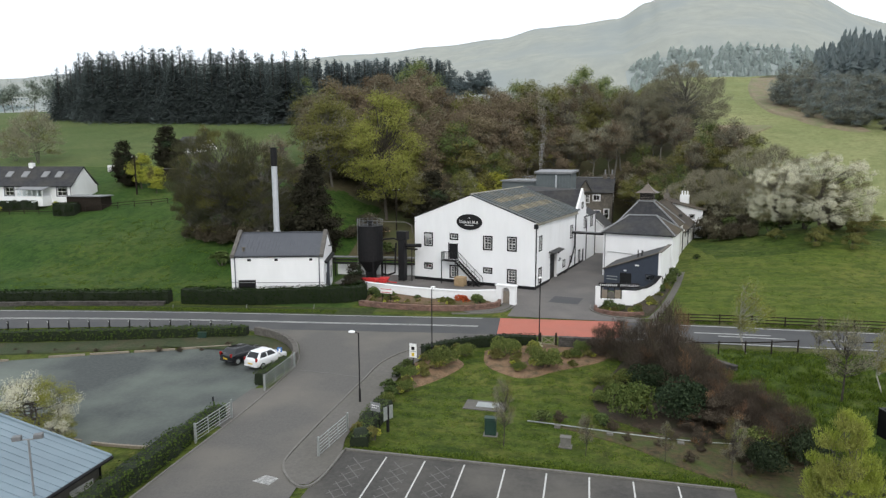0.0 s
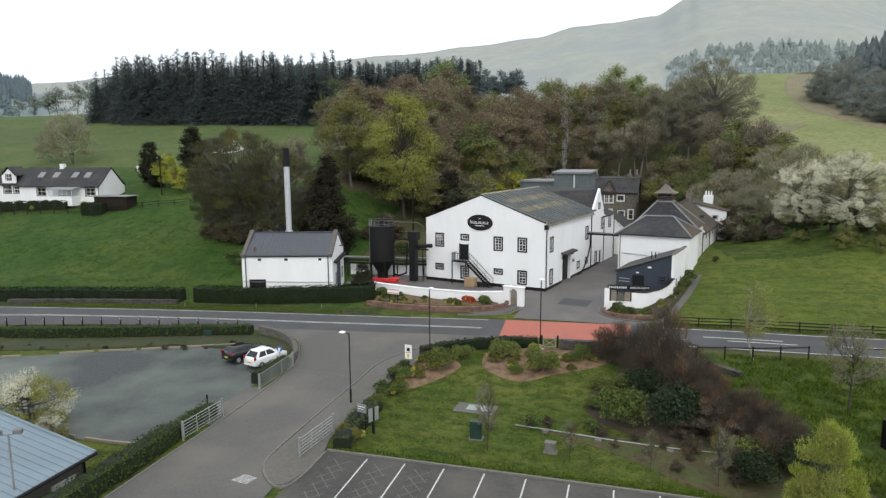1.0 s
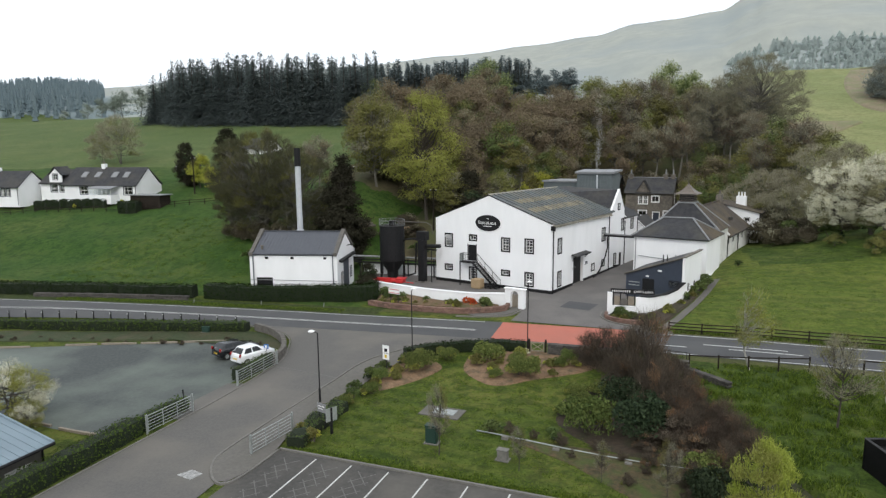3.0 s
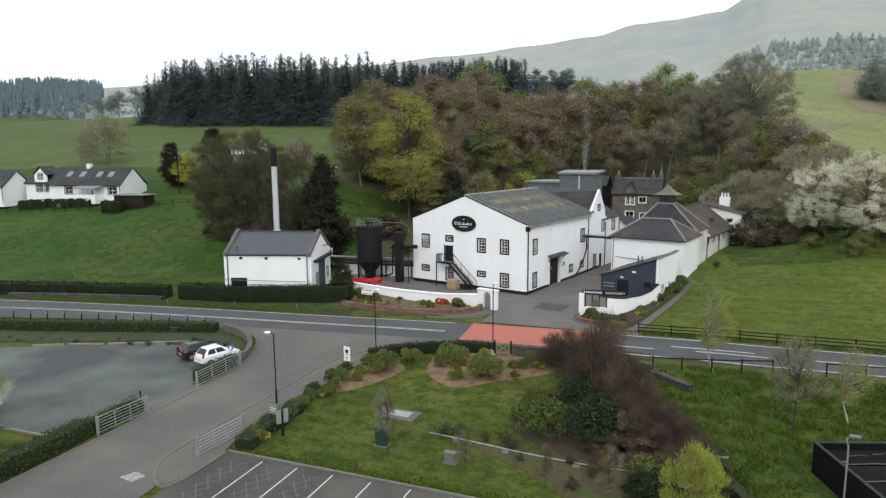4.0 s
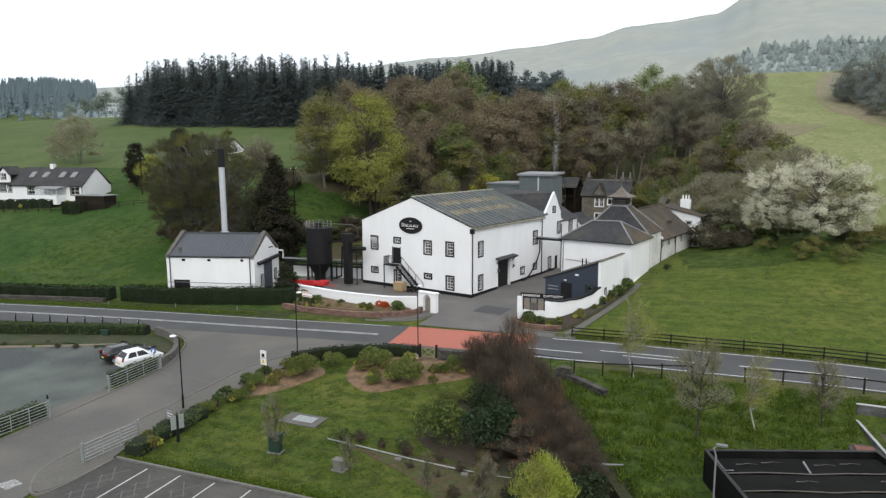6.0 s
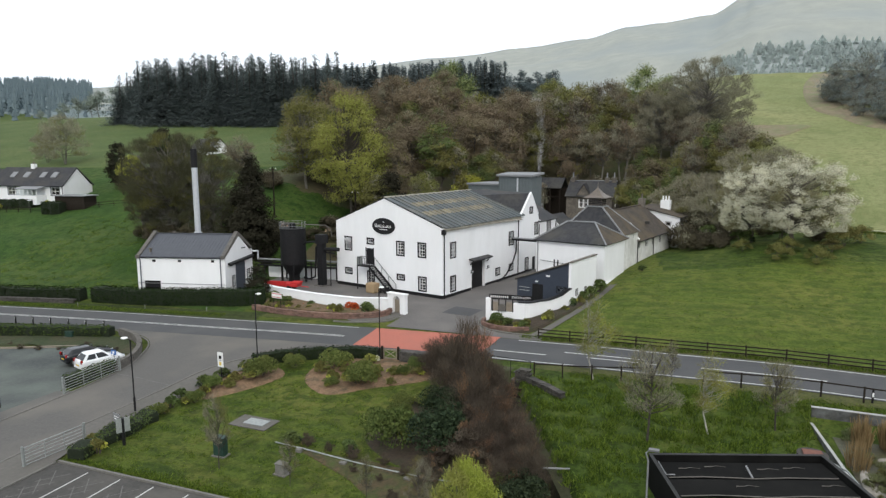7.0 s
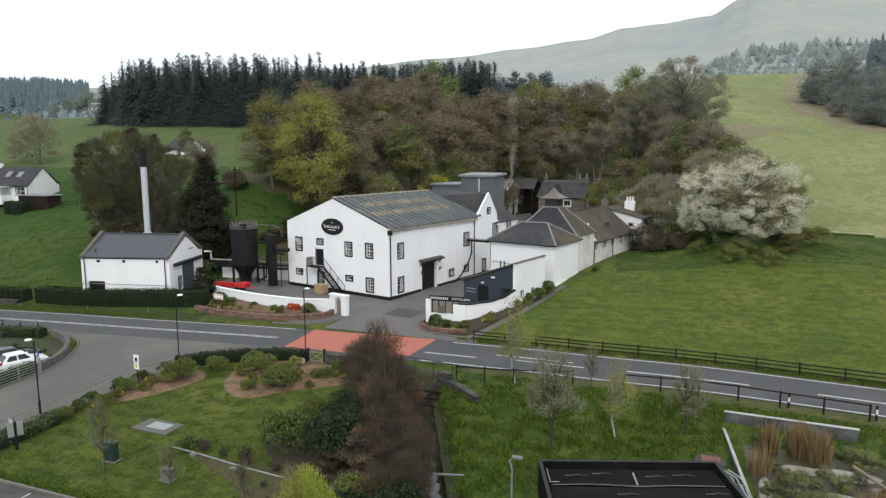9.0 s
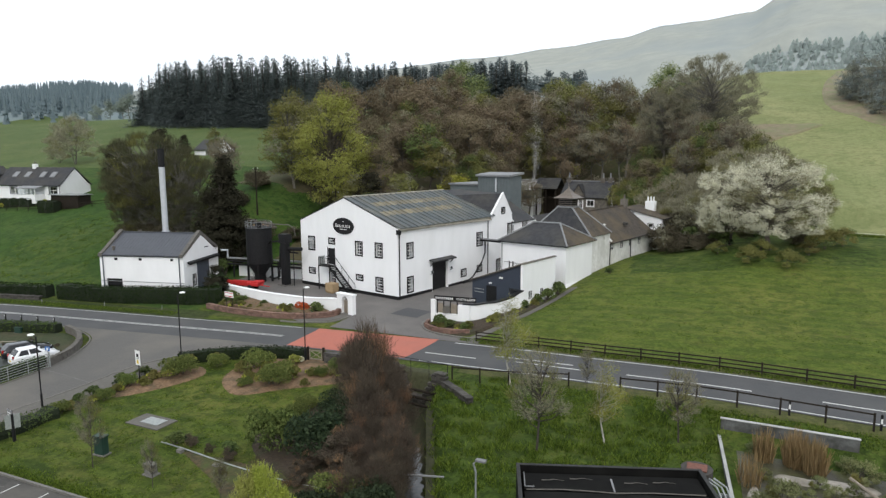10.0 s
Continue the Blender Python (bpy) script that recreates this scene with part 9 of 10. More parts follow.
post_fence("verge_rail", [(21.6, 58.3), (27, 58.2), (32.1, 57.6), (36.4, 57.2)], 2.4, 1.15, (1.05,), "dark timber single-rail verge fence", M_WOOD, "fences")
post_fence("garden_fence", [(-120, 88.5), (-108, 91.5), (-96, 92.5), (-86, 93.6), (-76, 96.5), (-70, 99)], 2.6, 1.0, (0.5, 0.9), "weathered cottage garden fence", M_WOOD, "fences")

# bridge parapet and dry-stone walls
def stone_wall(name, pts, h, thick, label, material, stone=(0.45, 0.2), seed=1, base=-0.3):
    """Courses of separate stones on a core."""
    rr = random.Random(seed)
    t = thing(name, Matrix.Identity(4), label, "wall", kind="structure")
    L = sum(math.dist(a, b) for a, b in zip(pts, pts[1:]))
    c = smooth_line(pts, max(4, int(L / 0.5)))
    bm = bmesh.new()
    rows = []
    for i, p in enumerate(c):
        d = (c[min(i + 1, len(c) - 1)] - c[max(i - 1, 0)]).normalized()
        s = Vector((-d.y, d.x)) * (thick / 2 - 0.05)
        g = ground(p.x, p.y)
        rows.append([bm.verts.new((q.x, q.y, z)) for q, z in ((p + s, g + base), (p + s, g + h - 0.05), (p - s, g + h - 0.05), (p - s, g + base))])
    for a, b in zip(rows, rows[1:]):
        for k in range(3):
            bm.faces.new((a[k], b[k], b[k + 1], a[k + 1]))
    bm.faces.new(rows[0])
    bm.faces.new(rows[-1][::-1])
    bmesh.ops.recalc_face_normals(bm, faces=bm.faces)
    part("wall_core", bm, material, t)
    shapes = []
    for k in range(5):
        q = bmesh.new()
        bmesh.ops.create_cube(q, size=1.0)
        for v in q.verts:
            v.co += Vector((rr.uniform(-0.1, 0.1), rr.uniform(-0.06, 0.06), rr.uniform(-0.12, 0.12)))
        bmesh.ops.bevel(q, geom=q.edges[:], offset=0.08, segments=1, affect="EDGES")
        me = bpy.data.meshes.new("stone")
        q.to_mesh(me)
        q.free()
        me.materials.append(material)
        shapes.append(me)
    z = 0.0
    while z < h - 0.05:
        hh = min(stone[1] * rr.uniform(0.85, 1.15), h - z)
        s = rr.uniform(0, 0.3)
        fine = resample(c, 200)
        while s < L - 0.1:
            w = stone[0] * rr.uniform(0.7, 1.35)
            f = min(198, int((s + w / 2) / L * 199))
            p, d = fine[f], (fine[f + 1] - fine[f]).normalized()
            o = new("stone", rr.choice(shapes))
            o.parent = t
            o.matrix_basis = Matrix.Translation((p.x, p.y, ground(p.x, p.y) + z + hh / 2)) @ Matrix.Rotation(math.atan2(d.y, d.x), 4, "Z") @ Matrix.Diagonal((w * 1.02, thick * rr.uniform(0.95, 1.1), hh * 1.06, 1))
            s += w
        z += hh
    return t


stone_wall("dry_stone_wall", [(-1.9, 57.0), (1.5, 57.0), (4.2, 56.8), (5.6, 56.6)], 0.95, 0.5, "dark dry-stone wall along the road", M_WALLSTONE, (0.5, 0.22), 3)
stone_wall("bridge_parapet", [(5.6, 56.7), (7.2, 56.5), (9.2, 56.1)], 0.9, 0.55, "dark stone bridge parapet over the burn", M_WALLSTONE, (0.45, 0.22), 4, base=-2.4)
stone_wall("wing_wall", [(9.2, 55.9), (10.6, 54.9), (12.2, 53.6)], 0.45, 0.55, "low dark stone wing wall", M_WALLSTONE, (0.45, 0.2), 5)
stone_wall("planter_wall", [(-24.4, 67.6), (-20, 67.0), (-15, 67.05), (-11.5, 67.8), (-9.2, 69.0), (-8.9, 70.2)], 0.6, 0.35, "red sandstone planter wall", M_BRICK, (0.4, 0.2), 6)
stone_wall("planter_wall", [(1.5, 70.2), (1.6, 69.1), (2.8, 68.4), (4.6, 68.2), (6.2, 68.5)], 0.5, 0.3, "red sandstone planter wall", M_BRICK, (0.36, 0.17), 7)
stone_wall("curved_wall", [(-30.6, 55.4), (-28.0, 54.6), (-25.8, 53.0), (-24.2, 50.6), (-23.7, 48.4)], 0.75, 0.4, "curved stone wall at the lane corner", M_SKEW, (0.45, 0.2), 8)
stone_wall("roadside_wall", [(-66, 59.2), (-58, 61.3), (-46.5, 63.8)], 0.5, 0.4, "low dark stone wall under the hedge", M_WALLSTONE, (0.6, 0.25), 9)

gg = thing("garden_gate", pose(-3.4, 57.0, ground(-3.4, 57.0), 0, 0, 8), "small weathered wooden garden gate with crossed braces", "gate")
for z in (0.12, 0.85):
    part("rail", boxed(0, 1.15, -0.03, 0.03, z, z + 0.09), M_TIMBER, gg)
for x in (0.0, 1.07):
    part("stile", boxed(x, x + 0.08, -0.045, -0.03, 0.05, 1.0), M_TIMBER, gg)
part("brace", tubed([(0.05, 0.0, 0.2), (1.1, 0.0, 0.86)], 0.035, 5), M_TIMBER, gg)
part("brace", tubed([(0.05, 0.05, 0.86), (1.1, 0.05, 0.2)], 0.035, 5), M_TIMBER, gg)
for x in (-0.12, 1.28):
    part("gate_post", boxed(x - 0.08, x + 0.08, -0.08, 0.08, -0.2, 1.2), M_WOOD, gg)

rail = thing("bridge_rail", Matrix.Identity(4), "thin dark metal rail on the bridge", "railing")
part("rail", tubed([(4.4, 57.1, 3.1), (9.2, 56.7, 3.05)], 0.025, 6), M_BLACK, rail)
for k in range(4):
    part("post", tubed([(4.4 + k * 1.6, 57.1 - k * 0.133, 1.6), (4.4 + k * 1.6, 57.1 - k * 0.133, 3.08)], 0.025, 6), M_BLACK, rail)
for k in range(3):
    part("bridge_beam", tubed([(5.6 + 0.2 * k, 55.6 - 0.6 * k, 1.25 - 0.3 * k), (9.4 + 0.2 * k, 55.2 - 0.6 * k, 1.2 - 0.3 * k)], 0.1, 6), M_WOOD, rail)

# burn
wt = [(burn_x(y), y) for y in range(26, 59, 2)]
bm = bmesh.new()
prev = None
for i in range(60):
    y = 26 + 32 * i / 59
    x = burn_x(y)
    row = [bm.verts.new((x - 1.0, y, -0.78)), bm.verts.new((x + 1.0, y, -0.78))]
    if prev:
        bm.faces.new((prev[0], prev[1], row[1], row[0]))
    prev = row
for side in (-1, 1):
    c = [(burn_x(y) + side * (0.72 + 0.08 * noise.noise(Vector((y / 1.7, side, 4)))), y) for y in range(27, 57, 1)]
    w = bmesh.new()
    prev_w = None
    for k, (x, y) in enumerate(c):
        top = 0.55 + 0.12 * noise.noise(Vector((y / 2.1, side, 8)))
        row = [w.verts.new((x, y, -1.2)), w.verts.new((x, y, top)), w.verts.new((x + side * 0.55, y, top + 0.2)), w.verts.new((x + side * 0.55, y, -1.2))]
        if prev_w:
            for j in range(3):
                w.faces.new((prev_w[j], row[j], row[j + 1], prev_w[j + 1]))
        else:
            w.faces.new(row)
        prev_w = row
    w.faces.new(prev_w[::-1])
    bmesh.ops.recalc_face_normals(w, faces=w.faces)
    tagged(part("burn_bank", w, M_BANK), "dark earth and stone bank of the burn", "bank", kind="structure")
tagged(part("burn_water", bm, M_WATER), "narrow shallow burn between grassy banks", "stream", kind="structure")
pp = thing("crossing_pipe", Matrix.Identity(4), "grey pipe lying across the burn", "pipe")
part("pipe_length", tubed([(9.4, 43.4, 0.9), (11.8, 43.8, 1.0), (14.3, 44.2, 1.15)], 0.06, 8), M_LEAD, pp)

# verge posts along the road
for k in range(17):
    x = -66.9 + k * 2.08
    y = road_y(x) - 3.25
    b = thing("verge_post", pose(x, y, ground(x, y)), "short black verge post", "bollard", "verge posts")
    part("post", tubed([(0, 0, -0.1), (0, 0, 0.9)], 0.07, 8), M_BLACK, b)
    part("reflector", boxed(-0.03, 0.03, -0.07, -0.055, 0.66, 0.8), M_SASH, b)
for x, y in ((-29.0, 65.6), (-36.5, 64.4), (-44.5, 62.6)):
    b = thing("marker_post", pose(x, y, ground(x, y), 0, 6, 0), "small pale leaning marker post", "bollard", "marker posts")
    part("post", boxed(-0.04, 0.04, -0.02, 0.02, -0.1, 0.5, 0.01), M_LEAD, b)
for x in (32.0, 36.8):
    y = road_y(x) - 3.6
    b = thing("verge_post", pose(x, y, ground(x, y)), "black and white verge marker post", "bollard", "verge posts")
    part("post", tubed([(0, 0, -0.1), (0, 0, 1.0)], 0.07, 8), M_BLACK, b)
    part("reflector", boxed(-0.05, 0.05, -0.085, -0.065, 0.45, 0.75), M_SASH, b)


# yard plant: draff tank, lift, pipes, trailer
def draff_tank():
    b = thing("storage_silo", pose(-27.2, 80.2, 2.4, 0, 0, -14), "black cylindrical silo on legs with cone base", "silo")
    part("vessel", tubed([(0, 0, 2.5), (0, 0, 6.95)], 1.62, 28), M_BLACK, b)
    part("cone", tubed([(0, 0, 1.0), (0, 0, 2.5)], 0.7, 28, 1.62), M_BLACK, b)
    part("outlet", tubed([(0, 0, 0.0), (0, 0, 1.05)], 0.72, 16), M_BLACK, b)
    part("roof_rim", tubed([(0, 0, 6.95), (0, 0, 7.06)], 1.68, 28), M_BLACK, b)
    part("top_hatch", tubed([(0, 0, 7.0), (0, 0, 7.75)], 0.4, 12), M_BLACK, b)
    for a in range(4):
        x, y = 1.5 * math.cos(a * math.pi / 2 + 0.78), 1.5 * math.sin(a * math.pi / 2 + 0.78)
        part("leg", boxed(x - 0.1, x + 0.1, y - 0.1, y + 0.1, -0.3, 3.4), M_BLACK, b)
    for a in range(16):
        x, y = 1.65 * math.cos(a * math.pi / 8), 1.65 * math.sin(a * math.pi / 8)
        part("guard_post", tubed([(x, y, 7.0), (x, y, 7.85)], 0.018, 5), M_LEAD, b)
    for z in (7.42, 7.85):
        part("guard_rail", tubed([(1.65 * math.cos(a * math.pi / 8), 1.65 * math.sin(a * math.pi / 8), z) for a in range(17)], 0.018, 5), M_LEAD, b)
    for s in (-0.25, 0.25):
        part("ladder_rail", tubed([(-1.85, s, 0), (-1.85, s, 7.9)], 0.025, 5), M_STEEL, b)
    for k in range(18):
        part("ladder_rung", tubed([(-1.85, -0.25, 0.4 + k * 0.42), (-1.85, 0.25, 0.4 + k * 0.42)], 0.018, 5), M_STEEL, b)
    part("feed_pipe", tubed([(0.3, 0.2, 7.6), (4.8, 1.0, 7.6), (5.5, 1.2, 7.2), (5.6, 1.3, 6.2)], 0.06, 8), M_SKEW, b)
    e = thing("conveyor_tower", pose(-22.7, 79.6, 2.4, 0, 0, -14), "black upright conveyor tower beside the building", "conveyor")
    part("casing", boxed(-0.45, 0.45, -0.4, 0.4, -0.2, 6.1, 0.04), M_BLACK, e)
    part("head_box", boxed(-0.6, 0.75, -0.5, 0.5, 5.4, 6.5, 0.05), M_BLACK, e)
    part("spout", tubed([(-0.4, 0, 5.2), (-1.2, -0.1, 5.5), (-2.6, -0.2, 5.3), (-3.1, -0.2, 4.9)], 0.11, 8), M_BLACK, e)
    part("hose", tubed([(-1.0, 0.1, 4.9), (-1.1, 0.0, 2.4), (-1.1, -0.1, 1.0), (-2.2, -0.1, 0.6), (-3.2, 0, 0.7)], 0.12, 8), M_BLACK, e)
    part("cross_duct", tubed([(0.3, 0.2, 4.6), (2.4, 0.6, 4.7)], 0.25, 10), M_BLACK, e)
    part("bracket", boxed(0.3, 2.0, 0.3, 0.4, 4.1, 4.3), M_BLACK, e)
    part("foot", boxed(-0.8, 0.8, -0.7, 0.7, -0.3, 0.08), M_PATH, e)
    part("riser", tubed([(1.2, 0.3, 0), (1.2, 0.3, 4.4)], 0.06, 6), M_BLACK, e)
    p = thing("pipe_bridge", pose(-33.0, 81.5, 2.4, 0, 0, 5), "long horizontal pipes on low trestles", "pipework")
    for z, r, m in ((2.55, 0.14, M_LEAD), (2.15, 0.1, M_BLACK), (1.75, 0.12, M_BLACK)):
        part("pipe_run", tubed([(-0.6, 0, z), (11.5, 0, z)], r, 10), m, p)
    for x in (0.3, 3.6, 7.2, 10.8):
        part("trestle", boxed(x - 0.06, x + 0.06, -0.1, 0.1, -0.3, 2.5), M_BLACK, p)
    part("end_riser", tubed([(-0.6, 0, 2.55), (-0.6, 0, 3.6), (-1.4, -0.3, 3.6)], 0.14, 8), M_ALU, p)
    w = thing("low_white_wall", pose(-32.8, 82.6, 2.4, 0, 0, 5), "low white-painted rear yard wall", "wall", kind="structure")
    part("wall_body", boxed(0, 11.6, 0, 0.35, -0.4, 1.4), M_WHITE, w)
    part("coping", boxed(-0.05, 11.65, -0.06, 0.41, 1.4, 1.55), M_STONE, w)
    r = thing("red_trailer", pose(-25.6, 75.6, 2.4, 0, 0, 6), "low bright red machine trailer in the yard", "trailer")
    part("bed", boxed(-2.3, 2.0, -0.7, 0.7, 0.55, 0.95, 0.05), M_REDPAINT, r)
    part("side_panel", boxed(-2.3, 0.6, -0.75, -0.68, 0.75, 1.2, 0.02), M_REDPAINT, r)
    part("engine_box", boxed(1.0, 2.2, -0.6, 0.6, 0.95, 1.12, 0.06), M_REDPAINT, r)
    part("drawbar", tubed([(2.0, 0, 0.6), (3.2, 0, 0.5)], 0.06, 8), M_REDPAINT, r)
    for x in (-1.2, 0.9):
        for s in (-0.62, 0.62):
            part("wheel", tubed([(x, s - 0.1, 0.35), (x, s + 0.1, 0.35)], 0.35, 14), M_TYRE, r)
    c = thing("wooden_crate", pose(-14.7, 77.9, 2.42, 0, 0, -14), "pale wooden crate on the yard", "crate")
    part("crate_body", boxed(-0.7, 0.55, -0.5, 0.5, 0.12, 1.15, 0.02), M_CRATE, c)
    for k in range(4):
        part("crate_slat", boxed(-0.72, 0.57, -0.53, -0.5, 0.16 + k * 0.26, 0.36 + k * 0.26), M_CRATE, c)
    for s in (-0.4, 0.0, 0.4):
        part("pallet_block", boxed(-0.7, 0.55, s - 0.06, s + 0.06, 0, 0.12), M_CRATE, c)
    q = thing("trolley", pose(-13.4, 78.1, 2.42, 0, 0, -14), "dark metal trolley beside the crate", "trolley")
    part("deck", boxed(-0.4, 0.5, -0.35, 0.35, 0.3, 0.4), M_BLACK, q)
    part("handle", tubed([(0.45, -0.3, 0.4), (0.5, -0.3, 1.1), (0.5, 0.3, 1.1), (0.45, 0.3, 0.4)], 0.03, 6), M_BLACK, q)
    for x in (-0.3, 0.4):
        for s in (-0.3, 0.3):
            part("wheel", tubed([(x, s - 0.04, 0.14), (x, s + 0.04, 0.14)], 0.14, 10), M_TYRE, q)


M_CRATE = mat("pale_crate_wood", (0.4, 0.29, 0.17), (0.32, 0.23, 0.13), 0.8, 6, 0.2)
M_LOGEND = mat("cut_log_end", (0.5, 0.36, 0.22), (0.36, 0.24, 0.14), 0.9, 8, 0.2)
draff_tank()


def log_pile(x, y, n, label, seed):
    rr = random.Random(seed)
    t = thing("log_pile", pose(x, y, ground(x, y), 0, 0, rr.uniform(-20, 20)), label, "log pile")
    for k in range(n):
        layer = int(k / (n / 3))
        px, pz = rr.uniform(-2.2 + layer * 0.5, 2.2 - layer * 0.5), 0.18 + layer * 0.3
        a = rr.uniform(-0.5, 0.5)
        r = rr.uniform(0.12, 0.22)
        L = rr.uniform(0.4, 0.9)
        p = (px - math.sin(a) * L, rr.uniform(-0.5, 0.3) - math.cos(a) * L, pz)
        q = (px + math.sin(a) * L, p[1] + 2 * math.cos(a) * L, pz + rr.uniform(-0.1, 0.1))
        lg = part("log", tubed([p, q], r, 8), M_BARK, t)
        d = (Vector(p) - Vector(q)).normalized()
        part("cut_end", tubed([Vector(p) - d * 0.01, Vector(p) + d * 0.012], r * 0.93, 8), M_LOGEND, lg)


log_pile(-41.3, 99.0, 60, "heap of cut logs on the bank", 1)
log_pile(-43.3, 97.4, 50, "heap of cut logs on the bank", 3)
log_pile(-33.9, 102.6, 45, "small heap of cut logs by the lawn", 2)


def pole(x, y, h, label):
    b = thing("utility_pole", pose(x, y, ground(x, y)), label, "utility pole", "utility poles")
    part("post", tubed([(0, 0, -0.3), (0, 0, h)], 0.14, 8, 0.1), M_WOOD, b)
    part("cross_arm", boxed(-0.6, 0.6, -0.05, 0.05, h - 0.5, h - 0.38), M_WOOD, b)
    for s in (-0.5, 0, 0.5):
        part("insulator", tubed([(s, 0, h - 0.38), (s, 0, h - 0.2)], 0.05, 6), M_SASH, b)


pole(-44.0, 100.5, 8.0, "dark timber utility pole on the lawn")
pole(-30.5, 103.5, 7.0, "dark timber utility pole behind the yard")
sh = thing("garden_store", pose(-82.6, 112.6, ground(-82.6, 112.6), 0, 0, 4), "low dark garden store with a pale roof edge", "shed")
part("wall", boxed(-0.6, 5.4, 0, 3, -0.5, 2.0), M_WOOD, sh)
part("roof", boxed(-0.8, 5.6, -0.2, 3.2, 2.0, 2.14), M_SKEW, sh)
pole(-79.0, 103.0, 7.0, "dark timber utility pole by the cottage")


# black sunken tank by the burn
M_RUSTLID = mat("rusted_lid", (0.12, 0.05, 0.035), (0.2, 0.085, 0.06), 0.8, 5, 0.3)


def black_tank():
    b = thing("settling_tank", pose(18.5, 43.9, 0.9, 0, 0, 19), "black open settling tank with a walled rim", "tank")
    W, D, H = 9.2, 13.0, 2.0
    for x0, x1, y0, y1 in ((0, W, -0.15, 0), (0, W, -D, -D + 0.15), (0, 0.15, -D + 0.15, -0.15), (W - 0.15, W, -D + 0.15, -0.15)):
        part("wall", boxed(x0, x1, y0, y1, -1.6, H, 0.02), M_PIT, b)
    part("tank_floor", boxed(0.25, W - 0.25, -D + 0.25, -0.25, -1.5, -0.6), M_PIT, b)
    for k in range(6):
        part("cover_sheet", boxed(0.3, W - 0.3, -2.1 - k * 1.75, -0.5 - k * 1.75, 1.72 - 0.02 * k, 1.77 - 0.02 * k), M_PIT, b)
        part("cover_edge", tubed([(0.4, -2.2 - k * 1.75, 1.8 - 0.02 * k), (2.1, -2.05 - k * 1.75, 1.77 - 0.02 * k), (3.2, -2.16 - k * 1.75, 1.8 - 0.02 * k), (4.6, -2.35 - k * 1.75, 1.84 - 0.02 * k), (6.3, -2.1 - k * 1.75, 1.77 - 0.02 * k), (8.8, -2.2 - k * 1.75, 1.8 - 0.02 * k)], 0.03, 6), M_SKEW if k < 2 else M_PIT, b)
    part("lifting_post", tubed([(4.6, -2.1, 1.75), (4.5, -1.5, 2.1)], 0.05, 8), M_LEAD, b)
    part("side_pipe", tubed([(0.35, -0.6, 1.85), (0.35, -1.9, 1.8), (0.8, -1.9, 1.8)], 0.03, 6), M_LEAD, b)
    for x0, x1, y0, y1 in ((-0.02, W + 0.02, -0.17, 0.02), (-0.02, 0.17, -D + 0.15, -0.17), (W - 0.17, W + 0.02, -D + 0.15, -0.17)):
        part("rim", boxed(x0, x1, y0, y1, H, H + 0.04, 0.01), M_RIM, b)
    for k, (px, py) in enumerate(((1.2, -1.2), (2.6, -1.0), (5.2, -1.25), (6.6, -1.1), (7.6, -2.9), (3.4, -3.0))):
        part("crumpled_sheet", tubed([(px, py, 1.79), (px + 0.3, py - 0.14, 1.86), (px + 0.6, py + 0.08, 1.8), (px + 1.1, py - 0.03, 1.79)], 0.03, 5, 0.008), M_SKEW, b)
    m = thing("metal_walkway", Matrix.Identity(4), "galvanised walkway bars beside the tank", "walkway")
    for k in range(3):
        part("bar", tubed([(27.4 + 0.22 * k, 47.5 + 0.12 * k, 2.15), (28.0 + 0.22 * k, 46.9 + 0.1 * k, 2.1), (28.5 + 0.22 * k, 44.8, 1.95), (28.7 + 0.22 * k, 42.0, 1.8)], 0.05, 6), M_STEEL, m)
    for y in (46.6, 45.2, 43.6):
        part("tread", boxed(28.05 + (46.6 - y) * 0.16, 28.6 + (46.6 - y) * 0.16, y - 0.05, y + 0.05, 0.9, 1.98), M_STEEL, m)
    c = thing("round_chamber", pose(27.0, 48.3, ground(27.0, 48.3)), "round brick chamber with a rusty lid", "chamber")
    part("ring", tubed([(0, 0, -0.3), (0, 0, 1.32)], 0.8, 20), M_WALLSTONE, c)
    part("lid", boxed(-0.5, 0.5, -0.4, 0.4, 1.32, 1.4, 0.02), M_RUSTLID, c, "rusty square lid")


black_tank()

# reed pond
M_POND = mat("wet_pond_mud", (0.03, 0.028, 0.018), (0.06, 0.052, 0.032), 0.45, 2.5, 0.5, c3=(0.075, 0.08, 0.03), scale3=0.6, amount3=0.9, dist=0.08)
M_PONDWALL = mat("stained_concrete", (0.06, 0.062, 0.06), (0.16, 0.165, 0.165), 0.9, 2.0, 0.3, c3=(0.04, 0.038, 0.03), scale3=1.1, amount3=0.9)
M_COPING = mat("pale_concrete_coping", (0.34, 0.34, 0.33), (0.44, 0.44, 0.43), 0.9, 3, 0.1, c3=(0.2, 0.2, 0.18), scale3=0.6)
for x0, y0, x1, y1, h, w, nm in ((28.1, 55.5, 35.4, 55.2, 0.98, 0.2, "pond_wall"), (28.0, 55.2, 29.4, 40.0, 0.1, 0.1, "pond_edge")):
    L = math.hypot(x1 - x0, y1 - y0)
    b = thing(nm, pose(x0, y0, 1.45, 0, 0, math.degrees(math.atan2(y1 - y0, x1 - x0))), "pale concrete retaining wall of the reed pond", "wall", kind="structure")
    part("wall_body", boxed(0, L, -w / 2, w / 2, -1.6, h, 0.02), M_PONDWALL, b)
    part("coping", boxed(-0.05, L + 0.05, -w / 2 - 0.04, w / 2 + 0.04, h, h + 0.06, 0.02), M_COPING, b)
tagged(sheet("pond_water", [(29.0, 53.6), (33, 53.2), (38, 52.6)], [(29.6, 42), (34, 42), (40, 42)], 0.03, M_POND, 12, 6), "muddy shallow reed pond", "pond", kind="structure")


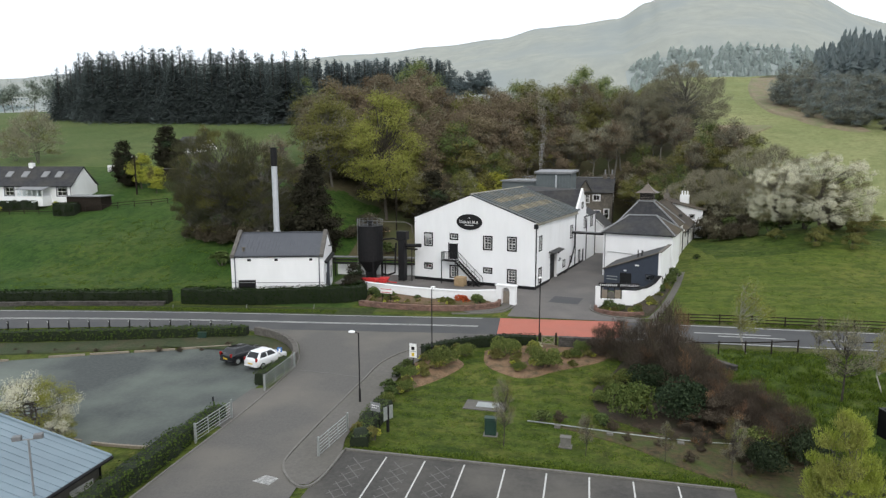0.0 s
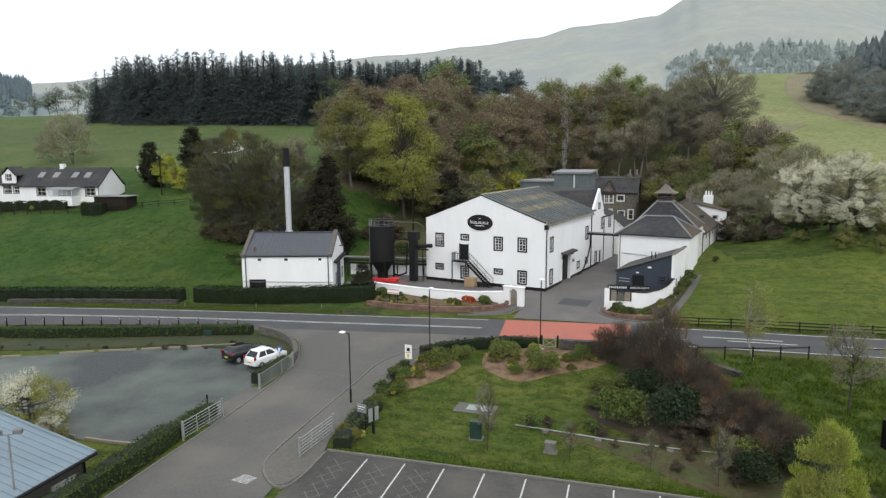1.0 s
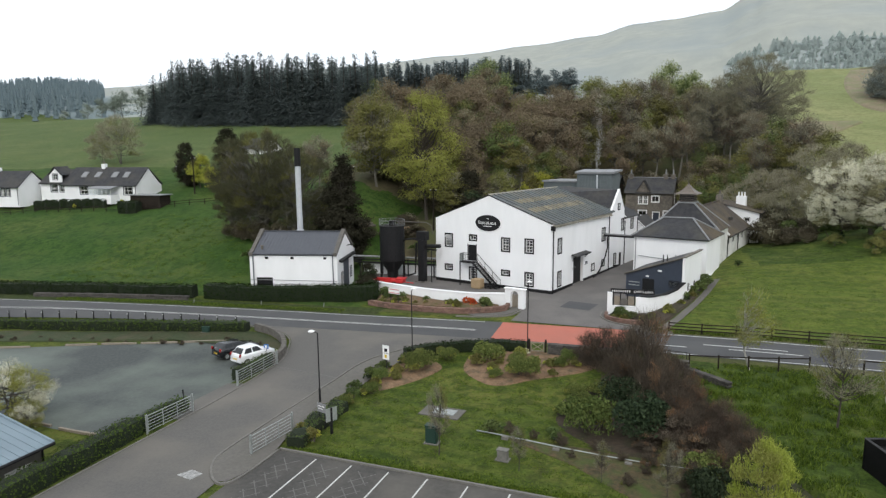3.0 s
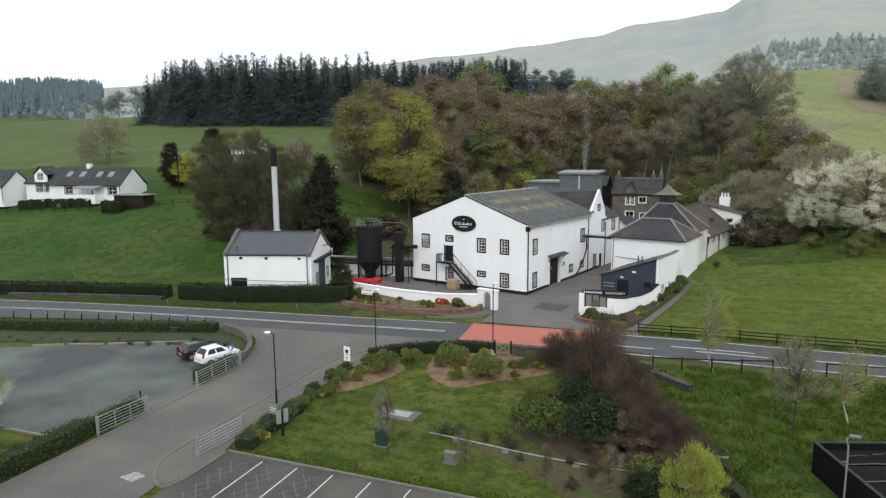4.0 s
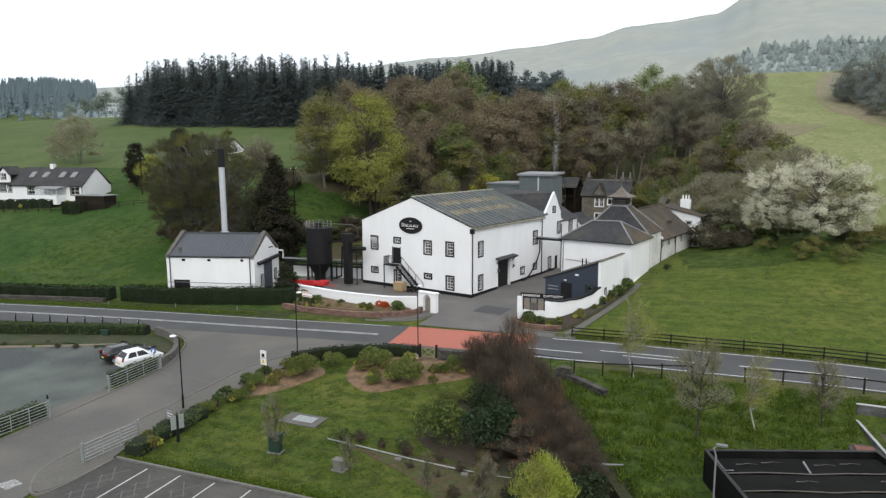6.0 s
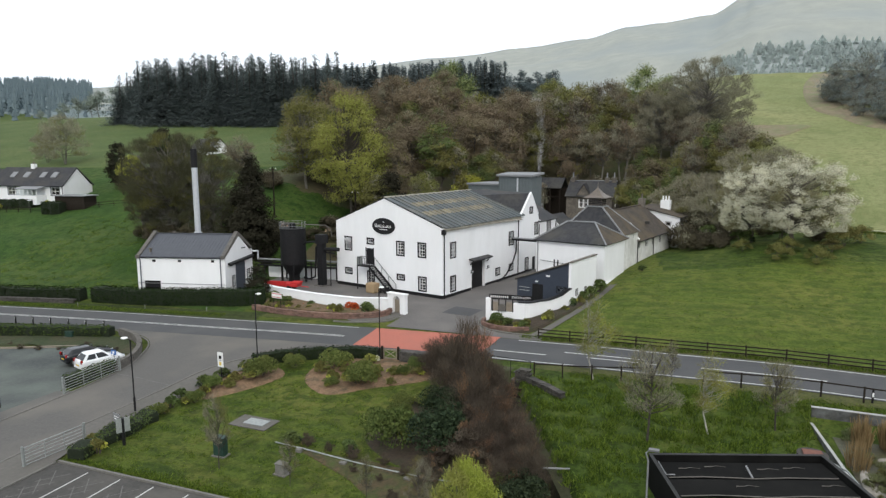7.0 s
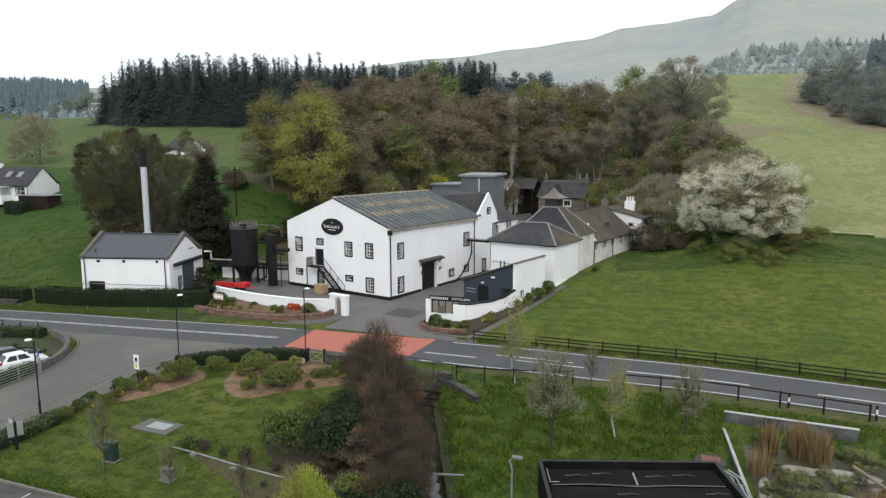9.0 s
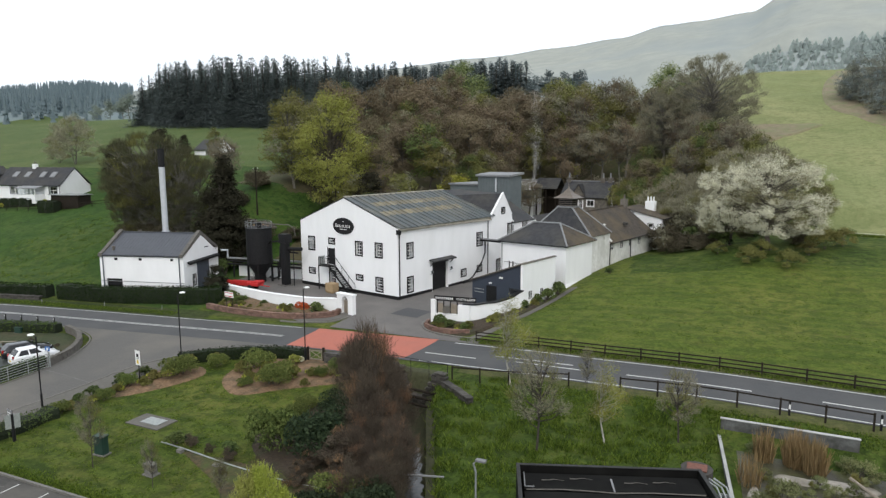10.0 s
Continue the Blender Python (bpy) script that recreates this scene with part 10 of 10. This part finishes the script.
def reeds():
    g = Growth(91)
    u = g.rng
    for cx, cy, n, r in ((30.4, 53.0, 120, 0.45), (32.0, 53.0, 330, 0.55), (32.9, 52.4, 200, 0.5), (29.6, 50.0, 60, 0.5), (37.4, 51.0, 500, 1.0), (38.6, 49.4, 400, 1.0), (36.2, 48.2, 260, 0.7), (34.4, 46.4, 240, 0.7), (37.4, 46.6, 350, 0.9), (33.0, 43.6, 260, 0.8), (35.6, 43.8, 260, 0.8)):
        for _ in range(int(n * 2.2)):
            a, rr = u.uniform(0, 2 * math.pi), r * 1.15 * math.sqrt(u.random())
            x, y = cx + math.cos(a) * rr, cy + math.sin(a) * rr
            z, h = ground(x, y), u.uniform(1.0, 2.5) * (1.1 - 0.35 * rr / r)
            dx, dy = math.cos(a) * 0.12 * rr / r + u.normal(0, 0.14), math.sin(a) * 0.12 * rr / r + u.normal(0, 0.14)
            k = len(g.lv)
            ca = u.uniform(0, math.pi)
            ox, oy = 0.013 * math.cos(ca), 0.013 * math.sin(ca)
            g.lv += [(x - ox, y - oy, z), (x + ox, y + oy, z), (x + dx * 0.5 + ox, y + dy * 0.5 + oy, z + h * 0.7), (x + dx, y + dy, z + h), (x + dx * 0.5 - ox, y + dy * 0.5 - oy, z + h * 0.7)]
            g.lf.append((k, k + 1, k + 2, k + 3, k + 4))
    return tagged(raw_part("reeds", g.lv, g.lf, L_REED), "dry golden reed beds standing in the pond", "reeds", kind="stuff")


reeds()
L_SAGE = leaf_mat("grey_green_pond_leaf", (0.13, 0.15, 0.06), (0.24, 0.25, 0.12), 0.3, 0.2)
SAGE = clump_tree(93, "rounded grey-green shrub in the reed pond", 1.6, 2.6, M_BARK, L_SAGE, L_OLIVE, 22, 0.2, 2200, 0.06, 0.3, 0.3, 0.02, 0.0, "umbrella", 0.4, "pond shrubs", 0.3, "bush", "shrub", 0.04, 5)
for x, y, h in ((31.2, 48.4, 1.5), (32.6, 47.0, 1.3), (31.6, 46.0, 1.6), (33.6, 49.8, 0.9), (35.2, 52.4, 1.3), (32.2, 44.6, 1.4), (30.6, 44.2, 1.2), (34.0, 45.0, 1.0), (39.6, 52.8, 2.4), (36.0, 50.0, 0.8), (30.0, 48.0, 0.9), (30.4, 46.6, 0.8), (33.0, 45.6, 1.0), (35.4, 45.6, 0.9), (36.8, 44.6, 1.0), (34.8, 42.8, 1.0), (31.4, 42.6, 1.1), (38.6, 45.0, 1.2), (33.0, 51.0, 0.7), (30.4, 51.0, 0.6), (31.0, 50.0, 0.7), (32.4, 49.6, 0.6), (34.6, 50.9, 0.7), (30.0, 53.6, 0.8), (34.6, 53.4, 0.9), (37.8, 53.6, 1.6), (31.8, 41.6, 1.2), (36.8, 47.6, 0.8), (29.9, 42.4, 0.8), (33.8, 47.4, 0.5)):
    tall(SAGE, x, y, h, wide=1.0)
# Pale colour stands in for sky reflected on wet mud.
M_MUD = mat("sky_pale_wet_mud", (0.25, 0.23, 0.2), (0.42, 0.39, 0.34), 0.8, 3, 0.4, c3=(0.1, 0.085, 0.06), scale3=0.8, amount3=0.8, dist=0.05)
for x, y, w, d in ((34.4, 51.4, 1.9, 0.7), (36.8, 50.2, 1.6, 0.7), (29.9, 47.4, 0.6, 2.2), (33.4, 48.6, 1.4, 0.7), (31.8, 51.2, 1.0, 0.5)):
    bed("mud_patch", [(x + w * math.cos(k * math.pi / 4) * rnd.uniform(0.7, 1.2), y + d * math.sin(k * math.pi / 4) * rnd.uniform(0.7, 1.2)) for k in range(8)], M_MUD, "wet mud patch in the reed pond, painted sky-pale", 0.05)
pl = thing("fallen_plank", Matrix.Identity(4), "weathered plank lying in the reed pond", "plank")
part("board", tubed([(34.4, 51.4, 1.75), (36.2, 48.6, 1.45)], 0.09, 6), M_TIMBER, pl)


def tufts():
    """Rough grass on the field by the burn, the banks and the verges."""
    g = Growth(92)
    u = g.rng

    def tuft(x, y, h, spread, n):
        z = ground(x, y)
        for _ in range(n):
            dx, dy = u.normal(0, spread, 2)
            lean = u.normal(0, 0.6, 2) * h
            k = len(g.lv)
            w = 0.035
            a = u.uniform(0, math.pi)
            ox, oy = w * math.cos(a), w * math.sin(a)
            hh = h * u.uniform(0.6, 1.3)
            g.lv += [(x + dx - ox, y + dy - oy, z - 0.02), (x + dx + ox, y + dy + oy, z - 0.02), (x + dx + lean[0], y + dy + lean[1], z + hh)]
            g.lf.append((k, k + 1, k + 2))

    for _ in range(5200):
        x, y = u.uniform(8.5, 28), u.uniform(37, 57)
        if x < burn_x(y) + 0.9 or (x > 17.8 and y < 44.5 + (x - 18) * 0.33):
            continue
        v = noise.noise(Vector((x / 1.1, y / 1.1, 0)))
        if v > -0.15:
            tuft(x, y, 0.22 + 0.3 * max(0, v), 0.16, 8)
    for _ in range(2200):
        x = u.uniform(-62, -26)
        y = road_y(x) + u.uniform(3.5, 5.0)
        tuft(x, y, 0.14, 0.12, 5)
    for _ in range(1400):
        x = u.uniform(6, 48)
        y = road_y(x) + u.uniform(3.4, 4.3)
        tuft(x, y, 0.2, 0.12, 5)
    for _ in range(1800):
        x = u.uniform(12, 42)
        y = road_y(x) - u.uniform(4.2, 5.6)
        tuft(x, y, 0.1, 0.12, 5)
    for _ in range(1500):
        x, y = u.uniform(-13.5, 9), 35.0 + abs(u.normal(0, 0.35))
        tuft(x, y, 0.1, 0.1, 4)
    for _ in range(15000):
        x, y = u.uniform(-13.5, 11), u.uniform(35, 57)
        if x > burn_x(y) - 1.2 or x < -14 + 0.1 * max(0, y - 48):
            continue
        if noise.noise(Vector((x / 0.9, y / 0.9, 7))) > 0.0:
            tuft(x, y, 0.06, 0.12, 4)
    for _ in range(9000):
        x, y = u.uniform(9, 40), u.uniform(68, 100)
        if noise.noise(Vector((x / 1.5, y / 0.8, 9))) > 0.1 and x > 12 + (y - 84) * 0.26:
            tuft(x, y, 0.08, 0.2, 3)
    for _ in range(9000):
        x, y = u.uniform(-75, -42), u.uniform(67, 92)
        if noise.noise(Vector((x / 1.6, y / 1.6, 9))) > 0.05:
            tuft(x, y, 0.14, 0.2, 3)
    return tagged(raw_part("rough_grass", g.lv, g.lf, L_GRASS), "tussocky rough grass on field and verges", "grass", kind="stuff")


tufts()


def steam():
    """A thin wavering column of steam, as many tiny pale flecks."""
    g = Growth(97)
    u = g.rng
    for _ in range(5200):
        t = u.random() ** 1.15
        z = 12.5 + 20.0 * t
        x = -10.6 + 0.7 * math.sin(3.1 * t + 0.4) + 0.5 * t + u.normal(0, 0.22 + 0.5 * t)
        y = 149.0 + u.normal(0, 0.25 + 0.5 * t)
        if noise.noise(Vector((x * 0.9, t * 7, 3))) < -0.25:
            continue
        g.leaf(np.array((x, y, z)), u.uniform(0.035, 0.065) * (1 - 0.45 * t))
    return tagged(raw_part("steam_plume", g.lv, g.lf, M_STEAM), "thin white steam rising behind the still house", "steam", kind="stuff")


M_STEAM = mat("white_steam", (0.55, 0.55, 0.54), (0.5, 0.5, 0.5), 1.0, 1, 0.0, spec=0.0)
steam()


# screen wall in the field, bench and roof floodlights by the visitor building
sc = thing("white_screen", pose(-97.0, 118.0, ground(-97.0, 118.0), 0, 0, 6), "low white-painted screen in the field", "screen")
part("panel", boxed(0, 4.6, -0.05, 0.05, 0.2, 1.5, 0.02), M_SASH, sc)
for x in (0.1, 2.3, 4.5):
    part("post", boxed(x - 0.06, x + 0.06, 0.05, 0.17, -0.2, 1.5), M_TIMBER, sc)
bn = thing("garden_bench", pose(-24.95, 26.9, ground(-24.95, 26.9), 0, 0, 86), "pale slatted bench by the visitor building", "bench")
for k in range(4):
    part("seat_slat", boxed(-0.75, 0.75, -0.3 + k * 0.13, -0.2 + k * 0.13, 0.42, 0.46), M_COPING, bn)
for k in range(3):
    part("back_slat", boxed(-0.75, 0.75, 0.24, 0.28, 0.55 + k * 0.13, 0.65 + k * 0.13), M_COPING, bn)
for x in (-0.65, 0.65):
    part("leg", boxed(x - 0.05, x + 0.05, -0.3, 0.28, 0, 0.42), M_COPING, bn)
mp = thing("twin_floodlight", pose(-25.6, 24.4, ground(-25.6, 24.4), 0, 0, 30), "thin grey pole with two floodlights", "street lamp")
part("pole", tubed([(0, 0, -0.1), (0, 0, 4.6)], 0.05, 8), M_LEAD, mp)
part("cross_arm", tubed([(-0.5, 0, 4.6), (0.5, 0, 4.6)], 0.03, 6), M_LEAD, mp)
for x in (-0.45, 0.45):
    part("lamp_head", boxed(x - 0.2, x + 0.2, -0.18, 0.1, 4.62, 4.85, 0.03), M_RIMGREY, mp)
